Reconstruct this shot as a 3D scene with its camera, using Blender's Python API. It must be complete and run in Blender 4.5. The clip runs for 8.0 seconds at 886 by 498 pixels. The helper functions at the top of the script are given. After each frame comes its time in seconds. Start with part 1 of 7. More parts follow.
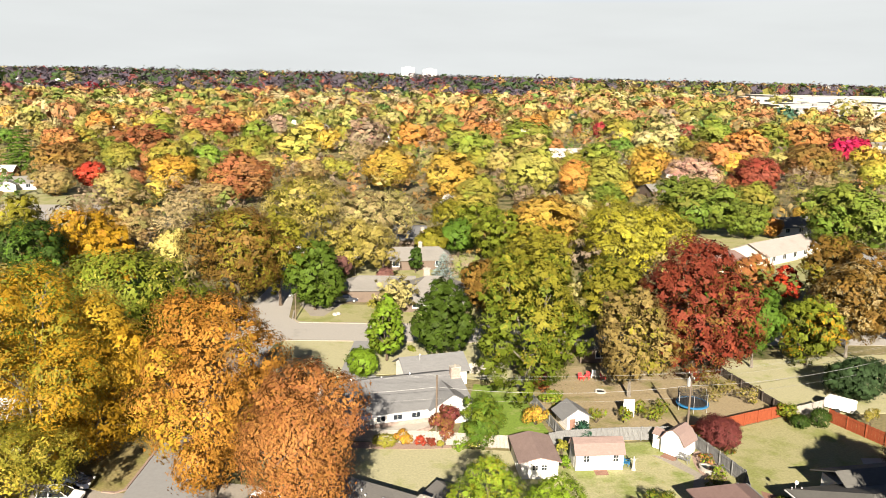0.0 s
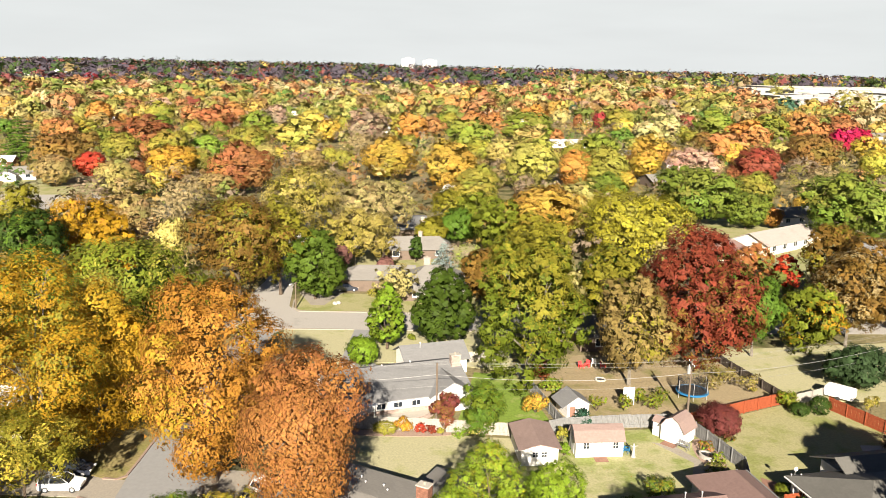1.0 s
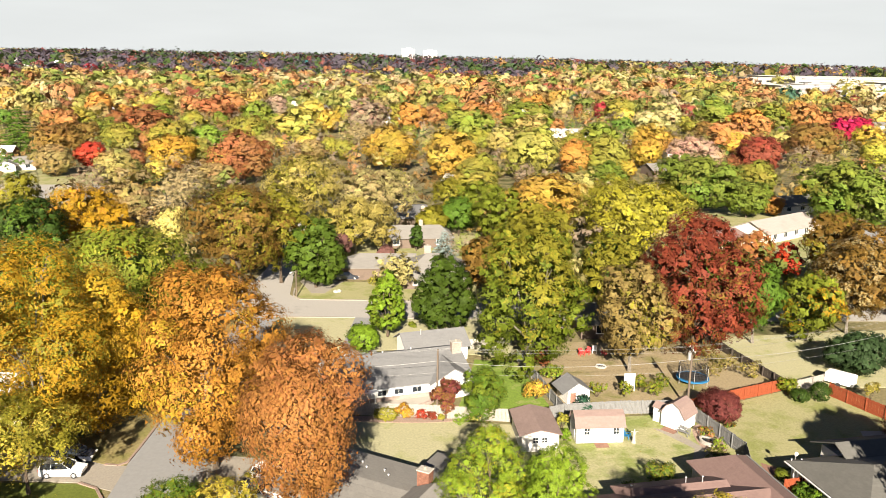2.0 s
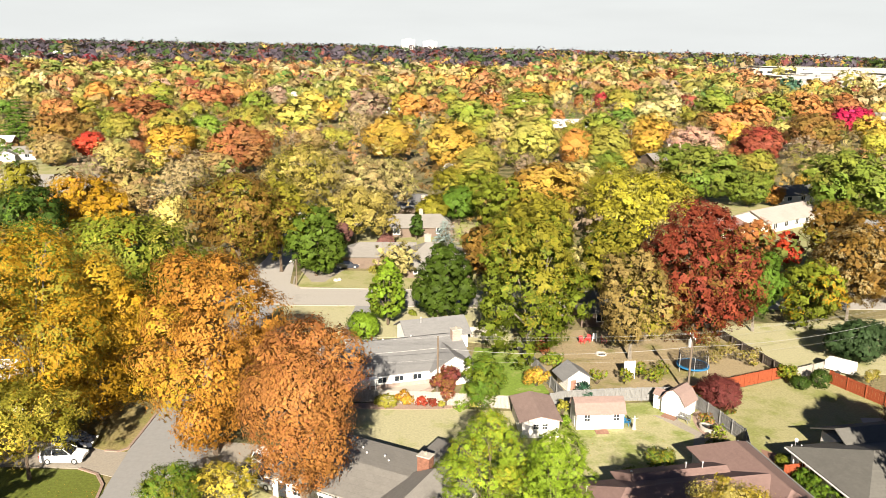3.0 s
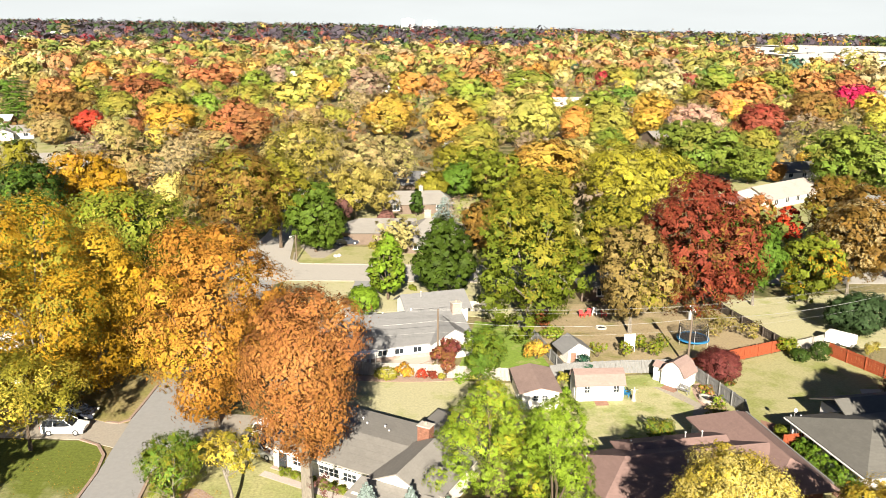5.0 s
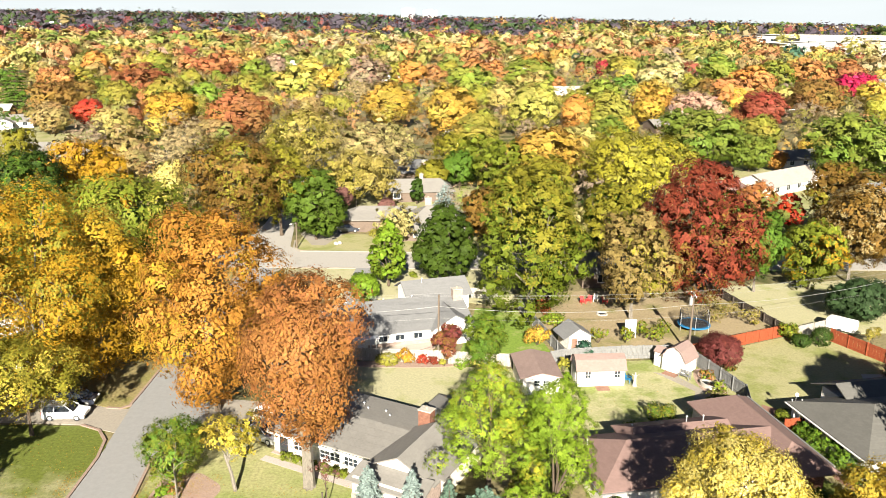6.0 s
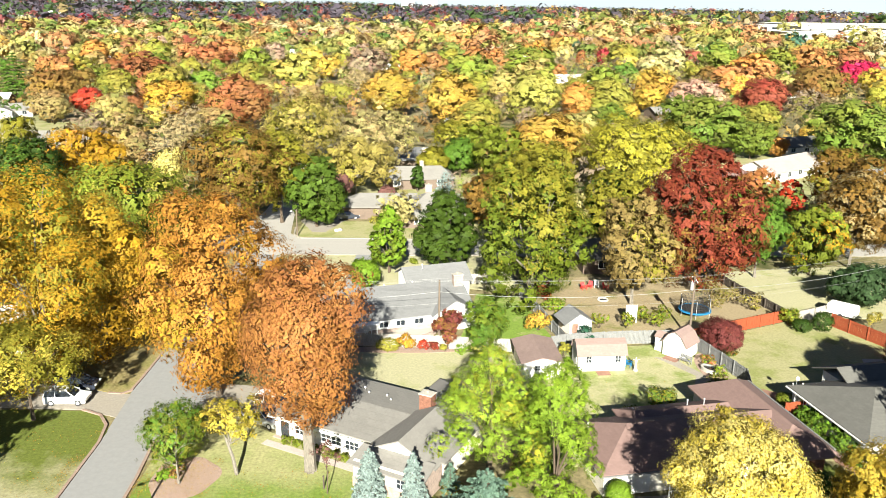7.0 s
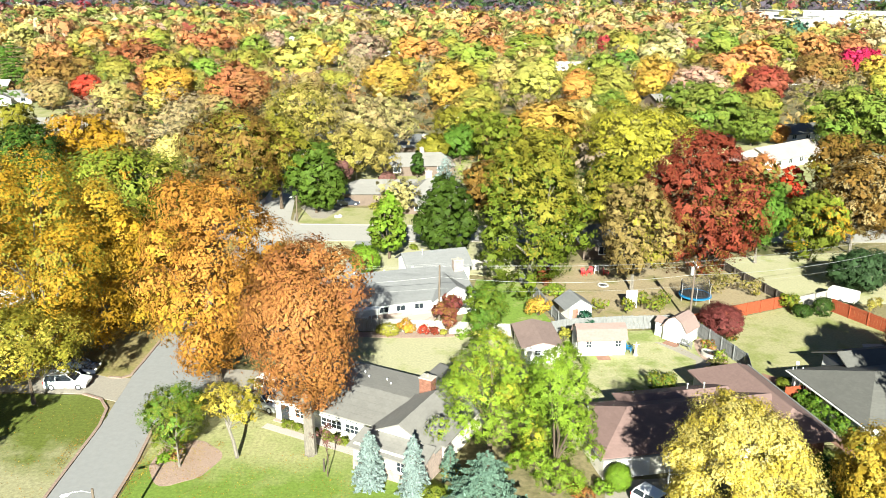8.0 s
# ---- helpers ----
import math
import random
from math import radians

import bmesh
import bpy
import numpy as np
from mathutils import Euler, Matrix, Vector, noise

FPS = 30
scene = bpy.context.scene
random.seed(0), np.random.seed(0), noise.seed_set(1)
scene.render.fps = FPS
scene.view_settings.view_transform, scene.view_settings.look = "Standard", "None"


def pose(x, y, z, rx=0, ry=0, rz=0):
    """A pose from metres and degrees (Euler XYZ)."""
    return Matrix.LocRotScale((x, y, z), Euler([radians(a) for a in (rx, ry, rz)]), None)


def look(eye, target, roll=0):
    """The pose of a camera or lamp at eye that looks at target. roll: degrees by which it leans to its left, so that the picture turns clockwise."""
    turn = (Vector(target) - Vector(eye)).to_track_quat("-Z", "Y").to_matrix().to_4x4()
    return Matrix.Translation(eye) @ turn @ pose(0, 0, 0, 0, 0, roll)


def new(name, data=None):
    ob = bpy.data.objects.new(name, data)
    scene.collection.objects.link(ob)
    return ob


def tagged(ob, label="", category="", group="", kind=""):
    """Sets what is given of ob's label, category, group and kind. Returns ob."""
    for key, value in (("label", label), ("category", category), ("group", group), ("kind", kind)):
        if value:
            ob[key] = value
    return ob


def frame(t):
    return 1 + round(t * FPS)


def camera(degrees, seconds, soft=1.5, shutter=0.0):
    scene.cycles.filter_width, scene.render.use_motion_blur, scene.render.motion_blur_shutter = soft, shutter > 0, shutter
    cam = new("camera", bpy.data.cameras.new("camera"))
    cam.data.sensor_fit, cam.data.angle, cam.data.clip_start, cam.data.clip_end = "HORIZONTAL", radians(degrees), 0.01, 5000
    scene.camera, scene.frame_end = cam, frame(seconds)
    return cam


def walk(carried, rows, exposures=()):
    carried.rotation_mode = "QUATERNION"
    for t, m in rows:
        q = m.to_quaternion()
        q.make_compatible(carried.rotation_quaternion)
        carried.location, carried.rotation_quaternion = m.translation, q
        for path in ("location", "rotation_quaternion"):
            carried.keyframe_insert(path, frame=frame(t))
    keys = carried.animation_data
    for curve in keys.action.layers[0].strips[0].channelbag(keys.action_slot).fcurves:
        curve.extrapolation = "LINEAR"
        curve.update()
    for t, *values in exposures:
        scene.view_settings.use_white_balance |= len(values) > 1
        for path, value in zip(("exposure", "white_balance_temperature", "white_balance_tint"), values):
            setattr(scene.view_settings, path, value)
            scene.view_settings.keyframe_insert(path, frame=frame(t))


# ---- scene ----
cam = camera(58.5, 8.0, soft=0.85)
PATH = [
    (0, (0.062, -0.073, 43.335), (0.064, 1.882, 42.913), 1.0),
    (0.5, (0.07, -0.116, 43.123), (0.072, 1.837, 42.69), 1.0),
    (1, (0.064, -0.103, 42.861), (0.066, 1.848, 42.418), 1.0),
    (1.5, (0.092, -0.115, 42.593), (0.093, 1.832, 42.139), 0.9),
    (3, (0.075, -0.092, 41.74), (0.076, 1.848, 41.254), 0.9),
    (3.5, (0.104, -0.097, 41.483), (0.105, 1.84, 40.986), 0.9),
    (4, (0.126, -0.08, 41.233), (0.127, 1.854, 40.724), 0.8),
    (4.5, (0.155, -0.095, 40.984), (0.156, 1.836, 40.463), 0.8),
    (6, (0.132, -0.03, 40.044), (0.132, 1.891, 39.489), 0.7),
    (6.5, (0.147, 0.018, 39.783), (0.147, 1.936, 39.215), 0.6),
    (7, (0.126, -0.035, 39.484), (0.125, 1.879, 38.904), 0.6),
    (7.5, (0.115, -0.024, 39.234), (0.114, 1.886, 38.64), 0.6),
    (8, (0.133, -0.019, 39.003), (0.132, 1.886, 38.396), 0.6),
]
walk(cam, [(t, look(eye, target, roll)) for t, eye, target, roll in PATH],
     exposures=[(0.0, 1.76, 7200, 12), (3.0, 1.85, 7300, 12), (4.5, 1.93, 7250, 11), (6.5, 2.04, 6800, 7), (8.0, 2.15, 6350, 0)])

# ---- light ----
SUN_ELEVATION = radians(25.5)
world = bpy.data.worlds.new("sky")
scene.world = world
world.use_nodes = True
wn = world.node_tree.nodes
sky = wn.new("ShaderNodeTexSky")
sky.sky_type = "NISHITA"
sky.sun_disc = False
sky.sun_elevation = SUN_ELEVATION
sky.sun_rotation = radians(180)
sky.air_density, sky.dust_density, sky.ozone_density = 0.26, 0.1, 1.0
# thin bright haze low over the horizon, clear sky above
wl = world.node_tree.links
sky_at, sky_xyz, sky_up = wn.new("ShaderNodeTexCoord"), wn.new("ShaderNodeSeparateXYZ"), wn.new("ShaderNodeMapRange")
wl.new(sky_at.outputs["Generated"], sky_xyz.inputs[0])
wl.new(sky_xyz.outputs["Z"], sky_up.inputs["Value"])
sky_up.inputs["From Min"].default_value, sky_up.inputs["From Max"].default_value = 0.09, 0.12
sky_up.inputs["To Min"].default_value, sky_up.inputs["To Max"].default_value = 1.0, 0.0
sky_veil, sky_thin, sky_mix = wn.new("ShaderNodeTexNoise"), wn.new("ShaderNodeMapRange"), wn.new("ShaderNodeMix")
sky_veil.inputs["Scale"].default_value, sky_veil.inputs["Detail"].default_value = 5.0, 6.0
sky_flat = wn.new("ShaderNodeMapping")
sky_flat.inputs["Scale"].default_value = (1, 1, 7)
wl.new(sky_at.outputs["Generated"], sky_flat.inputs["Vector"])
wl.new(sky_flat.outputs["Vector"], sky_veil.inputs["Vector"])
sky_thin.inputs["To Min"].default_value, sky_thin.inputs["To Max"].default_value = 0.92, 1.08
wl.new(sky_veil.outputs["Fac"], sky_thin.inputs["Value"])
haze = wn.new("ShaderNodeMix")
haze.data_type, haze.blend_type = "RGBA", "MULTIPLY"
haze.inputs[0].default_value = 1
haze.inputs[6].default_value = (4.35, 4.85, 5.25, 1)
wl.new(sky_thin.outputs["Result"], haze.inputs[7])
sky_mix.data_type = "RGBA"
wl.new(sky_up.outputs["Result"], sky_mix.inputs[0])
wl.new(sky.outputs["Color"], sky_mix.inputs[6])
wl.new(haze.outputs[2], sky_mix.inputs[7])
wn["Background"].inputs["Strength"].default_value = 0.05
wl.new(sky_mix.outputs[2], wn["Background"].inputs["Color"])
sun = new("sun", bpy.data.lights.new("sun", "SUN"))
sun.data.energy, sun.data.angle, sun.data.color = 5.0, radians(0.53), (1.0, 0.955, 0.88)
sun.matrix_world = look((0, -100, 100 * math.tan(SUN_ELEVATION)), (0, 0, 0))

# ---- materials ----


def surface(name, colour, rough=0.8, metal=0.0, vary=0.25, size=1.0, bump=0.2, second=None, patch=0.0, stretch=(1, 1, 1)):
    """A matte surface with coarse patches of a second colour, fine grain and relief; size in metres."""
    m = bpy.data.materials.new(name)
    m.use_nodes = True
    n, l = m.node_tree.nodes, m.node_tree.links
    b = n["Principled BSDF"]
    b.inputs["Roughness"].default_value, b.inputs["Metallic"].default_value = rough, metal
    b.inputs["Specular IOR Level"].default_value = 0.18
    tc = n.new("ShaderNodeTexCoord")
    mp = n.new("ShaderNodeMapping")
    mp.inputs["Scale"].default_value = stretch
    l.new(tc.outputs["Object"], mp.inputs["Vector"])
    coarse, fine = n.new("ShaderNodeTexNoise"), n.new("ShaderNodeTexNoise")
    for tex, s, d in ((coarse, 1 / (size * 6), 4), (fine, 1 / size * 3, 5)):
        tex.inputs["Scale"].default_value, tex.inputs["Detail"].default_value = s, d
        tex.inputs["Roughness"].default_value = 0.65
        l.new(mp.outputs["Vector"], tex.inputs["Vector"])
    ramp = n.new("ShaderNodeMapRange")
    ramp.inputs["From Min"].default_value, ramp.inputs["From Max"].default_value = 0.58 - 0.3 * patch, 0.72 - 0.3 * patch
    l.new(coarse.outputs["Fac"], ramp.inputs["Value"])
    mix = n.new("ShaderNodeMix")
    mix.data_type = "RGBA"
    mix.inputs[6].default_value = (*colour, 1)
    mix.inputs[7].default_value = (*(second or [c * (1 - vary) for c in colour]), 1)
    l.new(ramp.outputs["Result"], mix.inputs[0])
    grain = n.new("ShaderNodeMapRange")
    grain.inputs["From Min"].default_value, grain.inputs["From Max"].default_value = 0.3, 0.7
    grain.inputs["To Min"].default_value, grain.inputs["To Max"].default_value = 1 - vary, 1 + vary * 0.6
    l.new(fine.outputs["Fac"], grain.inputs["Value"])
    mul = n.new("ShaderNodeMix")
    mul.data_type, mul.blend_type = "RGBA", "MULTIPLY"
    mul.inputs[0].default_value = 1
    l.new(mix.outputs[2], mul.inputs[6])
    l.new(grain.outputs["Result"], mul.inputs[7])
    l.new(mul.outputs[2], b.inputs["Base Color"])
    if bump:
        bp = n.new("ShaderNodeBump")
        bp.inputs["Strength"].default_value, bp.inputs["Distance"].default_value = bump, 0.05 * size
        l.new(fine.outputs["Fac"], bp.inputs["Height"])
        l.new(bp.outputs["Normal"], b.inputs["Normal"])
    return m


def fading(name, near, far, line, width):
    """Grass of two colours that run into one another in ragged patches about a line along y; past it the first colour."""
    m = surface(name, near, 0.95, vary=0.32, size=0.9, second=far)
    n, l = m.node_tree.nodes, m.node_tree.links
    ramp = n["Map Range"]
    at, add, noise_at = n.new("ShaderNodeSeparateXYZ"), n.new("ShaderNodeMath"), ramp.inputs["Value"].links[0].from_socket
    l.new(n["Texture Coordinate"].outputs["Object"], at.inputs[0])
    add.operation = "MULTIPLY_ADD"
    l.new(noise_at, add.inputs[0])
    add.inputs[1].default_value = 20.0
    l.new(at.outputs["Y"], add.inputs[2])
    l.new(add.outputs[0], ramp.inputs["Value"])
    ramp.inputs["From Min"].default_value, ramp.inputs["From Max"].default_value = line + 10 + width / 2, line + 10 - width / 2
    return m


def coursed(name, colour, width, height, mortar, vary=0.3, rough=0.85, axis="roof", joint=None, wear=0.3):
    """Courses of shingles or bricks: rows of the given size, each piece a little different, with weathered patches."""
    m = surface(name, colour, rough, vary=wear, size=0.8, bump=0)
    n, l = m.node_tree.nodes, m.node_tree.links
    b = n["Principled BSDF"]
    before = b.inputs["Base Color"].links[0].from_socket
    tc = n["Texture Coordinate"]
    sep, com = n.new("ShaderNodeSeparateXYZ"), n.new("ShaderNodeCombineXYZ")
    l.new(tc.outputs["Object"], sep.inputs[0])
    add = n.new("ShaderNodeMath")
    l.new(sep.outputs["X"], add.inputs[0])
    l.new(sep.outputs["Y"], add.inputs[1])
    l.new(add.outputs[0], com.inputs["X"])
    up = n.new("ShaderNodeMath")
    up.operation = "MULTIPLY"
    up.inputs[1].default_value = 2.6 if axis == "roof" else 1.0
    l.new(sep.outputs["Z"], up.inputs[0])
    l.new(up.outputs[0], com.inputs["Y"])
    br = n.new("ShaderNodeTexBrick")
    br.inputs["Scale"].default_value = 1
    br.inputs["Brick Width"].default_value, br.inputs["Row Height"].default_value = width, height
    br.inputs["Mortar Size"].default_value = mortar
    br.inputs["Color1"].default_value = (1 - vary, 1 - vary, 1 - vary, 1)
    br.inputs["Color2"].default_value = (1 + vary * 0.5,) * 3 + (1,)
    br.inputs["Mortar"].default_value = (*(joint or (0.55, 0.55, 0.55)), 1)
    l.new(com.outputs[0], br.inputs["Vector"])
    mul = n.new("ShaderNodeMix")
    mul.data_type, mul.blend_type = "RGBA", "MULTIPLY"
    mul.inputs[0].default_value = 1
    l.new(before, mul.inputs[6])
    l.new(br.outputs["Color"], mul.inputs[7])
    l.new(mul.outputs[2], b.inputs["Base Color"])
    bp = n.new("ShaderNodeBump")
    bp.inputs["Strength"].default_value, bp.inputs["Distance"].default_value = 0.5, 0.02
    l.new(br.outputs["Fac"], bp.inputs["Height"])
    bp.invert = True
    l.new(bp.outputs["Normal"], b.inputs["Normal"])
    return m


def leafy(name, rough=0.55, through_light=0.05):
    """Leaves: the tree's own colour, each spray a little lighter, darker, redder or greener."""
    m = bpy.data.materials.new(name)
    m.use_nodes = True
    n, l = m.node_tree.nodes, m.node_tree.links
    b, out = n["Principled BSDF"], n["Material Output"]
    b.inputs["Roughness"].default_value = rough
    b.inputs["Specular IOR Level"].default_value = 0.06
    info, att, geo = n.new("ShaderNodeObjectInfo"), n.new("ShaderNodeAttribute"), n.new("ShaderNodeNewGeometry")
    att.attribute_name = "tint"
    mul = n.new("ShaderNodeMix")
    mul.data_type, mul.blend_type = "RGBA", "MULTIPLY"
    mul.inputs[0].default_value = 1
    l.new(att.outputs["Color"], mul.inputs[6])
    l.new(info.outputs["Color"], mul.inputs[7])
    wob = n.new("ShaderNodeTexWhiteNoise")
    wob.noise_dimensions = "1D"
    l.new(geo.outputs["Random Per Island"], wob.inputs["W"])
    hsv = n.new("ShaderNodeHueSaturation")
    l.new(mul.outputs[2], hsv.inputs["Color"])
    for source, socket, centre, amount in ((geo.outputs["Random Per Island"], "Value", 0.97, 0.40), (wob.outputs["Value"], "Hue", 0.5, 0.032)):
        off, scaled, total = n.new("ShaderNodeMath"), n.new("ShaderNodeMath"), n.new("ShaderNodeMath")
        off.operation, scaled.operation, total.operation = "SUBTRACT", "MULTIPLY", "MULTIPLY_ADD"
        l.new(source, off.inputs[0])
        off.inputs[1].default_value = 0.5
        l.new(off.outputs[0], scaled.inputs[0])
        l.new(att.outputs["Alpha"], scaled.inputs[1])
        l.new(scaled.outputs[0], total.inputs[0])
        total.inputs[1].default_value, total.inputs[2].default_value = amount, centre
        l.new(total.outputs[0], hsv.inputs[socket])
    tc, clump = n.new("ShaderNodeTexCoord"), n.new("ShaderNodeTexNoise")
    l.new(tc.outputs["Object"], clump.inputs["Vector"])
    clump.inputs["Scale"].default_value, clump.inputs["Detail"].default_value, clump.inputs["Roughness"].default_value = 1.6, 5.0, 0.75
    deep = n.new("ShaderNodeMapRange")
    deep.inputs["From Min"].default_value, deep.inputs["From Max"].default_value = 0.32, 0.68
    deep.inputs["To Min"].default_value, deep.inputs["To Max"].default_value = 0.76, 1.14
    l.new(clump.outputs["Fac"], deep.inputs["Value"])
    speck, fleck, both = n.new("ShaderNodeTexNoise"), n.new("ShaderNodeMapRange"), n.new("ShaderNodeMath")
    l.new(tc.outputs["Object"], speck.inputs["Vector"])
    speck.inputs["Scale"].default_value, speck.inputs["Detail"].default_value, speck.inputs["Roughness"].default_value = 4.5, 3.0, 0.8
    fleck.inputs["From Min"].default_value, fleck.inputs["From Max"].default_value = 0.36, 0.64
    fleck.inputs["To Min"].default_value, fleck.inputs["To Max"].default_value = 0.78, 1.16
    l.new(speck.outputs["Fac"], fleck.inputs["Value"])
    both.operation = "MULTIPLY"
    l.new(deep.outputs["Result"], both.inputs[0])
    l.new(fleck.outputs["Result"], both.inputs[1])
    grain = n.new("ShaderNodeMix")
    grain.data_type, grain.blend_type = "RGBA", "MULTIPLY"
    grain.inputs[0].default_value = 1
    l.new(hsv.outputs["Color"], grain.inputs[6])
    l.new(both.outputs[0], grain.inputs[7])
    bp = n.new("ShaderNodeBump")
    bp.inputs["Strength"].default_value, bp.inputs["Distance"].default_value = 0.5, 0.07
    l.new(speck.outputs["Fac"], bp.inputs["Height"])
    l.new(bp.outputs["Normal"], b.inputs["Normal"])
    l.new(grain.outputs[2], b.inputs["Base Color"])
    tr, mix = n.new("ShaderNodeBsdfTranslucent"), n.new("ShaderNodeMixShader")
    l.new(grain.outputs[2], tr.inputs["Color"])
    mix.inputs["Fac"].default_value = through_light
    l.new(b.outputs["BSDF"], mix.inputs[1])
    l.new(tr.outputs["BSDF"], mix.inputs[2])
    l.new(mix.outputs["Shader"], out.inputs["Surface"])
    return m


def plain(name, colour, rough=0.4, metal=0.0, coat=0.0):
    m = bpy.data.materials.new(name)
    m.use_nodes = True
    b = m.node_tree.nodes["Principled BSDF"]
    b.inputs["Base Color"].default_value = (*colour, 1)
    b.inputs["Roughness"].default_value, b.inputs["Metallic"].default_value = rough, metal
    b.inputs["Coat Weight"].default_value = coat
    return m


LEAF = leafy("leaves")
NEEDLE = leafy("needles", 0.5, 0.12)
BARK = surface("bark", (0.08424, 0.06307, 0.04471), 0.9, vary=0.4, size=0.3, bump=0.6, stretch=(1, 1, 0.3))
BARK_PALE = surface("pale_bark", (0.1547, 0.1361, 0.1104), 0.9, vary=0.35, size=0.3, bump=0.5, stretch=(1, 1, 0.3))
EARTH = surface("woodland_floor", (0.1735, 0.1469, 0.07344), 0.95, vary=0.4, size=1.5, second=(0.06307, 0.06566, 0.02102), patch=0.3)
DRY_GRASS = surface("dry_grass", (0.2628, 0.247, 0.1238), 0.95, vary=0.22, size=0.8, second=(0.1894, 0.1994, 0.06833), patch=0.35)
PALE_GRASS = surface("pale_grass", (0.3154, 0.2966, 0.1764), 0.95, vary=0.2, size=0.8, second=(0.247, 0.252, 0.1102), patch=0.2)
GREEN_GRASS = surface("green_grass", (0.135, 0.2, 0.032), 0.95, vary=0.3, size=0.9, second=(0.2628, 0.252, 0.1102), patch=0.14)
BARE_YARD = surface("worn_yard", (0.252, 0.1994, 0.1181), 0.95, vary=0.25, size=0.9, second=(0.1577, 0.1469, 0.05256), patch=0.25)
MULCH = surface("leaf_mulch", (0.2945, 0.2102, 0.1627), 0.95, vary=0.45, size=0.25, bump=0.8)
LEAFY_GRASS = surface("leafy_grass", (0.1102, 0.1339, 0.02362), 0.95, vary=0.35, size=0.9, second=(0.2419, 0.2261, 0.1001), patch=0.3)
FADING_GRASS = fading("green_to_straw_grass", (0.095, 0.115, 0.02), (0.25, 0.235, 0.13), 60.5, 6.0)
FRONT_GRASS = fading("leaf_strewn_green_grass", (0.125, 0.18, 0.03), (0.27, 0.26, 0.12), 60.5, -9.0)
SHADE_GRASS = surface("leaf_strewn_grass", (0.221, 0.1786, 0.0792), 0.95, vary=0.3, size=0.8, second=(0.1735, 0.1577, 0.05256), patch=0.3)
MIXED_GRASS = surface("mixed_grass", (0.2995, 0.2837, 0.1526), 0.95, vary=0.22, size=0.8, second=(0.1786, 0.2052, 0.06307), patch=0.42)
ROAD = surface("weathered_asphalt", (0.209, 0.2075, 0.2013), 0.9, vary=0.08, size=1.6, second=(0.209, 0.209, 0.2036), patch=0.0, bump=0.1)
PALE_ROAD = surface("pale_concrete", (0.301, 0.2836, 0.2542), 0.9, vary=0.1, size=0.9, second=(0.2431, 0.2312, 0.2083), bump=0.1)
DRIVE = surface("drive_concrete", (0.2484, 0.2219, 0.1822), 0.9, vary=0.15, size=0.7, second=(0.2178, 0.1938, 0.1631), bump=0.1)
KERB = surface("kerb_stone", (0.2419, 0.1735, 0.1368), 0.9, vary=0.3, size=0.4)
BRICKPATH = surface("brick_path", (0.2102, 0.1159, 0.08424), 0.9, vary=0.25, size=0.3)
ROOF_TAN = coursed("tan_shingles", (0.1814, 0.1714, 0.1541), 0.9, 0.3, 0.008, 0.06, joint=(0.88, 0.88, 0.88), wear=0.1)
ROOF_GREY = coursed("grey_shingles", (0.1518, 0.1518, 0.1499), 0.9, 0.3, 0.008, 0.06, joint=(0.88, 0.88, 0.88), wear=0.1)
ROOF_BROWN = coursed("brown_shingles", (0.167, 0.1094, 0.09648), 0.9, 0.3, 0.008, 0.06, joint=(0.88, 0.88, 0.88), wear=0.1)
ROOF_DARK = coursed("charcoal_shingles", (0.102, 0.099, 0.089), 0.9, 0.3, 0.008, 0.06, joint=(0.88, 0.88, 0.88), wear=0.1)
ROOF_SHED = coursed("rosy_brown_shingles", (0.2068, 0.1482, 0.1299), 0.9, 0.3, 0.008, 0.06, joint=(0.88, 0.88, 0.88), wear=0.1)
PALE_WOOD = surface("silvered_board", (0.2736, 0.252, 0.221), 0.9, vary=0.3, size=0.25, bump=0.4, stretch=(1, 1, 0.15))
BROWN_WALL = surface("brown_boarding", (0.126, 0.09432, 0.07344), 0.85, vary=0.2, size=0.4, bump=0.2)
PALE_WALK = surface("pale_pink_concrete", (0.36, 0.305, 0.275), 0.9, vary=0.15, size=0.5, second=(0.3, 0.25, 0.22))
ROOF_CREAM = coursed("cream_shingles", (0.3, 0.262, 0.235), 0.9, 0.3, 0.008, 0.06, joint=(0.88, 0.88, 0.88), wear=0.1)
ROOF_WHITE = surface("white_roofing", (0.4382, 0.4263, 0.4018), 0.7, vary=0.08, size=1.0, bump=0.1)
BRICK = coursed("red_brick", (0.1894, 0.08928, 0.06041), 0.23, 0.085, 0.012, 0.3, axis="wall", joint=(0.9, 0.85, 0.8))
PALE_BRICK = coursed("pale_pink_brick", (0.3154, 0.247, 0.2102), 0.23, 0.085, 0.012, 0.15, axis="wall", joint=(1.0, 0.97, 0.93))
WHITE_WALL = coursed("white_siding", (0.679, 0.661, 0.618), 6.0, 0.2, 0.01, 0.04, axis="wall", joint=(0.75, 0.75, 0.75), wear=0.1)
CREAM_WALL = coursed("cream_siding", (0.626, 0.583, 0.496), 6.0, 0.2, 0.01, 0.04, axis="wall", joint=(0.75, 0.75, 0.75), wear=0.12)
TRIM = surface("white_trim", (0.679, 0.67, 0.644), 0.5, vary=0.08, size=0.4, bump=0.05)
GUTTER = surface("grey_gutter", (0.1577, 0.1526, 0.1469), 0.5, vary=0.15, size=0.4, bump=0.05)
GLASS = plain("window_glass", (0.02, 0.025, 0.03), 0.08, 0.0, 0.4)
GREY_WOOD = surface("weathered_board", (0.162, 0.162, 0.157), 0.9, vary=0.35, size=0.25, bump=0.4, stretch=(1, 1, 0.15))
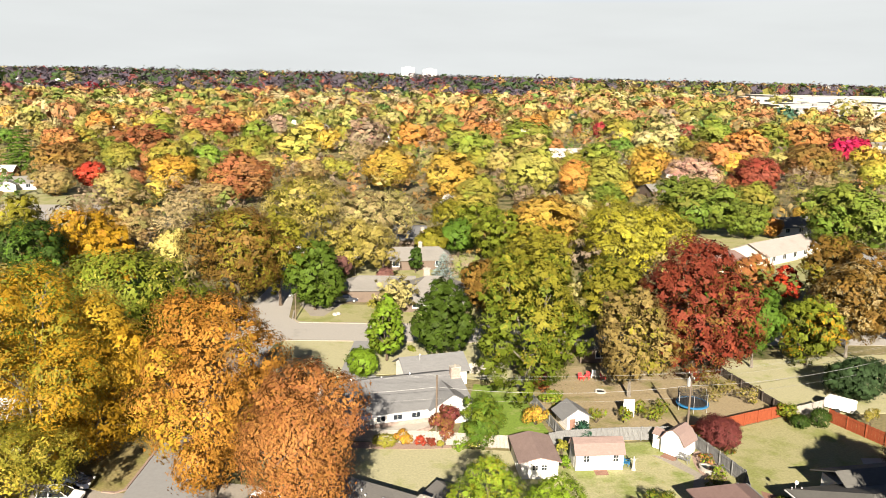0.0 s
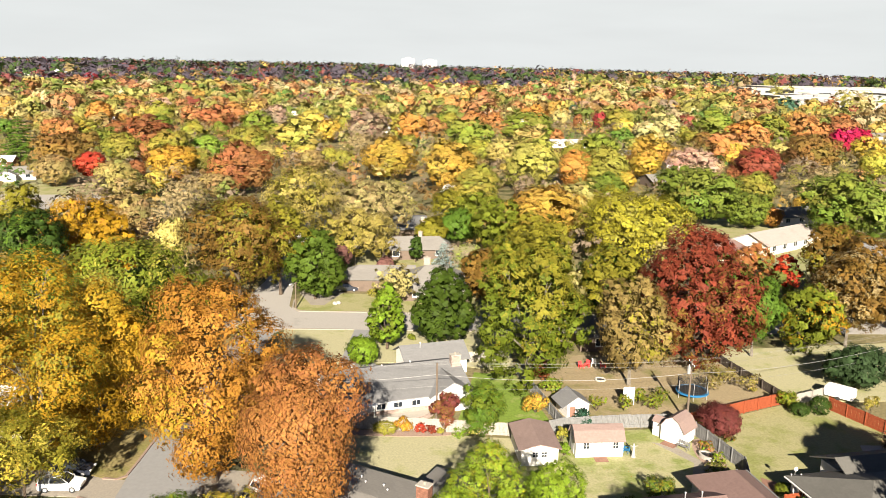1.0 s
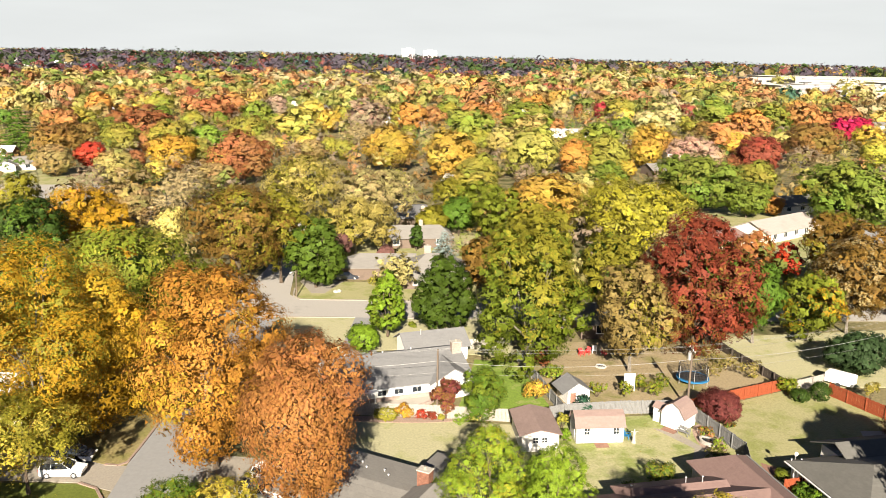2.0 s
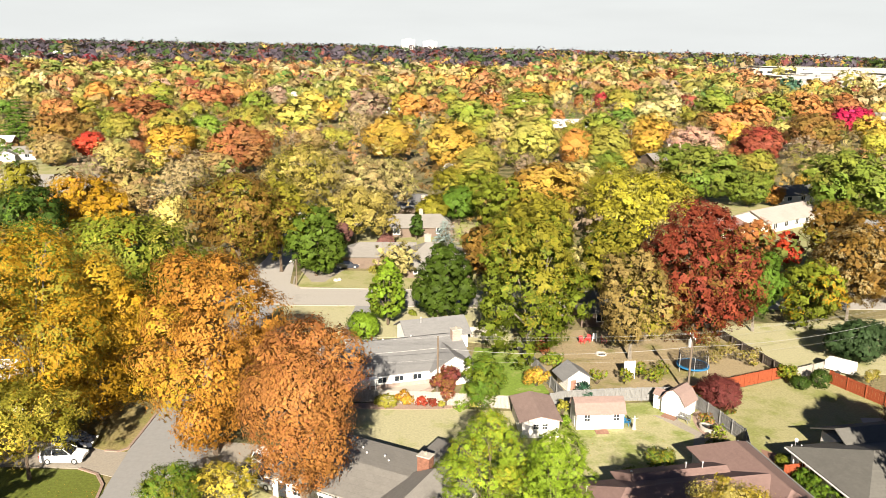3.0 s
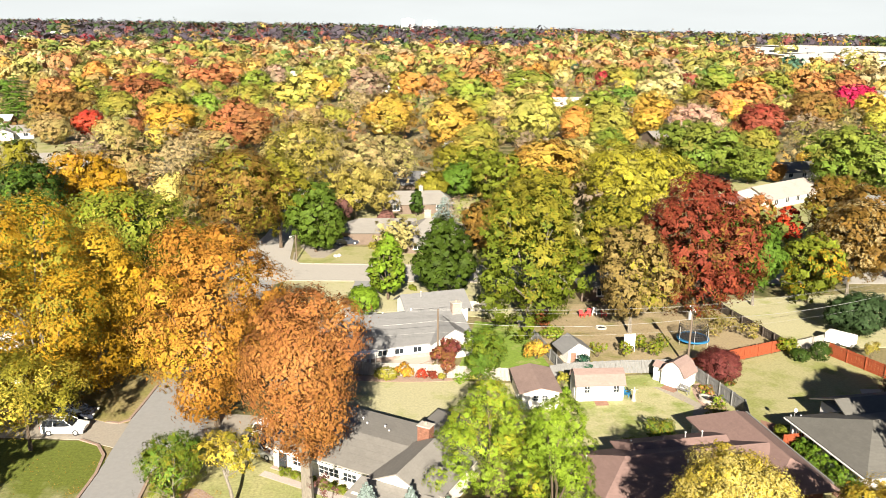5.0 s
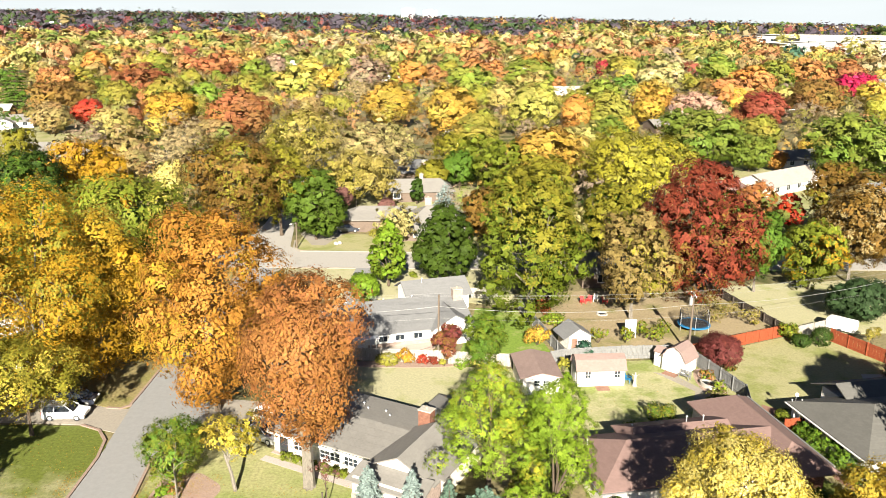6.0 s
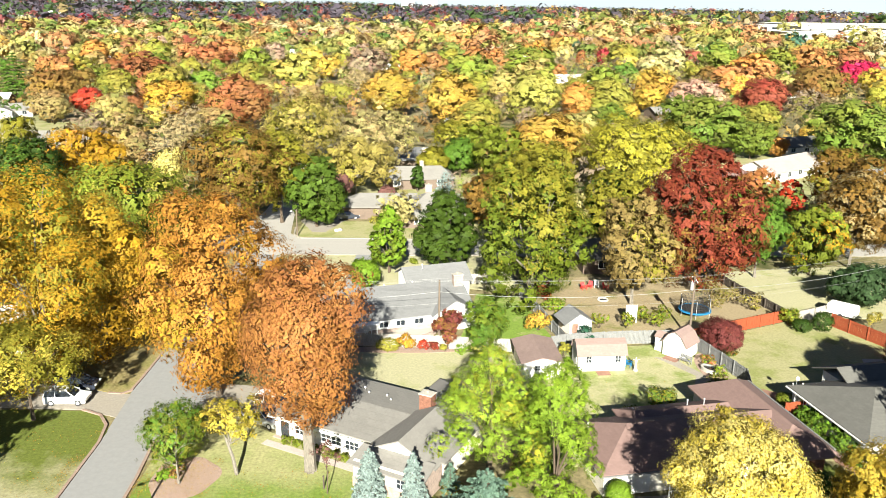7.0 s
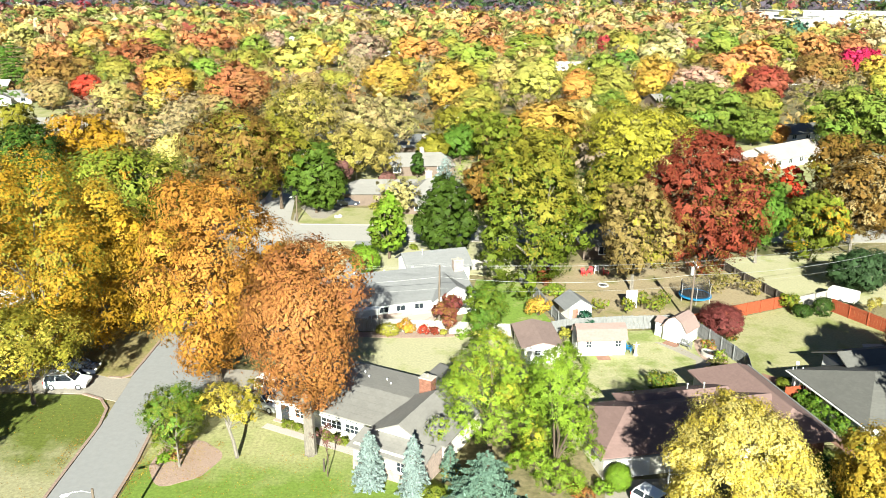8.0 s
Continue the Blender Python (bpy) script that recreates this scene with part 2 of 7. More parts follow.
RED_WOOD = surface("red_stained_board", (0.2102, 0.0499, 0.02102), 0.8, vary=0.25, size=0.25, bump=0.3, stretch=(1, 1, 0.15))
DARK_WOOD = surface("dark_board", (0.06833, 0.05515, 0.04471), 0.9, vary=0.3, size=0.25, bump=0.3, stretch=(1, 1, 0.15))
POLE_WOOD = surface("pole_wood", (0.1231, 0.09549, 0.07163), 0.9, vary=0.3, size=0.2, bump=0.4, stretch=(1, 1, 0.1))
METAL = plain("galvanised_metal", (0.5, 0.5, 0.5), 0.45, 0.7)
WIRE = plain("pale_cable", (0.3, 0.3, 0.29), 0.5, 0.3)
BLACK = plain("black_rubber", (0.015, 0.015, 0.016), 0.7)
BLUE_PAD = surface("blue_vinyl", (0.01577, 0.1159, 0.2369), 0.5, vary=0.15, size=0.3, bump=0.1)
WHITE_PAINT = plain("white_car_paint", (0.78, 0.78, 0.77), 0.25, 0.0, 0.8)
SILVER_PAINT = plain("silver_car_paint", (0.42, 0.43, 0.45), 0.3, 0.5, 0.8)
DARK_PAINT = plain("dark_car_paint", (0.03, 0.035, 0.05), 0.25, 0.2, 0.8)
RED_PLASTIC = plain("red_plastic", (0.5, 0.03, 0.03), 0.45)
LAMP_RED = plain("lamp_red", (0.35, 0.02, 0.02), 0.3)
STONE = surface("pale_stone", (0.3262, 0.3046, 0.2628), 0.85, vary=0.15, size=0.3)
TEAL_METAL = surface("teal_metal", (0.01051, 0.1894, 0.1894), 0.5, vary=0.1, size=2.0, bump=0.05)

# ---- building tools ----


def mesh_of(name, bm, material):
    me = bpy.data.meshes.new(name)
    bm.to_mesh(me)
    bm.free()
    me.materials.append(material)
    return me


def part(name, bm, material, parent, label="", at=None):
    ob = new(name, mesh_of(name, bm, material))
    ob.parent = parent
    if at is not None:
        ob.matrix_basis = at
    if label:
        ob["label"] = label
    return ob


def thing(name, m, label, category, group="", kind=""):
    ob = new(name)
    ob.empty_display_size = 0.5
    ob.matrix_basis = m
    return tagged(ob, label, category, group, kind)


def setting(name, bm, material, label, m=None):
    ob = new(name, mesh_of(name, bm, material))
    if m is not None:
        ob.matrix_basis = m
    return tagged(ob, label, name.split("_")[0], "", "structure")


def box(x0, x1, y0, y1, z0, z1, bevel=0.0, bm=None, m=None):
    bm = bm or bmesh.new()
    made = bmesh.ops.create_cube(bm, size=1)["verts"]
    for v in made:
        v.co = Vector((x0 + (v.co.x + 0.5) * (x1 - x0), y0 + (v.co.y + 0.5) * (y1 - y0), z0 + (v.co.z + 0.5) * (z1 - z0)))
    if bevel:
        edges = list({e for v in made for e in v.link_edges})
        made = bmesh.ops.bevel(bm, geom=made + edges, offset=bevel, segments=1, affect="EDGES", clamp_overlap=True)["verts"]
    if m is not None:
        bmesh.ops.transform(bm, matrix=m, verts=made)
    return bm


def rod(a, b, r0, r1, sides=8, bm=None):
    """A tapered round bar from a to b."""
    bm = bm or bmesh.new()
    a, b = Vector(a), Vector(b)
    d = b - a
    m = Matrix.Translation((a + b) / 2) @ d.to_track_quat("Z", "Y").to_matrix().to_4x4()
    bmesh.ops.create_cone(bm, cap_ends=True, segments=sides, radius1=r0, radius2=r1, depth=d.length, matrix=m)
    return bm


def prism(outline, z0, z1, bm=None):
    """An upright slab over a plan outline."""
    bm = bm or bmesh.new()
    low = [bm.verts.new((x, y, z0)) for x, y in outline]
    high = [bm.verts.new((x, y, z1)) for x, y in outline]
    bm.faces.new(high)
    bm.faces.new(low[::-1])
    for i in range(len(outline)):
        j = (i + 1) % len(outline)
        bm.faces.new((low[i], low[j], high[j], high[i]))
    bmesh.ops.recalc_face_normals(bm, faces=bm.faces)
    return bm


def roof_shell(length, width, eave, rise, hip0=0.0, hip1=0.0, over=0.45, thick=0.14, bm=None, m=None):
    """A gable (hip 0) or hipped roof along x over [0, length] x [0, width]; hips are the ridge's set-back from each end."""
    bm = bm or bmesh.new()
    before = set(bm.verts)
    x0, x1, y0, y1 = -over, length + over, -over, width + over
    drop = over * rise / (width / 2)
    for off in (0, -thick):
        ze, zr = eave - drop + off, eave + rise + off
        a, b, c, d = [bm.verts.new(p) for p in ((x0, y0, ze), (x1, y0, ze), (x1, y1, ze), (x0, y1, ze))]
        r0, r1 = bm.verts.new((x0 + hip0, width / 2, zr)), bm.verts.new((x1 - hip1, width / 2, zr))
        if off == 0:
            top = (a, b, c, d, r0, r1)
        for f in ((a, b, r1, r0), (c, d, r0, r1), (d, a, r0), (b, c, r1)):
            if len(f) == 3 and ((f[2] is r0 and hip0 < 0.01) or (f[2] is r1 and hip1 < 0.01)):
                continue
            bm.faces.new(f if off == 0 else f[::-1])
        if off == -thick:
            ring_top = [top[0], top[1]] + ([top[5]] if hip1 < 0.01 else []) + [top[2], top[3]] + ([top[4]] if hip0 < 0.01 else [])
            ring_low = [a, b] + ([r1] if hip1 < 0.01 else []) + [c, d] + ([r0] if hip0 < 0.01 else [])
            for i in range(len(ring_top)):
                j = (i + 1) % len(ring_top)
                bm.faces.new((ring_top[i], ring_top[j], ring_low[j], ring_low[i]))
    made = [v for v in bm.verts if v not in before]
    bmesh.ops.recalc_face_normals(bm, faces=list({f for v in made for f in v.link_faces}))
    if m is not None:
        bmesh.ops.transform(bm, matrix=m, verts=made)
    return bm


def wall_body(length, width, eave, rise, gable0=False, gable1=False, m=None, bm=None):
    """The walls of one block as a solid, with gable ends where asked."""
    bm = bm or bmesh.new()
    before = set(bm.verts)
    prism([(0, 0), (length, 0), (length, width), (0, width)], 0, eave - 0.05, bm)
    for on, x, s in ((gable0, 0, 1), (gable1, length, -1)):
        if on:
            t = 0.15 * s
            tri = [(0, eave - 0.05), (width, eave - 0.05), (width / 2, eave + rise - 0.17)]
            f = [bm.verts.new((x, y, z)) for y, z in tri]
            g = [bm.verts.new((x + t, y, z)) for y, z in tri]
            bm.faces.new(f)
            bm.faces.new(g[::-1])
            for i in range(3):
                j = (i + 1) % 3
                bm.faces.new((f[i], f[j], g[j], g[i]))
    made = [v for v in bm.verts if v not in before]
    bmesh.ops.recalc_face_normals(bm, faces=list({f for v in made for f in v.link_faces}))
    if m is not None:
        bmesh.ops.transform(bm, matrix=m, verts=made)
    return bm


def window(parent, m, w, h, cols=2, rows=2, frame=None):
    """A framed window on a wall whose outside is local -y; m sits at the sill's middle."""
    f = box(-w / 2 - 0.07, w / 2 + 0.07, -0.06, 0.0, -0.07, 0.0)
    box(-w / 2 - 0.07, w / 2 + 0.07, -0.06, 0.0, h, h + 0.07, bm=f)
    for x in (-w / 2 - 0.07, w / 2):
        box(x, x + 0.07, -0.06, 0.0, 0, h, bm=f)
    for i in range(1, cols):
        x = -w / 2 + w * i / cols
        box(x - 0.02, x + 0.02, -0.05, 0, 0, h, bm=f)
    for i in range(1, rows):
        z = h * i / rows
        box(-w / 2, w / 2, -0.048, 0, z - 0.02, z + 0.02, bm=f)
    win = part("window", f, frame or TRIM, parent, "", m)
    part("pane", box(-w / 2, w / 2, -0.02, 0.0, 0, h), GLASS, win, "dark reflecting glass")
    part("sill", box(-w / 2 - 0.12, w / 2 + 0.12, -0.12, 0.0, -0.13, -0.07), frame or TRIM, win)
    return win


def door(parent, m, w=0.95, h=2.05, material=None):
    d = part("door", box(-w / 2, w / 2, -0.05, 0.0, 0.02, h), material or TRIM, parent, "", m)
    f = box(-w / 2 - 0.08, -w / 2, -0.07, 0, 0, h + 0.08)
    box(w / 2, w / 2 + 0.08, -0.07, 0, 0, h + 0.08, bm=f)
    box(-w / 2, w / 2, -0.07, 0, h, h + 0.08, bm=f)
    part("door_frame", f, TRIM, d)
    part("door_handle", rod((w / 2 - 0.1, -0.11, 1.0), (w / 2 - 0.1, -0.05, 1.0), 0.03, 0.03), METAL, d)
    return d


def side(x, y, z, turn):
    """A place on a wall; turn 0 faces -y, 90 faces +x, 180 faces +y, -90 faces -x."""
    return pose(x, y, z, 0, 0, turn)


def vent_pipe(parent, x, y, z, h=0.5, r=0.07):
    bm = rod((x, y, z - 0.3), (x, y, z + h), r, r)
    rod((x, y, z + h), (x, y, z + h + 0.08), r * 1.9, r * 1.5, bm=bm)
    return part("roof_vent", bm, METAL, parent)


def chimney(parent, x, y, z0, z1, w=0.9, d=0.7, material=None):
    c = part("chimney", box(x - w / 2, x + w / 2, y - d / 2, y + d / 2, z0, z1), material or BRICK, parent, "brick chimney stack")
    part("chimney_cap", box(x - w / 2 - 0.08, x + w / 2 + 0.08, y - d / 2 - 0.08, y + d / 2 + 0.08, z1, z1 + 0.12, 0.03), STONE, c)
    part("flue", rod((x, y, z1 + 0.12), (x, y, z1 + 0.4), 0.17, 0.15), DRIVE, c)
    return c


# ---- trees ----
HUE = dict(
    rust=(0.25, 0.098, 0.034), orange=(0.3, 0.136, 0.024), gold=(0.29, 0.163, 0.014), yellow=(0.347, 0.2678, 0.03946),
    lemon=(0.4097, 0.3413, 0.1001), lime=(0.198, 0.1836, 0.0288), olive=(0.1584, 0.144, 0.01728), moss=(0.108, 0.1296, 0.0144), green=(0.06307, 0.1159, 0.01469),
    leaf=(0.1102, 0.1786, 0.01577), dark=(0.03024, 0.05616, 0.00936), brown=(0.1368, 0.07776, 0.01728), red=(0.145, 0.031, 0.0165), scarlet=(0.3262, 0.03679, 0.01577),
    magenta=(0.2894, 0.006307, 0.03946), tan=(0.2232, 0.1692, 0.0756), cream=(0.2736, 0.2376, 0.09), redbrown=(0.1692, 0.06336, 0.0216),
    pine=(0.155, 0.225, 0.021), blue=(0.1894, 0.2419, 0.221), purple=(0.131, 0.06307, 0.05256), pink=(0.2894, 0.1786, 0.1159), amber=(0.2945, 0.1944, 0.02102),
    # includes the horizon ridge's shade as a leaf colour
    khaki=(0.18, 0.1296, 0.0432), chartreuse=(0.2628, 0.2369, 0.02362), leafy=(0.0828, 0.108, 0.01152), ridge_shade=(0.056, 0.045, 0.058), copper=(0.262, 0.112, 0.032), maroon=(0.1238, 0.03262, 0.02887), straw=(0.2412, 0.1944, 0.0504), juniper=(0.03, 0.054, 0.02),
    magnolia=(0.06, 0.096, 0.013), glossy=(0.036, 0.06, 0.008),
    taupe=(0.1692, 0.1224, 0.0756), coral=(0.2592, 0.1188, 0.0396), crimson=(0.2448, 0.018, 0.0288), ochre=(0.2304, 0.144, 0.018),
    spruce=(0.1, 0.16, 0.115), teal=(0.02362, 0.06833, 0.03946))


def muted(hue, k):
    """Haze put into a hue: drawn a share k towards grey of equal brightness."""
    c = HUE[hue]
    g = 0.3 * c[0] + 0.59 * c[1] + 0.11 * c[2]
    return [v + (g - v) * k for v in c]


def leaves_mesh(name, p, nrm, size, tint, rng, material, squash=0.7, vary=1.0, lie=None):
    """One mesh of many small leaf sprays: uneven three-sided blades at the points p, facing about nrm."""
    n = len(p)
    if lie is not None:
        nrm = nrm * np.where((nrm * lie).sum(axis=1, keepdims=True) < 0, -1, 1) + lie * 0.35
        nrm /= np.linalg.norm(nrm, axis=1, keepdims=True)
    r = rng.normal(size=(n, 3))
    t = np.cross(nrm, r)
    t /= np.linalg.norm(t, axis=1, keepdims=True) + 1e-9
    b = np.cross(nrm, t)
    s = size[:, None] * 0.5
    c = np.empty((n, 3, 3))
    for k, (u, v) in enumerate(((-1, -0.55 * squash), (1.05, -0.4 * squash), (0.05, 1.25 * squash))):
        ju, jv = rng.normal(0, 0.22, (2, n, 1))
        c[:, k] = p + t * s * (u + ju) + b * s * (v + jv) + nrm * s * rng.normal(0, 0.18, (n, 1))
    rgba = np.ones((n, 3, 4))
    rgba[:, :, :3] = np.asarray(tint)[:, None, :]
    rgba[:, :, 3] = vary
    me = bpy.data.meshes.new(name)
    me.vertices.add(3 * n)
    me.vertices.foreach_set("co", c.ravel())
    me.loops.add(3 * n)
    me.loops.foreach_set("vertex_index", np.arange(3 * n, dtype=np.int32))
    me.polygons.add(n)
    me.polygons.foreach_set("loop_start", np.arange(0, 3 * n, 3, dtype=np.int32))
    me.update()
    if lie is not None:
        me.attributes.new("custom_normal", "FLOAT_VECTOR", "POINT").data.foreach_set("vector", np.repeat(lie, 3, axis=0).astype(np.float32).ravel())
    me.color_attributes.new("tint", "FLOAT_COLOR", "POINT").data.foreach_set("color", rgba.ravel())
    me.materials.append(material)
    return me


def unit(rng, n):
    d = rng.normal(size=(n, 3))
    return d / np.linalg.norm(d, axis=1, keepdims=True)


def lobes_of(rng, radius, low, top, count, shape):
    """Centres and sizes of the leaf masses of a crown. shape: round, broad, tall, cone, open."""
    mid, half = (low + top) / 2, (top - low) / 2
    d = unit(rng, count * 3)
    d = d[d[:, 2] > -0.8][:count]
    wob = rng.uniform(0, 6.3, 4)
    bulge = 1 + 0.16 * np.sin(2 * np.arctan2(d[:, 1], d[:, 0]) + wob[0]) + 0.12 * np.sin(3 * np.arctan2(d[:, 1], d[:, 0]) + 4 * d[:, 2] + wob[1])
    k = (rng.uniform(0.45, 1.0, len(d)) ** 0.7 * bulge)[:, None]
    size = radius * rng.uniform(0.17, 0.36, len(d)) * (26 / max(count, 18)) ** 0.25
    if shape == "cone":
        z = rng.beta(1.1, 1.5, len(d))
        a = np.arange(len(d)) * 2.4 + rng.uniform(0, 0.8, len(d))
        w = radius * (1 - z) ** 0.75
        size = 0.10 * radius + 0.36 * w
        q = (w - size * 0.75).clip(0)
        c = np.stack([np.cos(a) * q, np.sin(a) * q, low + size * 0.6 + z * (top - low - size)], 1)
        return c, size
    if shape == "pine":
        z = rng.uniform(0, 1, len(d))
        a = rng.uniform(0, 6.283, len(d))
        w = radius * (1 - z) ** 0.42 * rng.uniform(0.5, 1.05, len(d))
        size = radius * rng.uniform(0.18, 0.33, len(d))
        return np.stack([np.cos(a) * w, np.sin(a) * w, low + size + z * (top - low - 1.7 * size)], 1), size
    c = d * k * np.array([radius * 0.82, radius * 0.82, half * 0.84])
    if shape == "broad":
        c[:, 2] *= 0.9
    if shape == "vase":
        c[:, :2] *= (0.72 + 0.34 * (c[:, 2:] / half)).clip(0.3, 1)
        size = size * (0.85 + 0.2 * c[:, 2] / half)
    if shape == "tall":
        c[:, :2] *= (1.0 - 0.35 * (c[:, 2:] / half))
    c = np.vstack([c, [[0, 0, half * 0.15]]])
    size = np.append(size, radius * 0.45)
    c[:, 2] += mid
    over = c[:, 2] + size - top
    c[:, 2] -= over.clip(0)
    return c, size


def sprays(rng, c, size, count, leaf, fill=0.18, each=13, tuft=0.30, flat=0.75, mottle=0.11, tidy=0.0, soft=0.5, deep=1.7, gaps=-0.42):
    """Leaf sprays gathered in tufts over the outside of the leaf masses: points, facings, sizes, their mass and their tone."""
    w = size ** 1.7
    want = max(6, int(count / each))
    pick = rng.choice(len(c), int(want * 3.8), p=w / w.sum())
    d = unit(rng, len(pick))
    d[:, 2] = np.where(rng.random(len(pick)) < 0.35, np.abs(d[:, 2]), d[:, 2])
    inner = rng.random(len(pick)) < fill
    r = size[pick] * np.where(inner, rng.uniform(0.74, 0.97, len(pick)), rng.uniform(0.84, 1.12, len(pick)))
    q = c[pick] + d * r[:, None]
    gap = np.min(np.linalg.norm(q[:, None, :] - c[None], axis=2) / size[None], axis=1)
    # gaps between the sprays, where the shaded inside of the crown shows
    step = 6.283 / (0.55 + 0.5 * float(np.median(size)))
    lump = np.sin(q @ unit(rng, 7).T * step + rng.uniform(0, 6.283, 7)).sum(axis=1) / 7 ** 0.5
    keep = ((gap > 0.74) & (lump > gaps)) | (inner & (gap > 0.66))
    q, d, pick, inner = q[keep][:want], d[keep][:want], pick[keep][:want], inner[keep][:want]
    m = len(q)
    wide = size[pick] * tuft * rng.uniform(0.6, 1.35, m)
    wide = np.maximum(wide, leaf * 0.7)
    tone = rng.normal(1, mottle, m)
    k = np.repeat(np.arange(m), each)
    o = unit(rng, len(k)) * (rng.random(len(k)) ** 0.4)[:, None] * np.array([1, 1, flat])
    p = q[k] + (o + d[k] * 0.25) * wide[k][:, None]
    nrm = o * 0.8 * (1 - tidy) + d[k] * (0.5 + tidy) + rng.normal(0, 0.33 * (1 - 0.75 * tidy), p.shape) + np.array([0, 0, 0.25])
    nrm /= np.linalg.norm(nrm, axis=1, keepdims=True)
    heart = (c * w[:, None]).sum(axis=0) / w.sum()
    away = (p - heart) / (np.linalg.norm(p - heart, axis=1, keepdims=True) + 1e-6)
    lie = nrm * (1 - soft) + (d[k] * 0.7 + away * 0.6 + np.array([0, 0, 0.1])) * soft
    lie /= np.linalg.norm(lie, axis=1, keepdims=True) + 1e-9
    return p, nrm, lie, leaf * rng.uniform(0.6, 1.35, len(p)) * np.where(inner[k], deep, 1.0), pick[k], tone[k]


def crown_form(rng, radius, low, top, shape):
    """The outline of a crown as a function from directions to points: a full form with broad swellings."""
    waves, ph = unit(rng, 7) * rng.uniform(0.7, 1.3, (7, 1)) * 3.4 / radius, rng.uniform(0, 6.283, 7)
    bow = rng.uniform(0, 6.283, 3)
    mid, half = (low + top) / 2, (top - low) / 2

    def at(d):
        side = {"tall": 1.0 - 0.28 * d[:, 2], "vase": 0.8 + 0.28 * d[:, 2], "broad": 1.02 + 0.08 * d[:, 2],
                "cone": 1.22 * (0.5 - 0.5 * d[:, 2]) ** 0.40 + 0.03}.get(shape, np.ones(len(d)))
        a = np.arctan2(d[:, 1], d[:, 0])
        k = 1 + 0.08 * np.sin(2 * a + bow[0] + d[:, 2]) + 0.07 * np.sin(3 * a + bow[1] + 3 * d[:, 2]) + 0.05 * np.sin(5 * d[:, 2] + a + bow[2])
        p = d * np.array([radius, radius, half])
        p[:, :2] *= (side * k * (1 if shape == "cone" else 1 - 0.4 * d[:, 2].clip(None, 0) ** 2))[:, None]
        if shape != "cone":
            p *= (1 + 0.15 * np.sin(p @ waves.T + ph).sum(axis=1) / 7 ** 0.5)[:, None]
        p[:, 2] = np.minimum(p[:, 2], half) + mid
        return p
    return at


def crown_masses(rng, at, count, rough=(0.6, 1.45), out=(0.82, 1.06)):
    """A crown's leaf masses, spread over its outline: their centres and sizes."""
    i = np.arange(count) + 0.5
    z = 1 - 1.9 * i / count
    t = i * 2.39996 + rng.normal(0, 0.25, count)
    e = np.stack([np.cos(t) * np.sqrt(1 - z * z), np.sin(t) * np.sqrt(1 - z * z), z], 1) + rng.normal(0, 0.45 / count ** 0.5, (count, 3))
    e /= np.linalg.norm(e, axis=1, keepdims=True)
    q = at(e)
    heart = q.mean(axis=0)
    wide = np.linalg.norm((q - heart)[:, :2], axis=1).max()
    size = wide * 1.62 / count ** 0.5 * rng.uniform(*rough, count)
    far = np.linalg.norm(q - heart, axis=1)
    c = heart + (q - heart) * ((far - size * 0.8).clip(0) / far * rng.uniform(*out, count))[:, None]
    return c, size


def limb(bm, pts, r0, r1, sides=6):
    """A bent, tapering limb through the points."""
    rings = []
    for i, q in enumerate(pts):
        q = Vector(q)
        ahead = (Vector(pts[min(i + 1, len(pts) - 1)]) - Vector(pts[max(i - 1, 0)])).normalized()
        turn = ahead.to_track_quat("Z", "Y")
        r = r0 + (r1 - r0) * i / (len(pts) - 1)
        rings.append([bm.verts.new(q + turn @ Vector((math.cos(a) * r, math.sin(a) * r, 0))) for a in [k * 2 * math.pi / sides for k in range(sides)]])
    for a, b in zip(rings, rings[1:]):
        for k in range(sides):
            bm.faces.new((a[k], a[(k + 1) % sides], b[(k + 1) % sides], b[k]))
    bm.faces.new(rings[-1])
    bm.faces.new(rings[0][::-1])


def trunk_mesh(rng, h, low, c, size, girth, limbs=7, sides=7, bark=None, lean=(0, 0)):
    bm = bmesh.new()
    fork = low + (h - low) * 0.22
    top = Vector((lean[0], lean[1], fork))
    limb(bm, [(0, 0, -0.3), (0, 0, 0.25), (lean[0] * 0.3 + rng.normal(0, 0.1), lean[1] * 0.3, fork * 0.5), top], girth * 1.35, girth * 0.75, sides)
    order = np.argsort(-size)[:limbs]
    for i in order:
        e = Vector(c[i])
        a = Vector((lean[0] * 0.6, lean[1] * 0.6, fork * rng.uniform(0.62, 0.98)))
        m1 = a.lerp(e, 0.45) + Vector((rng.normal(0, 0.25), rng.normal(0, 0.25), 0.12 * (e - a).length))
        limb(bm, [a, m1, e], girth * 0.45, girth * 0.1, 5)
        for _ in range(2):
            tip = e + Vector(unit(rng, 1)[0]) * size[i] * 0.95
            limb(bm, [m1.lerp(e, 0.5), e.lerp(tip, 0.4), tip], girth * 0.16, girth * 0.03, 4)
    me = mesh_of("trunk", bm, bark or BARK)
    return me


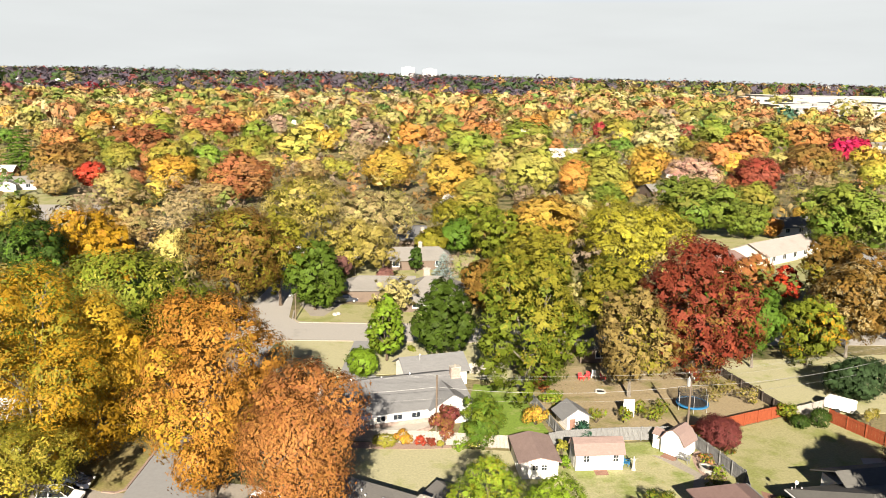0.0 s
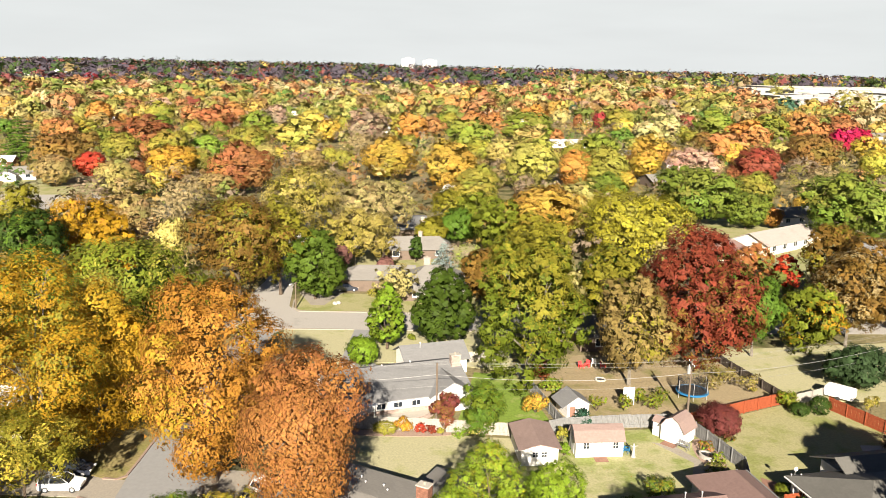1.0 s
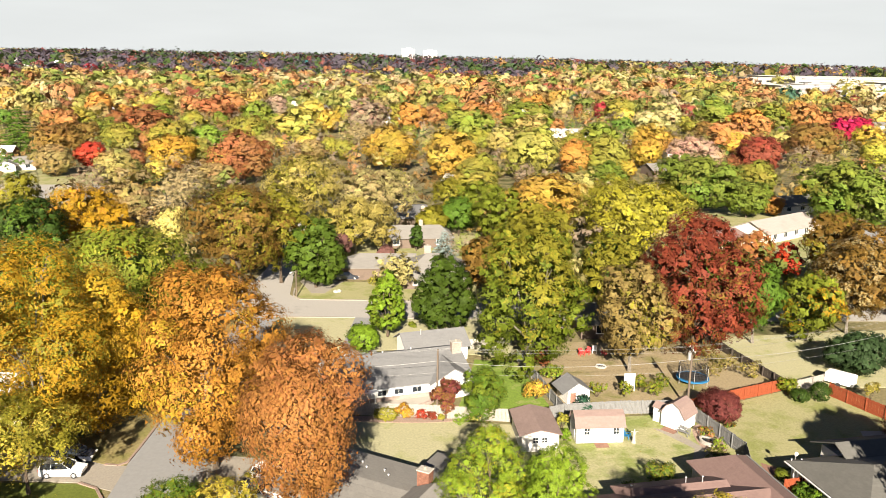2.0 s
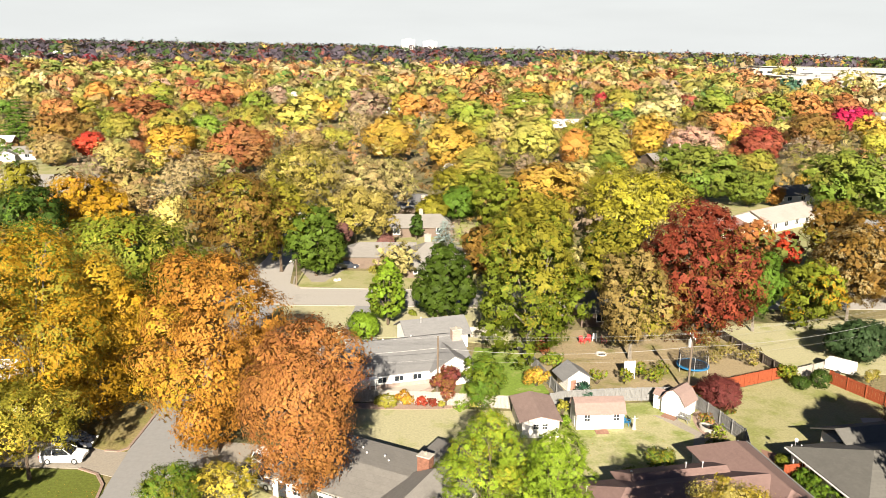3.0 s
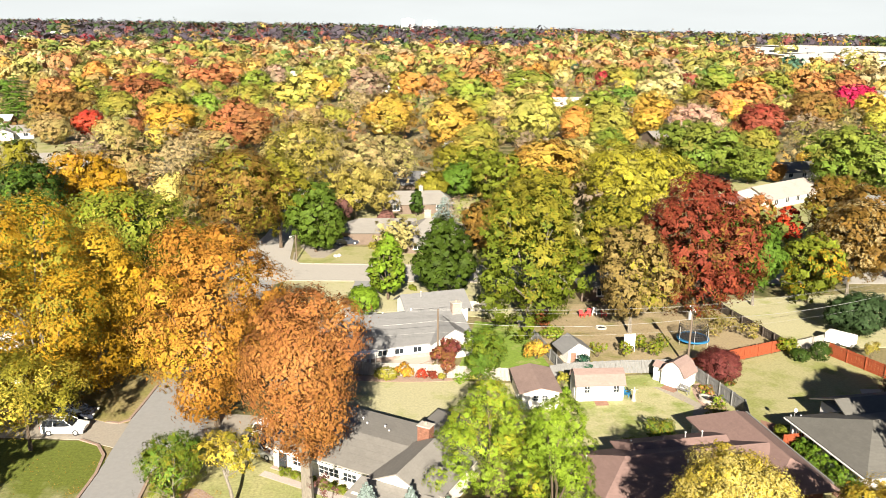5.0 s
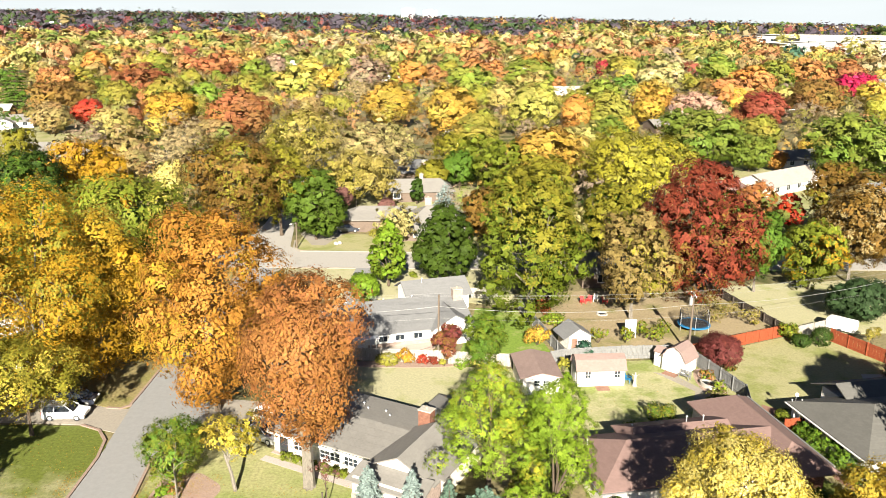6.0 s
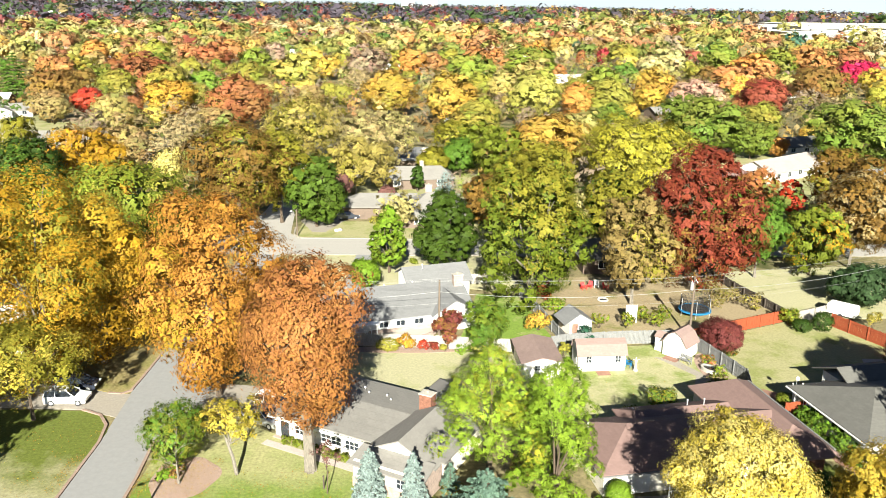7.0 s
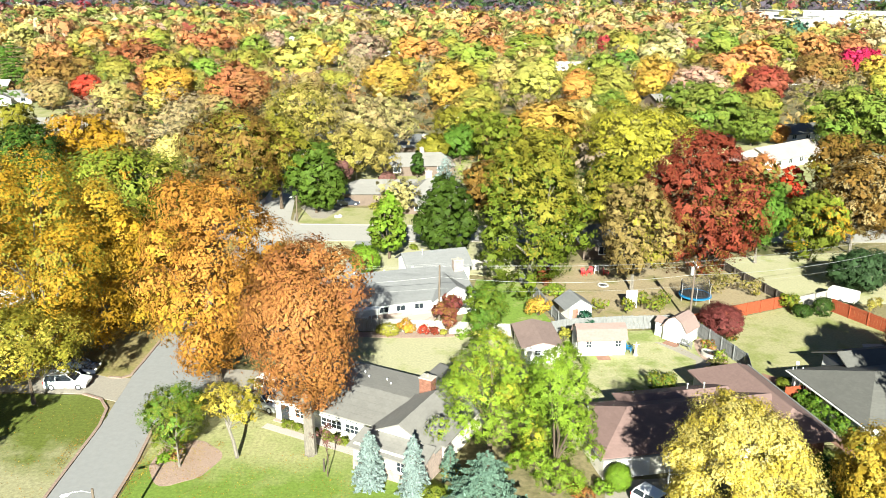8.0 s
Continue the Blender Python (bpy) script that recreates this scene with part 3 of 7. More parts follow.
def tree(x, y, h, r, hue, shape="round", low=None, n=3500, leaf=0.42, lobes=26, accent=None, share=0.3, where="any",
         label="", bark=None, girth=None, seed=0, z=0.0, group="", lean=(0, 0), fill=0.16, needle=False, mass=0.87, gaps=-0.95, tuft=0.0):
    """One broadleaf tree of height h and crown radius r. accent: a second colour on a share of its leaf masses (any, low or top ones)."""
    rng = np.random.default_rng(seed + int(abs(x) * 13 + abs(y) * 7))
    low = h * 0.12 if low is None else low
    close = math.hypot(x, y) < 95
    full = not needle and fill <= 0.3 and n > 1000 and (fill < 0.25 or shape == "broad")
    n, leaf, r = int(n * ((5.6 if close else 3.2) if full else (6.8 if close else 3.7))), leaf * (0.50 if close else 0.78), r * (0.93 if full else 1.04)
    if full:
        c, size = crown_masses(rng, crown_form(rng, r, max(low, 0.2), h * 1.02, shape), int(lobes * 1.15), out=(0.9, 1.07))
        fill = max(fill, 0.26)
    else:
        c, size = lobes_of(rng, r, low, h, lobes, shape)
        size = size * mass
    p, nrm, lie, s, near, shade = sprays(rng, c, size, n, leaf, fill, tidy=0.55, soft=0.9, gaps=-1.2 if needle else gaps if h > 9 else -1.3, each=18 if close else 13, tuft=tuft or (0.24 if needle else 0.42 if close else 0.34), deep=2.0, mottle=0.13)
    tint = np.tile(HUE[hue], (len(p), 1))
    if accent:
        def chance(z):
            zz = (z - low) / (h - low)
            return {"any": np.full(len(z), share), "low": share * 2.2 * (1 - zz), "top": share * 2.2 * zz}[where]
        luck = rng.random(len(c))
        tint[luck[near] * 0.55 + rng.random(len(p)) * 0.45 < chance(p[:, 2])] = HUE[accent]
    tone = rng.normal(1, 0.09, (len(c), 1))
    tint = tint * tone[near] * shade[:, None]
    ob = thing("tree", pose(x, y, z), label or "tree in autumn leaf", "tree", group)
    t = new("trunk", trunk_mesh(rng, h, low, c, size, girth or 0.05 + h * 0.016, bark=bark, lean=lean))
    t.parent = ob
    k = new("crown", leaves_mesh("crown", p, nrm, s, tint.clip(0, 1), rng, NEEDLE if needle else LEAF, 0.38 if needle else 0.7, 0.4, lie))
    k.parent = ob
    return ob


def conifer(x, y, h, r, hue, n=2600, leaf=0.3, tiers=14, low=0.4, label="", seed=0, kind="spruce", z=0.0, group=""):
    """A spruce: whorls of drooping boughs round a straight trunk."""
    rng = np.random.default_rng(seed + int(abs(x) * 11 + abs(y) * 5))
    pts, nrm = [], []
    bm = bmesh.new()
    limb(bm, [(0, 0, -0.2), (0, 0, h * 0.5), (0, 0, h * 0.97)], 0.03 * h * 0.6, 0.02)
    for i in range(tiers):
        f = i / (tiers - 1)
        zc = low + (h - low) * f * 0.97 + rng.normal(0, 0.02) * h * (1 - f)
        w = r * (1 - f) ** 0.62 + 0.10
        boughs = max(5, int(11 * (1 - f) + 4))
        for k in range(boughs):
            a = 2 * math.pi * (k + rng.uniform(0, 0.7)) / boughs + i
            length = w * rng.uniform(0.6, 1.25)
            d = np.array([math.cos(a), math.sin(a), 0])
            if length > 0.5:
                limb(bm, [(0, 0, zc + 0.1), tuple(d * length * 0.9 + np.array([0, 0, zc - 0.12 * length]))], 0.03, 0.008, 3)
            m = max(3, int(n / tiers / boughs * (length / r) * 3.0))
            q = rng.uniform(0.12, 1, m) ** 0.6
            sidew = np.array([-d[1], d[0], 0])
            pos = d * (q * length)[:, None] + sidew * (rng.normal(0, 0.16, m) * length * (1.15 - q))[:, None]
            pos[:, 2] += zc - 0.22 * length * q ** 2 + 0.1 * length * q ** 5 + rng.normal(0, 0.05, m)
            pts.append(pos)
            v = d[None] * 0.5 + rng.normal(0, 0.45, (m, 3)) + np.array([0, 0, 0.8])
            nrm.append(v / np.linalg.norm(v, axis=1, keepdims=True))
    p, v = np.vstack(pts), np.vstack(nrm)
    ob = thing("conifer_tree", pose(x, y, z), label or "green conifer tree", "tree", group)
    t = new("trunk", mesh_of("trunk", bm, BARK))
    t.parent = ob
    tint = np.tile(HUE[hue], (len(p), 1)) * rng.normal(1, 0.1, (len(p), 1))
    k = new("crown", leaves_mesh("crown", p, v, leaf * rng.uniform(0.6, 1.3, len(p)), tint.clip(0, 1), rng, NEEDLE, 0.36))
    k.parent = ob
    return ob


def shrub(x, y, h, r, hue, n=500, leaf=0.22, accent=None, label="", lobes=9, seed=0, clipped=False, z=0.0, group=""):
    rng = np.random.default_rng(seed + int(abs(x) * 17 + abs(y) * 3))
    c, size = lobes_of(rng, r, 0.0, h, lobes, "round")
    if clipped:
        c, size = np.array([[0, 0, h * 0.5]]), np.array([h * 0.5])
    n, leaf = (n * 5, leaf * 0.75) if clipped else (n * 3, leaf * 0.8)
    p, nrm, lie, s, near, shade = sprays(rng, c, size, n, leaf, 0.15, 8, 0.1 if clipped else 0.34, gaps=-9 if clipped else -1.0)
    if clipped:
        p[:, :2] *= r / (h * 0.5)
    p[:, 2] = p[:, 2].clip(0.02, None)
    tint = np.tile(HUE[hue], (len(p), 1))
    if accent:
        tint[rng.random(len(p)) < 0.4] = HUE[accent]
    tint = (tint * shade[:, None]).clip(0, 1)
    ob = thing("shrub", pose(x, y, z), label or "garden shrub", "shrub", group)
    bm = bmesh.new()
    for i in range(min(len(c), 6)):
        limb(bm, [(0, 0, -0.1), tuple(c[i] * 0.5), tuple(c[i])], 0.035, 0.012, 4)
    t = new("stem", mesh_of("stem", bm, BARK))
    t.parent = ob
    k = new("foliage", leaves_mesh("foliage", p, nrm, s, tint, rng, LEAF, lie=lie))
    k.parent = ob
    return ob

# ---- ground, roads, lawns ----


def terrain(x, y):
    """Level near by; a long rise far out under the distant woods, highest to the west."""
    d, a = math.hypot(x, y), math.atan2(x, y)
    k = min(max((d - 800) / 2400, 0), 1)
    left = min(max((0.02 - a) / 0.16, 0), 1)
    right = min(max((a - 0.1) / 0.4, 0), 1)
    return (25 + 7 * left - 12 * right) * k * k * (3 - 2 * k)


def ground_sheet():
    ys = sorted({*range(-400, 900, 100), *range(900, 4901, 200)})
    xs = sorted({*range(-3000, -799, 200), *range(-800, 801, 100), *range(800, 3001, 200)})
    bm = bmesh.new()
    v = [[bm.verts.new((x, y, terrain(x, y) - 0.02)) for x in xs] for y in ys]
    for a, b in zip(v, v[1:]):
        for i in range(len(xs) - 1):
            bm.faces.new((a[i], a[i + 1], b[i + 1], b[i]))
    return setting("ground", bm, EARTH, "brown leaf-strewn ground under the suburb's trees")


ground_sheet()


def sheet(name, outline, z, material, label, thick=0.12):
    return setting(name, prism(outline, z - thick, z), material, label)


def curve_pts(cx, cy, rx, ry, a0=0, a1=360, n=20):
    return [(cx + rx * math.cos(radians(a0 + (a1 - a0) * i / n)), cy + ry * math.sin(radians(a0 + (a1 - a0) * i / n))) for i in range(n)]


sheet("lawn_1", [(-25.2, 20), (0, 20), (2, 56), (-6, 62.6), (-12.5, 65.8), (-20, 70.5), (-24.5, 70.5), (-26.2, 66)], 0.03, FRONT_GRASS, "green front lawn strewn with fallen leaves")
sheet("lawn_2", [(-70, 20), (-31.4, 20), (-32.2, 68), (-33.6, 71), (-36, 72), (-70, 72.5)], 0.03, FADING_GRASS, "green and straw-coloured front lawn beside the street")
sheet("lawn_3", [(-13.5, 77), (-2.5, 71.5), (9, 68), (9, 87), (-13.5, 88.8)], 0.03, PALE_GRASS, "sunlit pale dry back lawn inside a fence")
sheet("lawn_4", [(9.05, 62), (26, 66), (33, 77), (33.4, 80), (30.3, 90.8), (9.05, 87.6)], 0.032, MIXED_GRASS, "pale dry lawn round the garden sheds")
sheet("lawn_5", [(33.6, 64), (60, 66), (57, 91), (53.4, 100.2), (46.1, 98.4), (31, 90.9)], 0.034, DRY_GRASS, "broad dry green-yellow back lawn")
sheet("lawn_6", [(2, 89.5), (14.6, 88.8), (11, 107), (5, 108), (3.5, 98)], 0.036, GREEN_GRASS, "bright green side lawn")
sheet("lawn_7", [(-26, 112), (-15.6, 110), (-4, 112), (11, 108.5), (11, 126.3), (-26, 125.8)], 0.03, PALE_GRASS, "pale dry front lawn between drive and street")
sheet("lawn_8", [(-26.5, 136.4), (10, 136.4), (10, 148), (-19, 148), (-27, 152)], 0.03, DRY_GRASS, "tan front lawn across the street")
sheet("lawn_9", [(15.4, 89.5), (30, 91.3), (46.3, 98.8), (42, 116), (12, 116), (11.7, 106.5)], 0.038, BARE_YARD, "worn brown back garden ground with thin grass")
sheet("lawn_10", [(46.7, 99.2), (90, 102), (86, 126), (42.5, 119)], 0.03, PALE_GRASS, "pale dry open lawn")
sheet("lawn_11", [(76, 170), (112, 170), (125, 235), (70, 235)], 0.03, DRY_GRASS, "dry lawn round a long white-roofed house")
sheet("lawn_12", [(-160, 225), (-106, 225), (-106, 300), (-170, 300)], 0.03, DRY_GRASS, "dry lawn before pale houses")
sheet("lawn_13", [(-60, 78.6), (-46, 78.6), (-37.5, 76.9), (-35, 76.0), (-33.3, 75.9), (-33.1, 78), (-33.4, 124), (-60, 124)], 0.03, SHADE_GRASS, "leaf-strewn lawn in deep shade")

sheet("lawn_14", [(-26, 153), (30, 153), (30, 215), (-26, 215)], 0.028, DRY_GRASS, "dry garden grass behind the houses")

sheet("lawn_15", [(24, 30), (52, 30), (52, 60), (38, 61), (33.2, 66), (30, 60)], 0.02, LEAFY_GRASS, "shaded green grass between two houses")
sheet("road_1", [(-31.3, 10), (-26.0, 10), (-26.6, 60), (-27.2, 66), (-26.4, 70.5), (-24.6, 72), (-24.6, 79), (-27, 81), (-27.6, 126), (-33.0, 126), (-33.0, 76), (-32.1, 66)], 0.03, ROAD, "weathered grey asphalt street")
sheet("road_2", [(-90, 126.1), (-33, 126.1), (11, 126.4), (110, 130), (110, 138), (11, 135.9), (-25.5, 135.7), (-27.8, 139), (-30, 156), (-33, 240), (-39, 240), (-36, 156), (-37, 140), (-40, 136), (-90, 135.6)], 0.034, PALE_ROAD, "pale concrete cross street")
sheet("drive_1", [(-46, 72.6), (-36.5, 72.3), (-32.5, 70.8), (-32.9, 75.8), (-35, 75.9), (-37.5, 76.8), (-46, 78.4)], 0.037, DRIVE, "worn concrete drive with cracks")
sheet("drive_2", [(-24.65, 73.0), (-19.5, 71.8), (-15.8, 69.5), (-13.4, 73.6), (-19, 77.8), (-24.65, 78.6)], 0.037, DRIVE, "concrete drive beside a house")
sheet("drive_3", [(-14.4, 126.3), (-14.9, 111), (-13.5, 106), (-8, 107.5), (-10.2, 112), (-11.6, 126.3)], 0.04, ROAD, "dark asphalt drive across a lawn")
sheet("drive_4", [(11.5, 36), (22, 36), (21, 58.6), (14.2, 58.0), (12.6, 52)], 0.04, DRIVE, "pale concrete drive before a garage")
sheet("drive_5", [(-27.5, 148), (-24, 140), (-21.6, 140), (-18, 152), (-24.5, 156)], 0.042, DRIVE, "concrete drive under a dark evergreen")
sheet("drive_6", [(-150, 230), (-108, 228), (-108, 262), (-150, 258)], 0.042, PALE_ROAD, "wide pale concrete street and drives")
sheet("path_1", [(-16.9, 66.1), (-6.6, 60.9), (-6.2, 61.7), (-16.5, 66.9)], 0.045, PALE_WALK, "pale pink concrete garden path")
sheet("path_2", [(35.2, 78.6), (34.2, 74), (35.5, 66.5), (38.0, 60), (38.7, 60.3), (36.4, 67), (35.2, 74), (36.6, 77.6)], 0.045, BRICKPATH, "red brick garden path curving between two houses")
sheet("path_3", [(25.4, 86.6), (27.0, 84.4), (28.9, 81.6), (27.6, 78.2), (28.8, 76.2), (30.0, 77.8), (30.2, 81.6), (28.6, 84.3), (27.6, 86.2)], 0.045, DRIVE, "curving pale stone garden path")
sheet("patio_1", [(49.6, 84.6), (52.6, 84.9), (53.6, 86.8), (50.2, 86.7)], 0.046, STONE, "pale stone garden slab")
MULCH_EDGE = [(-22.4 + 2.9 * k * math.cos(a), 60.3 + 3.5 * k * math.sin(a)) for a, k in ((i * 0.1309, 1 + 0.07 * math.sin(i * 0.393 + 1) + 0.04 * math.sin(i * 0.786)) for i in range(48))]
sheet("mulch_1", MULCH_EDGE, 0.045, MULCH, "reddish leaf-covered mulch bed")
sheet("mulch_2", curve_pts(-5.5, 87.9, 7.5, 0.9), 0.06, MULCH, "brown planting bed along a fence")
sheet("mulch_3", curve_pts(31.2, 83.6, 1.5, 4.2), 0.06, MULCH, "brown planting bed along a fence")


def kerb(name, line, w=0.28, z=0.15, material=None, label="low reddish stone street kerb"):
    bm = bmesh.new()
    for a, b in zip(line, line[1:]):
        a, b = Vector((*a, 0)), Vector((*b, 0))
        d = b - a
        k = max(1, int(d.length / 1.2))
        for i in range(k):
            m = Matrix.Translation(a + d * (i + 0.5) / k) @ Matrix.Rotation(math.atan2(d.y, d.x), 4, "Z")
            j = random.uniform(-0.015, 0.015)
            box(-d.length / k / 2 + 0.012, d.length / k / 2 - 0.012, -w / 2, w / 2, -0.1, z + j, bm=bm, m=m)
    return setting(name, bm, material or KERB, label)


kerb("kerb_1", [(-31.4, 20), (-31.65, 45), (-32.2, 66), (-32.8, 69.2), (-34.2, 71.2), (-36.4, 72.2)])
kerb("kerb_2", [(-35.4, 76.0), (-33.9, 75.85), (-33.15, 76.6), (-33.1, 80), (-33.15, 124)])
kerb("kerb_3", [(-25.85, 20), (-26.0, 45), (-26.45, 60), (-27.0, 65.5), (-26.2, 70.2), (-24.4, 71.8)])
kerb("kerb_4", [(-27.4, 82), (-27.5, 124), (-26.4, 126), (-14.6, 126.25)], material=DRIVE, label="low pale concrete street kerb")
kerb("kerb_5", [(-11.4, 126.3), (11, 126.5), (60, 128)], material=DRIVE, label="low pale concrete street kerb")
kerb("kerb_6", [(-27.6, 143), (-27.0, 138.2), (-25.4, 136.0), (11, 136.1), (60, 137.5)], material=DRIVE, label="low pale concrete street kerb")

# ---- houses ----


def house_a():
    """Cream ranch house with a tan shingle roof and a projecting front wing."""
    ob = thing("house", pose(-15.85, 67.8, 0, 0, 0, -27), "low cream ranch house with tan shingle roof and white front gable", "house")
    part("wall", wall_body(18.1, 9.5, 2.6, 2.0), CREAM_WALL, ob, "cream painted siding")
    part("wall", wall_body(8.0, 6.6, 2.6, 1.45, m=pose(17.9, -3.6, 0, 0, 0, 90)), CREAM_WALL, ob)
    part("brick_skirt", box(11.25, 17.95, -3.68, -3.56, 0, 1.0), PALE_BRICK, ob, "pale pink brick base")
    part("brick_wall", box(17.92, 18.06, -3.6, 3.0, 0, 2.3), PALE_BRICK, ob, "pink brick side wall")
    part("roof", roof_shell(18.1, 9.5, 2.6, 0.52, 5.0, 4.6), ROOF_TAN, ob, "tan asphalt shingle roof")
    part("wing_roof", roof_shell(6.6, 6.6, 2.605, 1.6, 0, 0, 0.3, m=pose(17.9, -1.3, 0, 0, 0, 90)), ROOF_TAN, ob)
    g = bmesh.new()
    tri = [(11.35, 2.62), (17.85, 2.62), (14.6, 4.08)]
    f, k = [g.verts.new((x, -1.45, z)) for x, z in tri], [g.verts.new((x, -1.2, z)) for x, z in tri]
    g.faces.new(f), g.faces.new(k[::-1])
    for i in range(3):
        g.faces.new((f[i], f[(i + 1) % 3], k[(i + 1) % 3], k[i]))
    bmesh.ops.recalc_face_normals(g, faces=g.faces)
    part("gable", g, TRIM, ob, "white boarded gable")
    sk = bmesh.new()
    q = [(11.0, -1.46, 2.98), (18.2, -1.46, 2.98), (18.35, -4.05, 2.38), (10.85, -4.05, 2.38)]
    a, b = [sk.verts.new(v) for v in q], [sk.verts.new((x, y, z - 0.13)) for x, y, z in q]
    sk.faces.new(a), sk.faces.new(b[::-1])
    for i in range(4):
        sk.faces.new((a[i], a[(i + 1) % 4], b[(i + 1) % 4], b[i]))
    bmesh.ops.recalc_face_normals(sk, faces=sk.faces)
    part("skirt_roof", sk, ROOF_TAN, ob)
    part("rear_roof", roof_shell(7.5, 7.0, 2.55, 0.95, 0, 3.0, m=pose(18.0, 6.0, 0, 0, 0, 90) @ pose(0, 0, 0)), ROOF_TAN, ob)
    part("wall", wall_body(7.2, 6.6, 2.55, 0.9, m=pose(17.8, 6.2, 0, 0, 0, 90)), PALE_BRICK, ob)
    f = bmesh.new()
    for x0, x1, y in ((-0.5, 11.0, -0.5), (-0.5, 18.4, 10.0)):
        box(x0, x1, y - 0.07, y + 0.07, 2.14, 2.3, bm=f)
    box(-0.56, -0.42, -0.5, 10.0, 2.14, 2.3, bm=f)
    part("gutter", f, TRIM, ob, "white eaves gutter")
    chimney(ob, 13.2, 6.3, 2.7, 4.75, 1.25, 0.95)
    for x, y in ((5.4, 7.6), (6.3, 6.9), (8.2, 7.2), (9.0, 6.6), (3.2, 7.4)):
        vent_pipe(ob, x, y, 2.8, 0.22, 0.07)
    for x, w in ((3.2, 1.6), (6.5, 2.2), (8.8, 1.4)):
        window(ob, side(x, 0, 0.9, 0), w, 1.2, 4 if w > 2 else 3, 3)
    for x in (12.6, 16.2):
        window(ob, side(x, -3.6, 1.1, 0), 1.1, 1.0, 3, 2)
    door(ob, side(10.6, 0, 0.1, 0))
    door(ob, side(1.2, 0, 0.1, 0), 1.0, 2.0, GLASS)
    part("porch_slab", box(0.0, 11.2, -0.5, -0.01, 0, 0.12), PALE_BRICK, ob)


def house_b():
    """Brown-roofed ranch house with a long wing."""
    ob = thing("house", pose(13.86, 58.15, 0, 0, 0, 11.5), "cream ranch house with brown shingle roof and long side wing", "house")
    part("wall", wall_body(15.6, 8.4, 2.6, 1.8), CREAM_WALL, ob, "cream painted wall")
    part("wall", wall_body(13.0, 5.8, 2.62, 1.6, m=pose(21.1, 0.2, 0, 0, 0, 90)), CREAM_WALL, ob)
    part("wall", box(5.3, 15.2, 8.3, 9.4, 0, 2.35), CREAM_WALL, ob)
    part("brick_wall", box(21.08, 21.2, 0.3, 13.1, 0, 2.2), BRICK, ob, "red brick side wall")
    part("brick_wall", box(18.6, 21.1, 0.1, 0.22, 0, 2.2), BRICK, ob)
    part("roof", roof_shell(17.5, 8.4, 2.6, 1.75, 4.2, 0), ROOF_BROWN, ob, "brown asphalt shingle roof")
    part("wing_roof", roof_shell(14.0, 5.8, 2.66, 1.75, 2.6, 3.2, 0.5, m=pose(21.1, -0.8, 0, 0, 0, 90)), ROOF_BROWN, ob)
    part("rear_roof", roof_shell(10.0, 4.6, 2.72, 0.95, 1.0, 0, 0.35, m=pose(5.2, 5.1, 0)), ROOF_BROWN, ob)
    g = bmesh.new()
    box(21.55, 21.72, -0.3, 13.6, 2.3, 2.46, bm=g)
    box(15.0, 15.12, 9.9, 13.6, 2.3, 2.46, bm=g)
    box(-0.5, 14.8, -0.56, -0.42, 2.16, 2.3, bm=g)
    box(-0.56, -0.42, -0.5, 8.9, 2.16, 2.3, bm=g)
    part("gutter", g, GUTTER, ob, "grey metal gutter")
    for x, y, z, h in ((0.9, 6.2, 3.2, 0.5), (6.3, 8.5, 3.0, 0.4), (11.5, 7.8, 3.6, 0.7), (13.0, 7.4, 3.7, 0.8), (9.2, 3.0, 3.7, 0.6), (17.2, 10.6, 3.4, 0.4), (19.4, 11.8, 3.3, 0.4)):
        vent_pipe(ob, x, y, z, h * 0.65, 0.06)
    part("garage_door", box(1.0, 4.2, -0.06, 0.0, 0.05, 2.1), TRIM, ob, "white panelled garage door")
    window(ob, side(6.6, 0, 0.9, 0), 1.4, 1.2, 3, 2)
    window(ob, side(11.0, 0, 0.9, 0), 1.8, 1.2, 3, 2)
    window(ob, side(16.8, 0.2, 0.9, 0), 1.8, 1.2, 3, 2)
    door(ob, side(8.4, 0, 0.1, 0))
    for x in (5.2, 7.4):
        part("porch_post", rod((x, -1.6, 0), (x, -1.6, 2.3), 0.07, 0.07), TRIM, ob)
    r = bmesh.new()
    for i in range(12):
        box(5.25 + i * 0.18, 5.29 + i * 0.18, -1.62, -1.58, 0.1, 0.95, bm=r)
    box(5.2, 7.4, -1.63, -1.57, 0.95, 1.02, bm=r)
    part("porch_railing", r, TRIM, ob, "white painted railing")


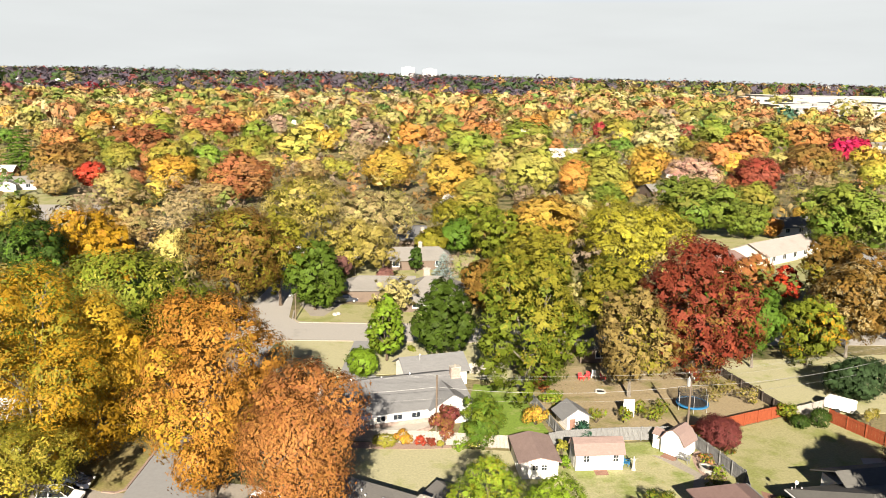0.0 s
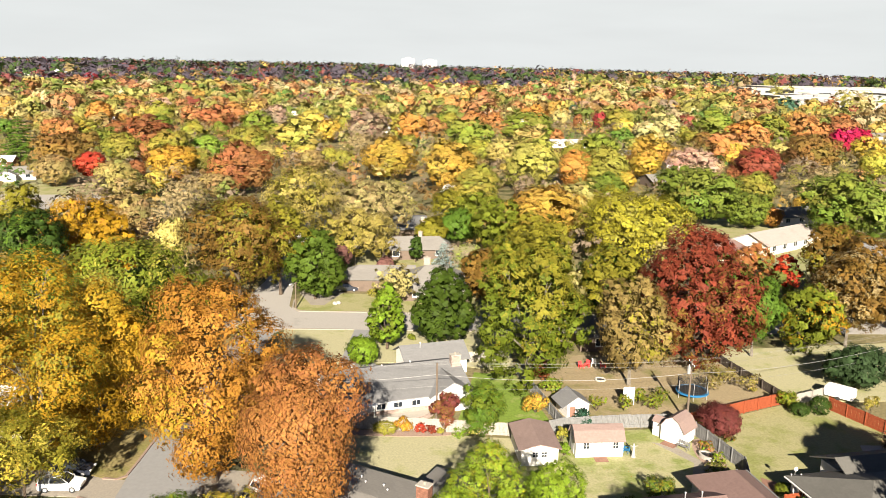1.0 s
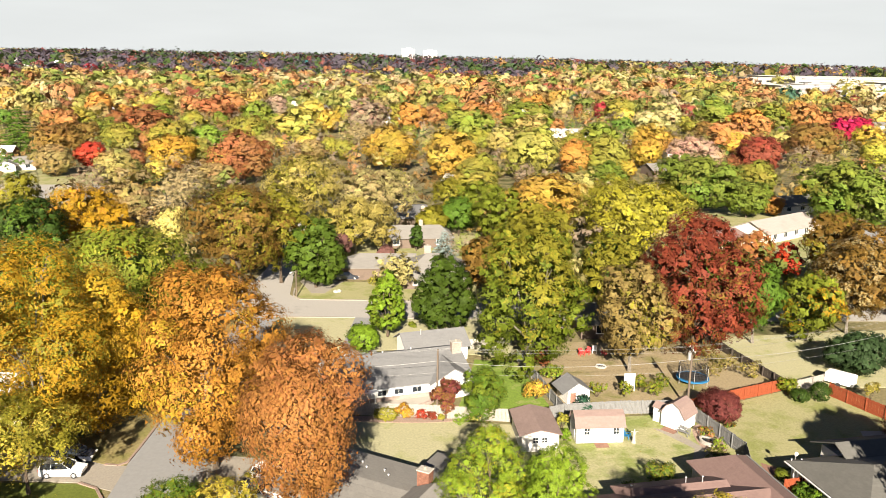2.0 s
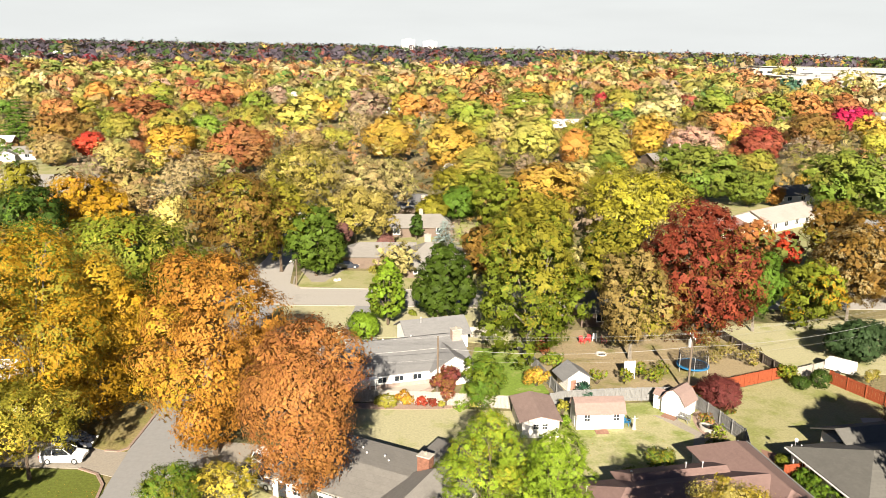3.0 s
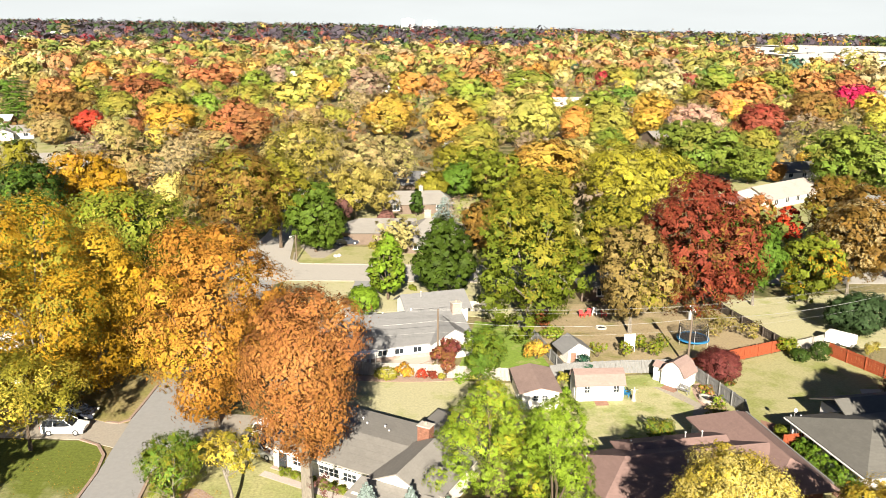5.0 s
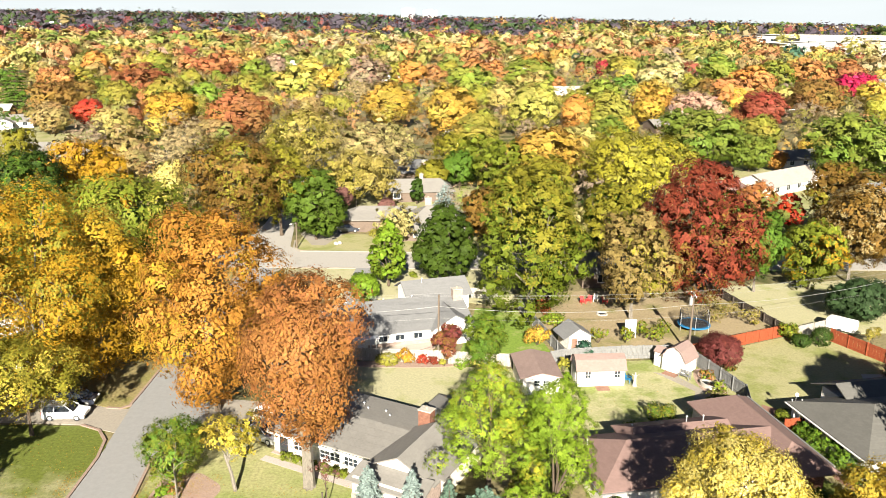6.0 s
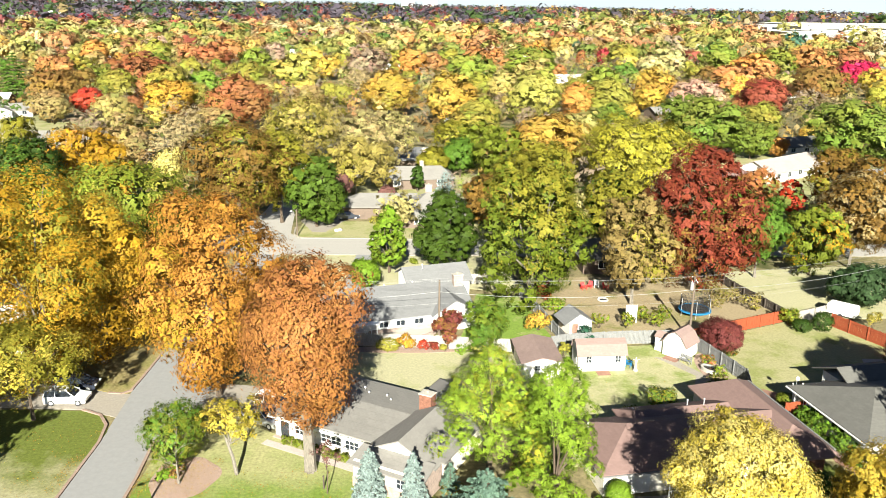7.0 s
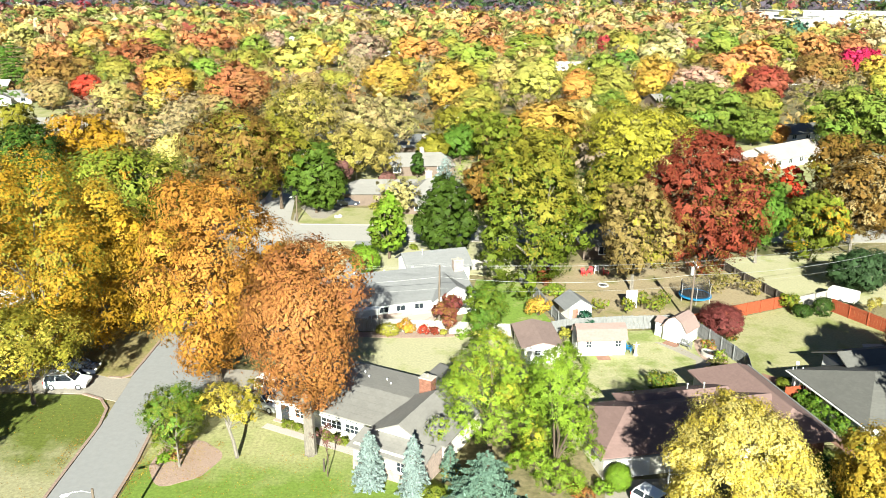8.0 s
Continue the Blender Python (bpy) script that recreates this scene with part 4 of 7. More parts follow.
def house_c():
    ob = thing("house", pose(38.8, 63.45, 0, 0, 0, 11.5), "low house with charcoal shingle hipped roof and white eaves", "house")
    part("wall", wall_body(22, 11.2, 2.6, 2.1), WHITE_WALL, ob, "white painted wall")
    part("roof", roof_shell(22, 11.2, 2.6, 2.1, 5.2, 5.2), ROOF_DARK, ob, "weathered charcoal shingle roof")
    part("wall", wall_body(8, 6, 2.6, 1.4, m=pose(5.5, 8, 0)), WHITE_WALL, ob)
    part("rear_roof", roof_shell(9, 6.5, 2.7, 1.5, 0, 0, m=pose(5.2, 8.0, 0)), ROOF_DARK, ob)
    g = bmesh.new()
    box(-0.58, -0.47, -0.5, 11.7, 2.22, 2.33, bm=g)
    box(-0.5, 22.4, -0.58, -0.47, 2.22, 2.33, bm=g)
    part("gutter", g, TRIM, ob, "white eaves gutter")
    for y, w in ((9.3, 1.4), (7.4, 1.4), (4.0, 1.8)):
        window(ob, side(0, y, 1.0, -90), w, 1.1, 2, 1)
    for y in (8.4, 10.3):
        part("porch_post", box(-0.36, -0.26, y, y + 0.1, 0, 2.2), TRIM, ob)
    d = part("satellite_dish", rod((0.5, 11.45, 2.5), (0.5, 11.45, 3.4), 0.03, 0.03), METAL, ob, "white satellite dish on a short mast")
    bm = bmesh.new()
    bmesh.ops.create_uvsphere(bm, u_segments=14, v_segments=7, radius=0.22, matrix=pose(0.5, 11.35, 3.2, 75) @ Matrix.Diagonal((1, 1, 0.25, 1)))
    part("dish", bm, TRIM, d)
    for x, y in ((-0.1, 11.2), (0.9, 11.0)):
        vent_pipe(ob, x, y, 2.6, 0.16, 0.05)


def house_d():
    ob = thing("house", pose(-13.1, 90.0, 0, 0, 0, 19), "long white brick ranch house with grey shingle roof", "house")
    part("wall", wall_body(18, 11.4, 2.6, 2.1, True, True), WHITE_WALL, ob, "white painted wall")
    part("brick_wall", box(4.2, 17.6, -0.1, 0.03, 0, 1.0), PALE_BRICK, ob, "pale pink brick base")
    part("roof", roof_shell(18, 11.4, 2.6, 2.1), ROOF_GREY, ob, "light grey shingle roof")
    part("wall", wall_body(6.2, 5.6, 2.6, 1.5, True, False, m=pose(18.3, -0.6, 0, 0, 0, 90)), WHITE_WALL, ob)
    part("wing_roof", roof_shell(6.4, 5.6, 2.62, 1.55, 0, 0, m=pose(18.3, -0.6, 0, 0, 0, 90)), ROOF_GREY, ob)
    part("wall", wall_body(9, 5.8, 2.5, 1.4, True, True, m=pose(13, 11.6, 0)), WHITE_WALL, ob)
    part("rear_roof", roof_shell(9, 5.8, 2.5, 1.5, m=pose(13, 11.6, 0)), ROOF_GREY, ob)
    g = box(-0.5, 12.5, -0.58, -0.44, 2.16, 2.3)
    part("gutter", g, TRIM, ob)
    chimney(ob, 17.6, 4.6, 0.0, 5.6, 1.3, 0.9, PALE_BRICK)
    for x, y in ((15.5, 13.6), (3.0, 6.8), (4.0, 6.9), (8, 6.6), (12, 6.9)):
        vent_pipe(ob, x, y, 4.0, 0.45, 0.08)
    for x in (6.2, 8.4, 10.8):
        window(ob, side(x, 0, 1.25, 0), 1.1, 0.8, 2, 1)
    window(ob, side(15.5, -0.6, 1.0, 0), 1.3, 1.1)
    pt = part("patio_wall", prism(curve_pts(8.0, 0, 5.2, 2.6, 180, 360, 14) + [(13.2, 0)], 0, 0.45), PALE_BRICK, ob, "curved low pink brick patio wall")
    part("patio_floor", prism(curve_pts(8.0, 0, 4.8, 2.2, 180, 360, 14) + [(12.8, 0)], 0.3, 0.49), STONE, pt)
    part("brick_wall", box(0.3, 3.9, -1.5, -1.32, 0, 0.95), BRICK, ob, "red brick porch wall")
    rail = bmesh.new()
    for i in range(13):
        box(0.4 + i * 0.28, 0.46 + i * 0.28, -1.44, -1.38, 0.95, 1.5, bm=rail)
    box(0.3, 3.9, -1.46, -1.36, 1.5, 1.58, bm=rail)
    part("porch_railing", rail, TRIM, ob, "white porch railing")
    for x in (4.3, 5.0):
        part("porch_post", box(x, x + 0.1, -1.2, -1.1, 0, 2.3), TRIM, ob)
    part("porch_roof", box(1.0, 5.4, -1.4, 0, 2.3, 2.42), TRIM, ob)


def house_e():
    """Low ranch house with a broad hipped roof and a long side wing."""
    ob = thing("house", pose(-7.6, 143.6, 0, 0, 0, 2), "low ranch house with broad tan hipped roof across the street", "house")
    part("wall", wall_body(13.0, 13.0, 2.3, 3.0), BROWN_WALL, ob, "brown boarded wall")
    part("roof", roof_shell(13.0, 13.0, 2.3, 3.2, 5.6, 5.6, 0.8), ROOF_TAN, ob, "weathered tan shingle roof")
    part("wall", wall_body(11.5, 8.0, 2.25, 1.7, m=pose(-11.4, 8.0, 0)), BROWN_WALL, ob)
    part("wing_roof", roof_shell(13.5, 8.0, 2.25, 1.8, 3.4, 0, 0.7, m=pose(-11.4, 8.0, 0)), ROOF_TAN, ob)
    part("wall", wall_body(5.0, 7.0, 2.25, 1.5, m=pose(12.8, 6.0, 0)), BROWN_WALL, ob)
    part("wing_roof", roof_shell(5.0, 7.0, 2.25, 1.5, 0, 2.6, 0.6, m=pose(12.8, 6.0, 0)), ROOF_TAN, ob)
    chimney(ob, 5.0, 8.6, 3.4, 6.4, 1.3, 0.9, PALE_BRICK)
    for x in (3.0, 6.4, 9.8):
        window(ob, side(x, 0, 0.9, 0), 1.5, 1.1, 2, 1)
    door(ob, side(4.8, 0, 0.1, 0))
    for x in (-9.0, -5.0):
        window(ob, side(x, 8.0, 0.9, 0), 1.5, 1.1, 2, 1)


def plain_house(x, y, length, width, turn, roof, wall, hip=0.0, eave=2.7, rise=2.0, label="", chim=None, wing=None, windows=3):
    """A low suburban house seen from afar."""
    ob = thing("house", pose(x, y, terrain(x, y), 0, 0, turn), label, "house", "houses among the trees")
    part("wall", wall_body(length, width, eave, rise, hip < 0.1, hip < 0.1), wall, ob)
    part("roof", roof_shell(length, width, eave, rise, hip, hip, 0.5), roof, ob)
    if wing:
        wx, wl, ww = wing
        part("wall", wall_body(wl + width / 2, ww, eave, rise * 0.8, True, False, m=pose(wx + ww, -wl, 0, 0, 0, 90)), wall, ob)
        part("wing_roof", roof_shell(wl + width / 2, ww, eave + 0.02, rise * 0.8, m=pose(wx + ww, -wl, 0, 0, 0, 90)), roof, ob)
    for i in range(windows):
        window(ob, side(length * (i + 0.6) / (windows + 0.2), 0, 0.95, 0), 1.5, 1.2, 2, 1)
    if chim:
        chimney(ob, chim[0], chim[1], 2.5, eave + rise + 1.0, material=PALE_BRICK)
    return ob


house_a()
house_b()
house_c()
house_d()
house_e()
plain_house(-19.5, 149.5, 10.6, 5.5, 3, ROOF_TAN, BROWN_WALL, 0, label="tan-roofed carport wing beside a ranch house", rise=1.0, windows=0)

# ---- sheds and garden things ----


def gambrel(length, depth, eave, knee, ridge, over=0.2, thick=0.1, m=None):
    """A barn roof along x: steep lower and flat upper slopes."""
    bm = bmesh.new()
    k = depth * 0.2
    prof = [(-over, eave - 0.25), (k, knee), (depth / 2, ridge), (depth - k, knee), (depth + over, eave - 0.25)]
    rows = []
    for x in (-over, length + over):
        rows.append([bm.verts.new((x, y, z)) for y, z in prof] + [bm.verts.new((x, y, z - thick)) for y, z in prof[::-1]])
    n = len(rows[0])
    for i in range(n):
        bm.faces.new((rows[0][i], rows[0][(i + 1) % n], rows[1][(i + 1) % n], rows[1][i]))
    for r in (rows[0], rows[1][::-1]):
        for i in range(4):
            j = n - 2 - i
            bm.faces.new((r[i], r[i + 1], r[j], r[(j + 1) % n]) if r is rows[0] else (r[n - 1 - i], r[n - 2 - i], r[i + 1], r[i]))
    bmesh.ops.recalc_face_normals(bm, faces=bm.faces)
    if m is not None:
        bmesh.ops.transform(bm, matrix=m, verts=bm.verts)
    return bm


def barn_wall(length, depth, eave, knee, ridge):
    bm = bmesh.new()
    k = depth * 0.2
    prof = [(0, 0.1), (depth, 0.1), (depth, eave - 0.1), (depth - k, knee - 0.12), (depth / 2, ridge - 0.12), (k, knee - 0.12), (0, eave - 0.1)]
    a, b = [[bm.verts.new((x, y, z)) for y, z in prof] for x in (0, length)]
    bm.faces.new(a), bm.faces.new(b[::-1])
    for i in range(len(prof)):
        j = (i + 1) % len(prof)
        bm.faces.new((a[i], a[j], b[j], b[i]))
    bmesh.ops.recalc_face_normals(bm, faces=bm.faces)
    return bm


def shed_white():
    ob = thing("garden_shed", pose(15.6, 82.35, 0, 0, 0, 5), "white barn-style garden shed with brown shingle roof on a lawn", "shed", "garden sheds")
    part("wall", barn_wall(5.5, 2.9, 2.3, 3.1, 3.5), WHITE_WALL, ob)
    part("roof", gambrel(5.5, 2.9, 2.3, 3.12, 3.52), ROOF_SHED, ob, "brown shingle barn roof")
    window(ob, side(1.2, 0, 1.15, 0), 0.6, 0.75)
    window(ob, side(4.6, 0, 1.15, 0), 0.6, 0.75)
    part("door", box(2.2, 3.5, -0.03, 0, 0.12, 1.95), WHITE_WALL, ob)
    part("shed_door", box(-0.03, 0, 0.8, 2.1, 0.12, 2.0), WHITE_WALL, ob)
    part("base", box(0.05, 5.45, 0.05, 2.85, 0, 0.1), GREY_WOOD, ob)
    r = bmesh.new()
    v = [r.verts.new(p) for p in ((2.1, -0.02, 0.12), (3.6, -0.02, 0.12), (3.6, -1.1, 0.03), (2.1, -1.1, 0.03), (2.1, -0.02, 0), (3.6, -0.02, 0), (3.6, -1.1, 0), (2.1, -1.1, 0))]
    for f in ((0, 1, 2, 3), (7, 6, 5, 4), (3, 2, 6, 7), (0, 3, 7, 4), (1, 0, 4, 5), (2, 1, 5, 6)):
        r.faces.new([v[i] for i in f])
    part("ramp", r, BRICKPATH, ob, "red painted ramp")


def shed_blue():
    ob = thing("garden_shed", pose(13.35, 80.6, 0, 0, 0, 95), "white garden shed with low brown gable roof under a pine", "shed", "garden sheds")
    part("wall", wall_body(6.2, 4.2, 2.2, 0.5, True, True), WHITE_WALL, ob)
    part("roof", roof_shell(6.2, 4.2, 2.25, 0.5, over=0.35, thick=0.1), ROOF_SHED, ob, "brown shingle roof")
    for y in (1.6, 2.6):
        window(ob, side(0, y, 1.1, -90), 0.6, 0.6)
    door(ob, side(2.5, 4.2, 0.1, 180))


def shed_barn():
    ob = thing("garden_shed", pose(26.6, 87.5, 0, 0, 0, -44), "small white barn-shaped shed with brown roof and lean-to", "shed", "garden sheds")
    m = pose(2.9, 0, 0, 0, 0, 90)
    w = part("wall", barn_wall(2.9, 2.9, 2.0, 2.9, 3.4), WHITE_WALL, ob, "", m)
    part("roof", gambrel(2.9, 2.9, 2.0, 2.92, 3.42), ROOF_SHED, ob, "brown shingle barn roof", m)
    door(ob, side(1.45, 0, 0.1, 0), 1.2, 1.9, WHITE_WALL)
    lean = part("lean_to", wall_body(1.3, 1.3, 1.9, 0.5, True, True, m=pose(-1.35, 0.5, 0)), WHITE_WALL, ob)
    part("roof", roof_shell(1.3, 1.3, 1.95, 0.5, over=0.12, thick=0.07, m=pose(-1.35, 0.5, 0)), ROOF_SHED, lean)
    part("ramp", box(0.6, 2.3, -1.1, -0.02, 0, 0.1), BRICKPATH, ob, "red brick doorstep")


def playhouse():
    ob = thing("playhouse", pose(15.7, 92.6, 0, 0, 0, 15), "small white playhouse with weathered grey shingle roof", "shed")
    part("wall", wall_body(3.5, 3.0, 1.9, 1.0, True, True, m=pose(3.5, 0, 0, 0, 0, 90) @ pose(0, 0, 0)), WHITE_WALL, ob)
    part("roof", roof_shell(3.0, 3.5, 1.95, 1.1, over=0.35, thick=0.1, m=pose(3.5, 0, 0, 0, 0, 90)), ROOF_GREY, ob, "weathered grey roof")
    window(ob, side(2.6, 0, 0.8, 0), 0.6, 0.6)
    door(ob, side(1.2, 0, 0.05, 0), 0.8, 1.6, BRICKPATH)


def trampoline():
    ob = thing("trampoline", pose(34.4, 100.7, 0), "round trampoline with black net and blue padded rim", "trampoline")
    def ring(r, tube, z, k=28):
        bm = bmesh.new()
        for i in range(k):
            a, b = 2 * math.pi * i / k, 2 * math.pi * (i + 1) / k
            rod((r * math.cos(a), r * math.sin(a), z), (r * math.cos(b), r * math.sin(b), z), tube, tube, 5, bm)
        return bm
    part("rim_frame", ring(2.1, 0.04, 0.85), METAL, ob)
    bm = bmesh.new()
    bmesh.ops.create_cone(bm, cap_ends=True, segments=28, radius1=1.85, radius2=1.85, depth=0.02, matrix=pose(0, 0, 0.86))
    part("mat", bm, BLACK, ob, "black jumping mat")
    pad = bmesh.new()
    for i in range(28):
        a, b = 2 * math.pi * i / 28, 2 * math.pi * (i + 1) / 28
        q = [(1.8, 0.9), (2.16, 0.9), (2.18, 0.72), (2.1, 0.72)]
        f = [[pad.verts.new((r * math.cos(t), r * math.sin(t), z)) for r, z in q] for t in (a, b)]
        for j in range(3):
            pad.faces.new((f[0][j], f[1][j], f[1][j + 1], f[0][j + 1]))
    part("pad", pad, BLUE_PAD, ob, "blue vinyl pad")
    net = bmesh.new()
    for i in range(56):
        t = 2 * math.pi * i / 56
        rod((1.95 * math.cos(t), 1.95 * math.sin(t), 0.9), (1.95 * math.cos(t), 1.95 * math.sin(t), 2.55), 0.022, 0.022, 3, net)
    for z in (1.1, 1.35, 1.6, 1.85, 2.1, 2.35, 2.55):
        for i in range(28):
            a, b = 2 * math.pi * i / 28, 2 * math.pi * (i + 1) / 28
            rod((1.95 * math.cos(a), 1.95 * math.sin(a), z), (1.95 * math.cos(b), 1.95 * math.sin(b), z), 0.02, 0.02, 3, net)
    part("net", net, BLACK, ob, "black safety net")
    for i in range(6):
        t = 2 * math.pi * (i + 0.3) / 6
        c, s = math.cos(t), math.sin(t)
        leg = rod((2.1 * c, 2.1 * s, 0), (2.1 * c, 2.1 * s, 2.6), 0.04, 0.04)
        part("post", leg, METAL, ob)


def fence(points, material, label, high=1.8, step=2.4, gap=0.0, post=0.11, board=0.14, tops=0.04):
    """Upright boards on rails between posts; each bay and each post is a part."""
    x0, y0 = points[0]
    ob = thing("fence", pose(x0, y0, 0), label, "fence")
    for a, b in zip(points, points[1:]):
        a, b = Vector((a[0] - x0, a[1] - y0, 0)), Vector((b[0] - x0, b[1] - y0, 0))
        d = b - a
        k = max(1, round(d.length / step))
        turn = math.atan2(d.y, d.x)
        for i in range(k + 1):
            q = a + d * i / k
            part("post", box(-post / 2, post / 2, -post / 2 - 0.06, post / 2 - 0.06, -0.2, high + 0.08, 0.01), material, ob, "", Matrix.Translation(q) @ Matrix.Rotation(turn, 4, "Z"))
        for i in range(k):
            bm = bmesh.new()
            w = d.length / k
            n = max(2, int(w / (board + 0.012 + gap)))
            for j in range(n):
                s = -w / 2 + (j + 0.5) * w / n
                t = high + random.uniform(-tops, tops)
                lean = random.uniform(-0.012, 0.012)
                box(s - w / n / 2 + 0.008 + gap / 2, s + w / n / 2 - 0.008 - gap / 2, -0.012 + lean, 0.012 + lean, 0.04, t, bm=bm)
            for z in (0.35, high - 0.3):
                box(-w / 2, w / 2, -0.07, -0.02, z, z + 0.09, bm=bm)
            tagged(part("fence_panel", bm, material, ob, "", Matrix.Translation(a + d * (i + 0.5) / k) @ Matrix.Rotation(turn, 4, "Z")), kind="stuff")
    return ob


def wire(points, r, label, sag=0.5, material=None):
    """A hanging cable through the points."""
    cu = bpy.data.curves.new("cable", "CURVE")
    cu.dimensions, cu.bevel_depth, cu.bevel_resolution = "3D", r, 1
    for a, b in zip(points, points[1:]):
        sp = cu.splines.new("POLY")
        sp.points.add(14)
        for i in range(15):
            f = i / 14
            q = Vector(a).lerp(Vector(b), f)
            sp.points[i].co = (q.x, q.y, q.z - sag * 4 * f * (1 - f), 1)
    tmp = bpy.data.objects.new("cable", cu)
    scene.collection.objects.link(tmp)
    me = bpy.data.meshes.new_from_object(tmp)
    bpy.data.objects.remove(tmp)
    me.materials.clear()
    me.materials.append(material or WIRE)
    return tagged(new("power_cable", me), label, "cable", "overhead cables")


def utility_pole(x, y, h, arm=True, can=False, turn=0, label="weathered wooden utility pole", lean=0.0):
    ob = thing("utility_pole", pose(x, y, 0, 0, lean, turn), label, "pole")
    part("pole", rod((0, 0, -0.3), (0, 0, h), 0.16, 0.11, 10), POLE_WOOD, ob)
    if arm:
        a = part("cross_arm", box(-0.06, 0.06, -1.1, 1.1, h - 0.55, h - 0.43, 0.01), POLE_WOOD, ob)
        for s in (-1.0, -0.4, 0.4, 1.0):
            part("insulator", rod((0, s, h - 0.43), (0, s, h - 0.25), 0.05, 0.035), TRIM, a)
    if can:
        t = part("transformer", rod((-0.32, -0.1, h - 1.7), (-0.32, -0.1, h - 0.75), 0.22, 0.22, 12), METAL, ob, "grey transformer can")
        part("bushing", rod((-0.32, -0.1, h - 0.75), (-0.32, -0.1, h - 0.5), 0.05, 0.03), TRIM, t)
    return ob


def street_lamp(x, y, h, turn, reach=2.0, label="wooden street lamp post with a curved metal arm"):
    ob = thing("street_lamp", pose(x, y, 0, 0, 0, turn), label, "lamp")
    part("pole", rod((0, 0, -0.2), (0, 0, h), 0.13, 0.09, 10), POLE_WOOD, ob)
    bm = bmesh.new()
    limb(bm, [(0, 0, h - 0.35), (-reach * 0.4, 0, h - 0.02), (-reach * 0.8, 0, h + 0.02), (-reach, 0, h - 0.05)], 0.035, 0.03)
    arm = part("arm", bm, METAL, ob)
    bm = bmesh.new()
    bmesh.ops.create_uvsphere(bm, u_segments=12, v_segments=8, radius=0.2, matrix=pose(-reach - 0.2, 0, h - 0.1) @ Matrix.Diagonal((1.6, 0.8, 0.55, 1)))
    part("lamp_head", bm, TRIM, arm)


def car(x, y, turn, paint, label, length=4.5, wide=1.82, high=1.62, z=0.04, pickup=False):
    """A parked car: lofted body, glass, wheels with rims, lamps."""
    ob = thing("car", pose(x, y, z, 0, 0, turn), label, "car")
    half = length / 2
    prof = [(-half, 0.45), (-half + 0.05, 0.95), (-half + 0.45, 1.02), (half - 1.35, 1.02), (half - 0.35, 0.86), (half, 0.72), (half, 0.4), (half - 0.1, 0.25), (-half + 0.1, 0.25)]
    bm = bmesh.new()
    rows = [[bm.verts.new((px * (1 if abs(s) < 0.8 else 0.97), s * wide / 2, pz if abs(s) < 0.9 else pz * 0.96)) for px, pz in prof] for s in (-1, -0.8, 0.8, 1)]
    n = len(prof)
    for a, b in zip(rows, rows[1:]):
        for i in range(n):
            bm.faces.new((a[i], a[(i + 1) % n], b[(i + 1) % n], b[i]))
    bm.faces.new(rows[0]), bm.faces.new(rows[-1][::-1])
    bmesh.ops.recalc_face_normals(bm, faces=bm.faces)
    body = part("body", bm, paint, ob)
    t0, t1 = (-half + 1.9 if pickup else -half + 0.35, half - 1.95)
    b0, b1 = (-half + 1.6 if pickup else -half + 0.1, half - 1.15)
    cab = bmesh.new()
    low = [cab.verts.new(p) for p in ((b0, -wide * 0.46, 0.98), (b1, -wide * 0.46, 0.98), (b1, wide * 0.46, 0.98), (b0, wide * 0.46, 0.98))]
    top = [cab.verts.new(p) for p in ((t0, -wide * 0.38, high - 0.05), (t1, -wide * 0.38, high - 0.05), (t1, wide * 0.38, high - 0.05), (t0, wide * 0.38, high - 0.05))]
    for i in range(4):
        cab.faces.new((low[i], low[(i + 1) % 4], top[(i + 1) % 4], top[i]))
    cab.faces.new(top), cab.faces.new(low[::-1])
    part("glazing", cab, GLASS, ob, "dark car windows")
    part("roof_panel", box(t0 - 0.05, t1 + 0.05, -wide * 0.385, wide * 0.385, high - 0.06, high, 0.025), paint, body)
    for sx in (-1, 1):
        mid_x = (t0 + t1) / 2 - 0.1
        for xa, xb in ((b0 + 0.02, t0), (b1 - 0.02, t1), (mid_x, mid_x)):
            p = bmesh.new()
            limb(p, [(xa, sx * wide * 0.462, 1.0), (xb, sx * wide * 0.385, high - 0.05)], 0.05, 0.05, 4)
            part("pillar", p, paint, body)
        part("headlight", box(half - 0.22, half + 0.01, sx * wide * 0.36 - 0.18, sx * wide * 0.36 + 0.18, 0.62, 0.76, 0.02), TRIM, body)
        part("tail_light", box(-half - 0.01, -half + 0.1, sx * wide * 0.4 - 0.12, sx * wide * 0.4 + 0.12, 0.7, 0.95, 0.02), LAMP_RED, body)
        part("mirror", box(b1 - 0.35, b1 - 0.15, sx * (wide / 2 + 0.09) - 0.08, sx * (wide / 2 + 0.09) + 0.08, 0.98, 1.12, 0.02), paint, body)
        for wx in (-half + 0.85, half - 0.85):
            y0 = sx * (wide / 2 - 0.1)
            wheel = part("wheel", rod((wx, y0 - 0.11, 0.32), (wx, y0 + 0.11, 0.32), 0.33, 0.33, 16), BLACK, ob)
            part("rim", rod((wx, y0 + sx * 0.1, 0.32), (wx, y0 + sx * 0.125, 0.32), 0.21, 0.2, 12), METAL, wheel)
    if pickup:
        part("load_bed", box(-half + 0.12, -half + 1.6, -wide * 0.4, wide * 0.4, 0.97, 1.03), BLACK, body)
    return ob


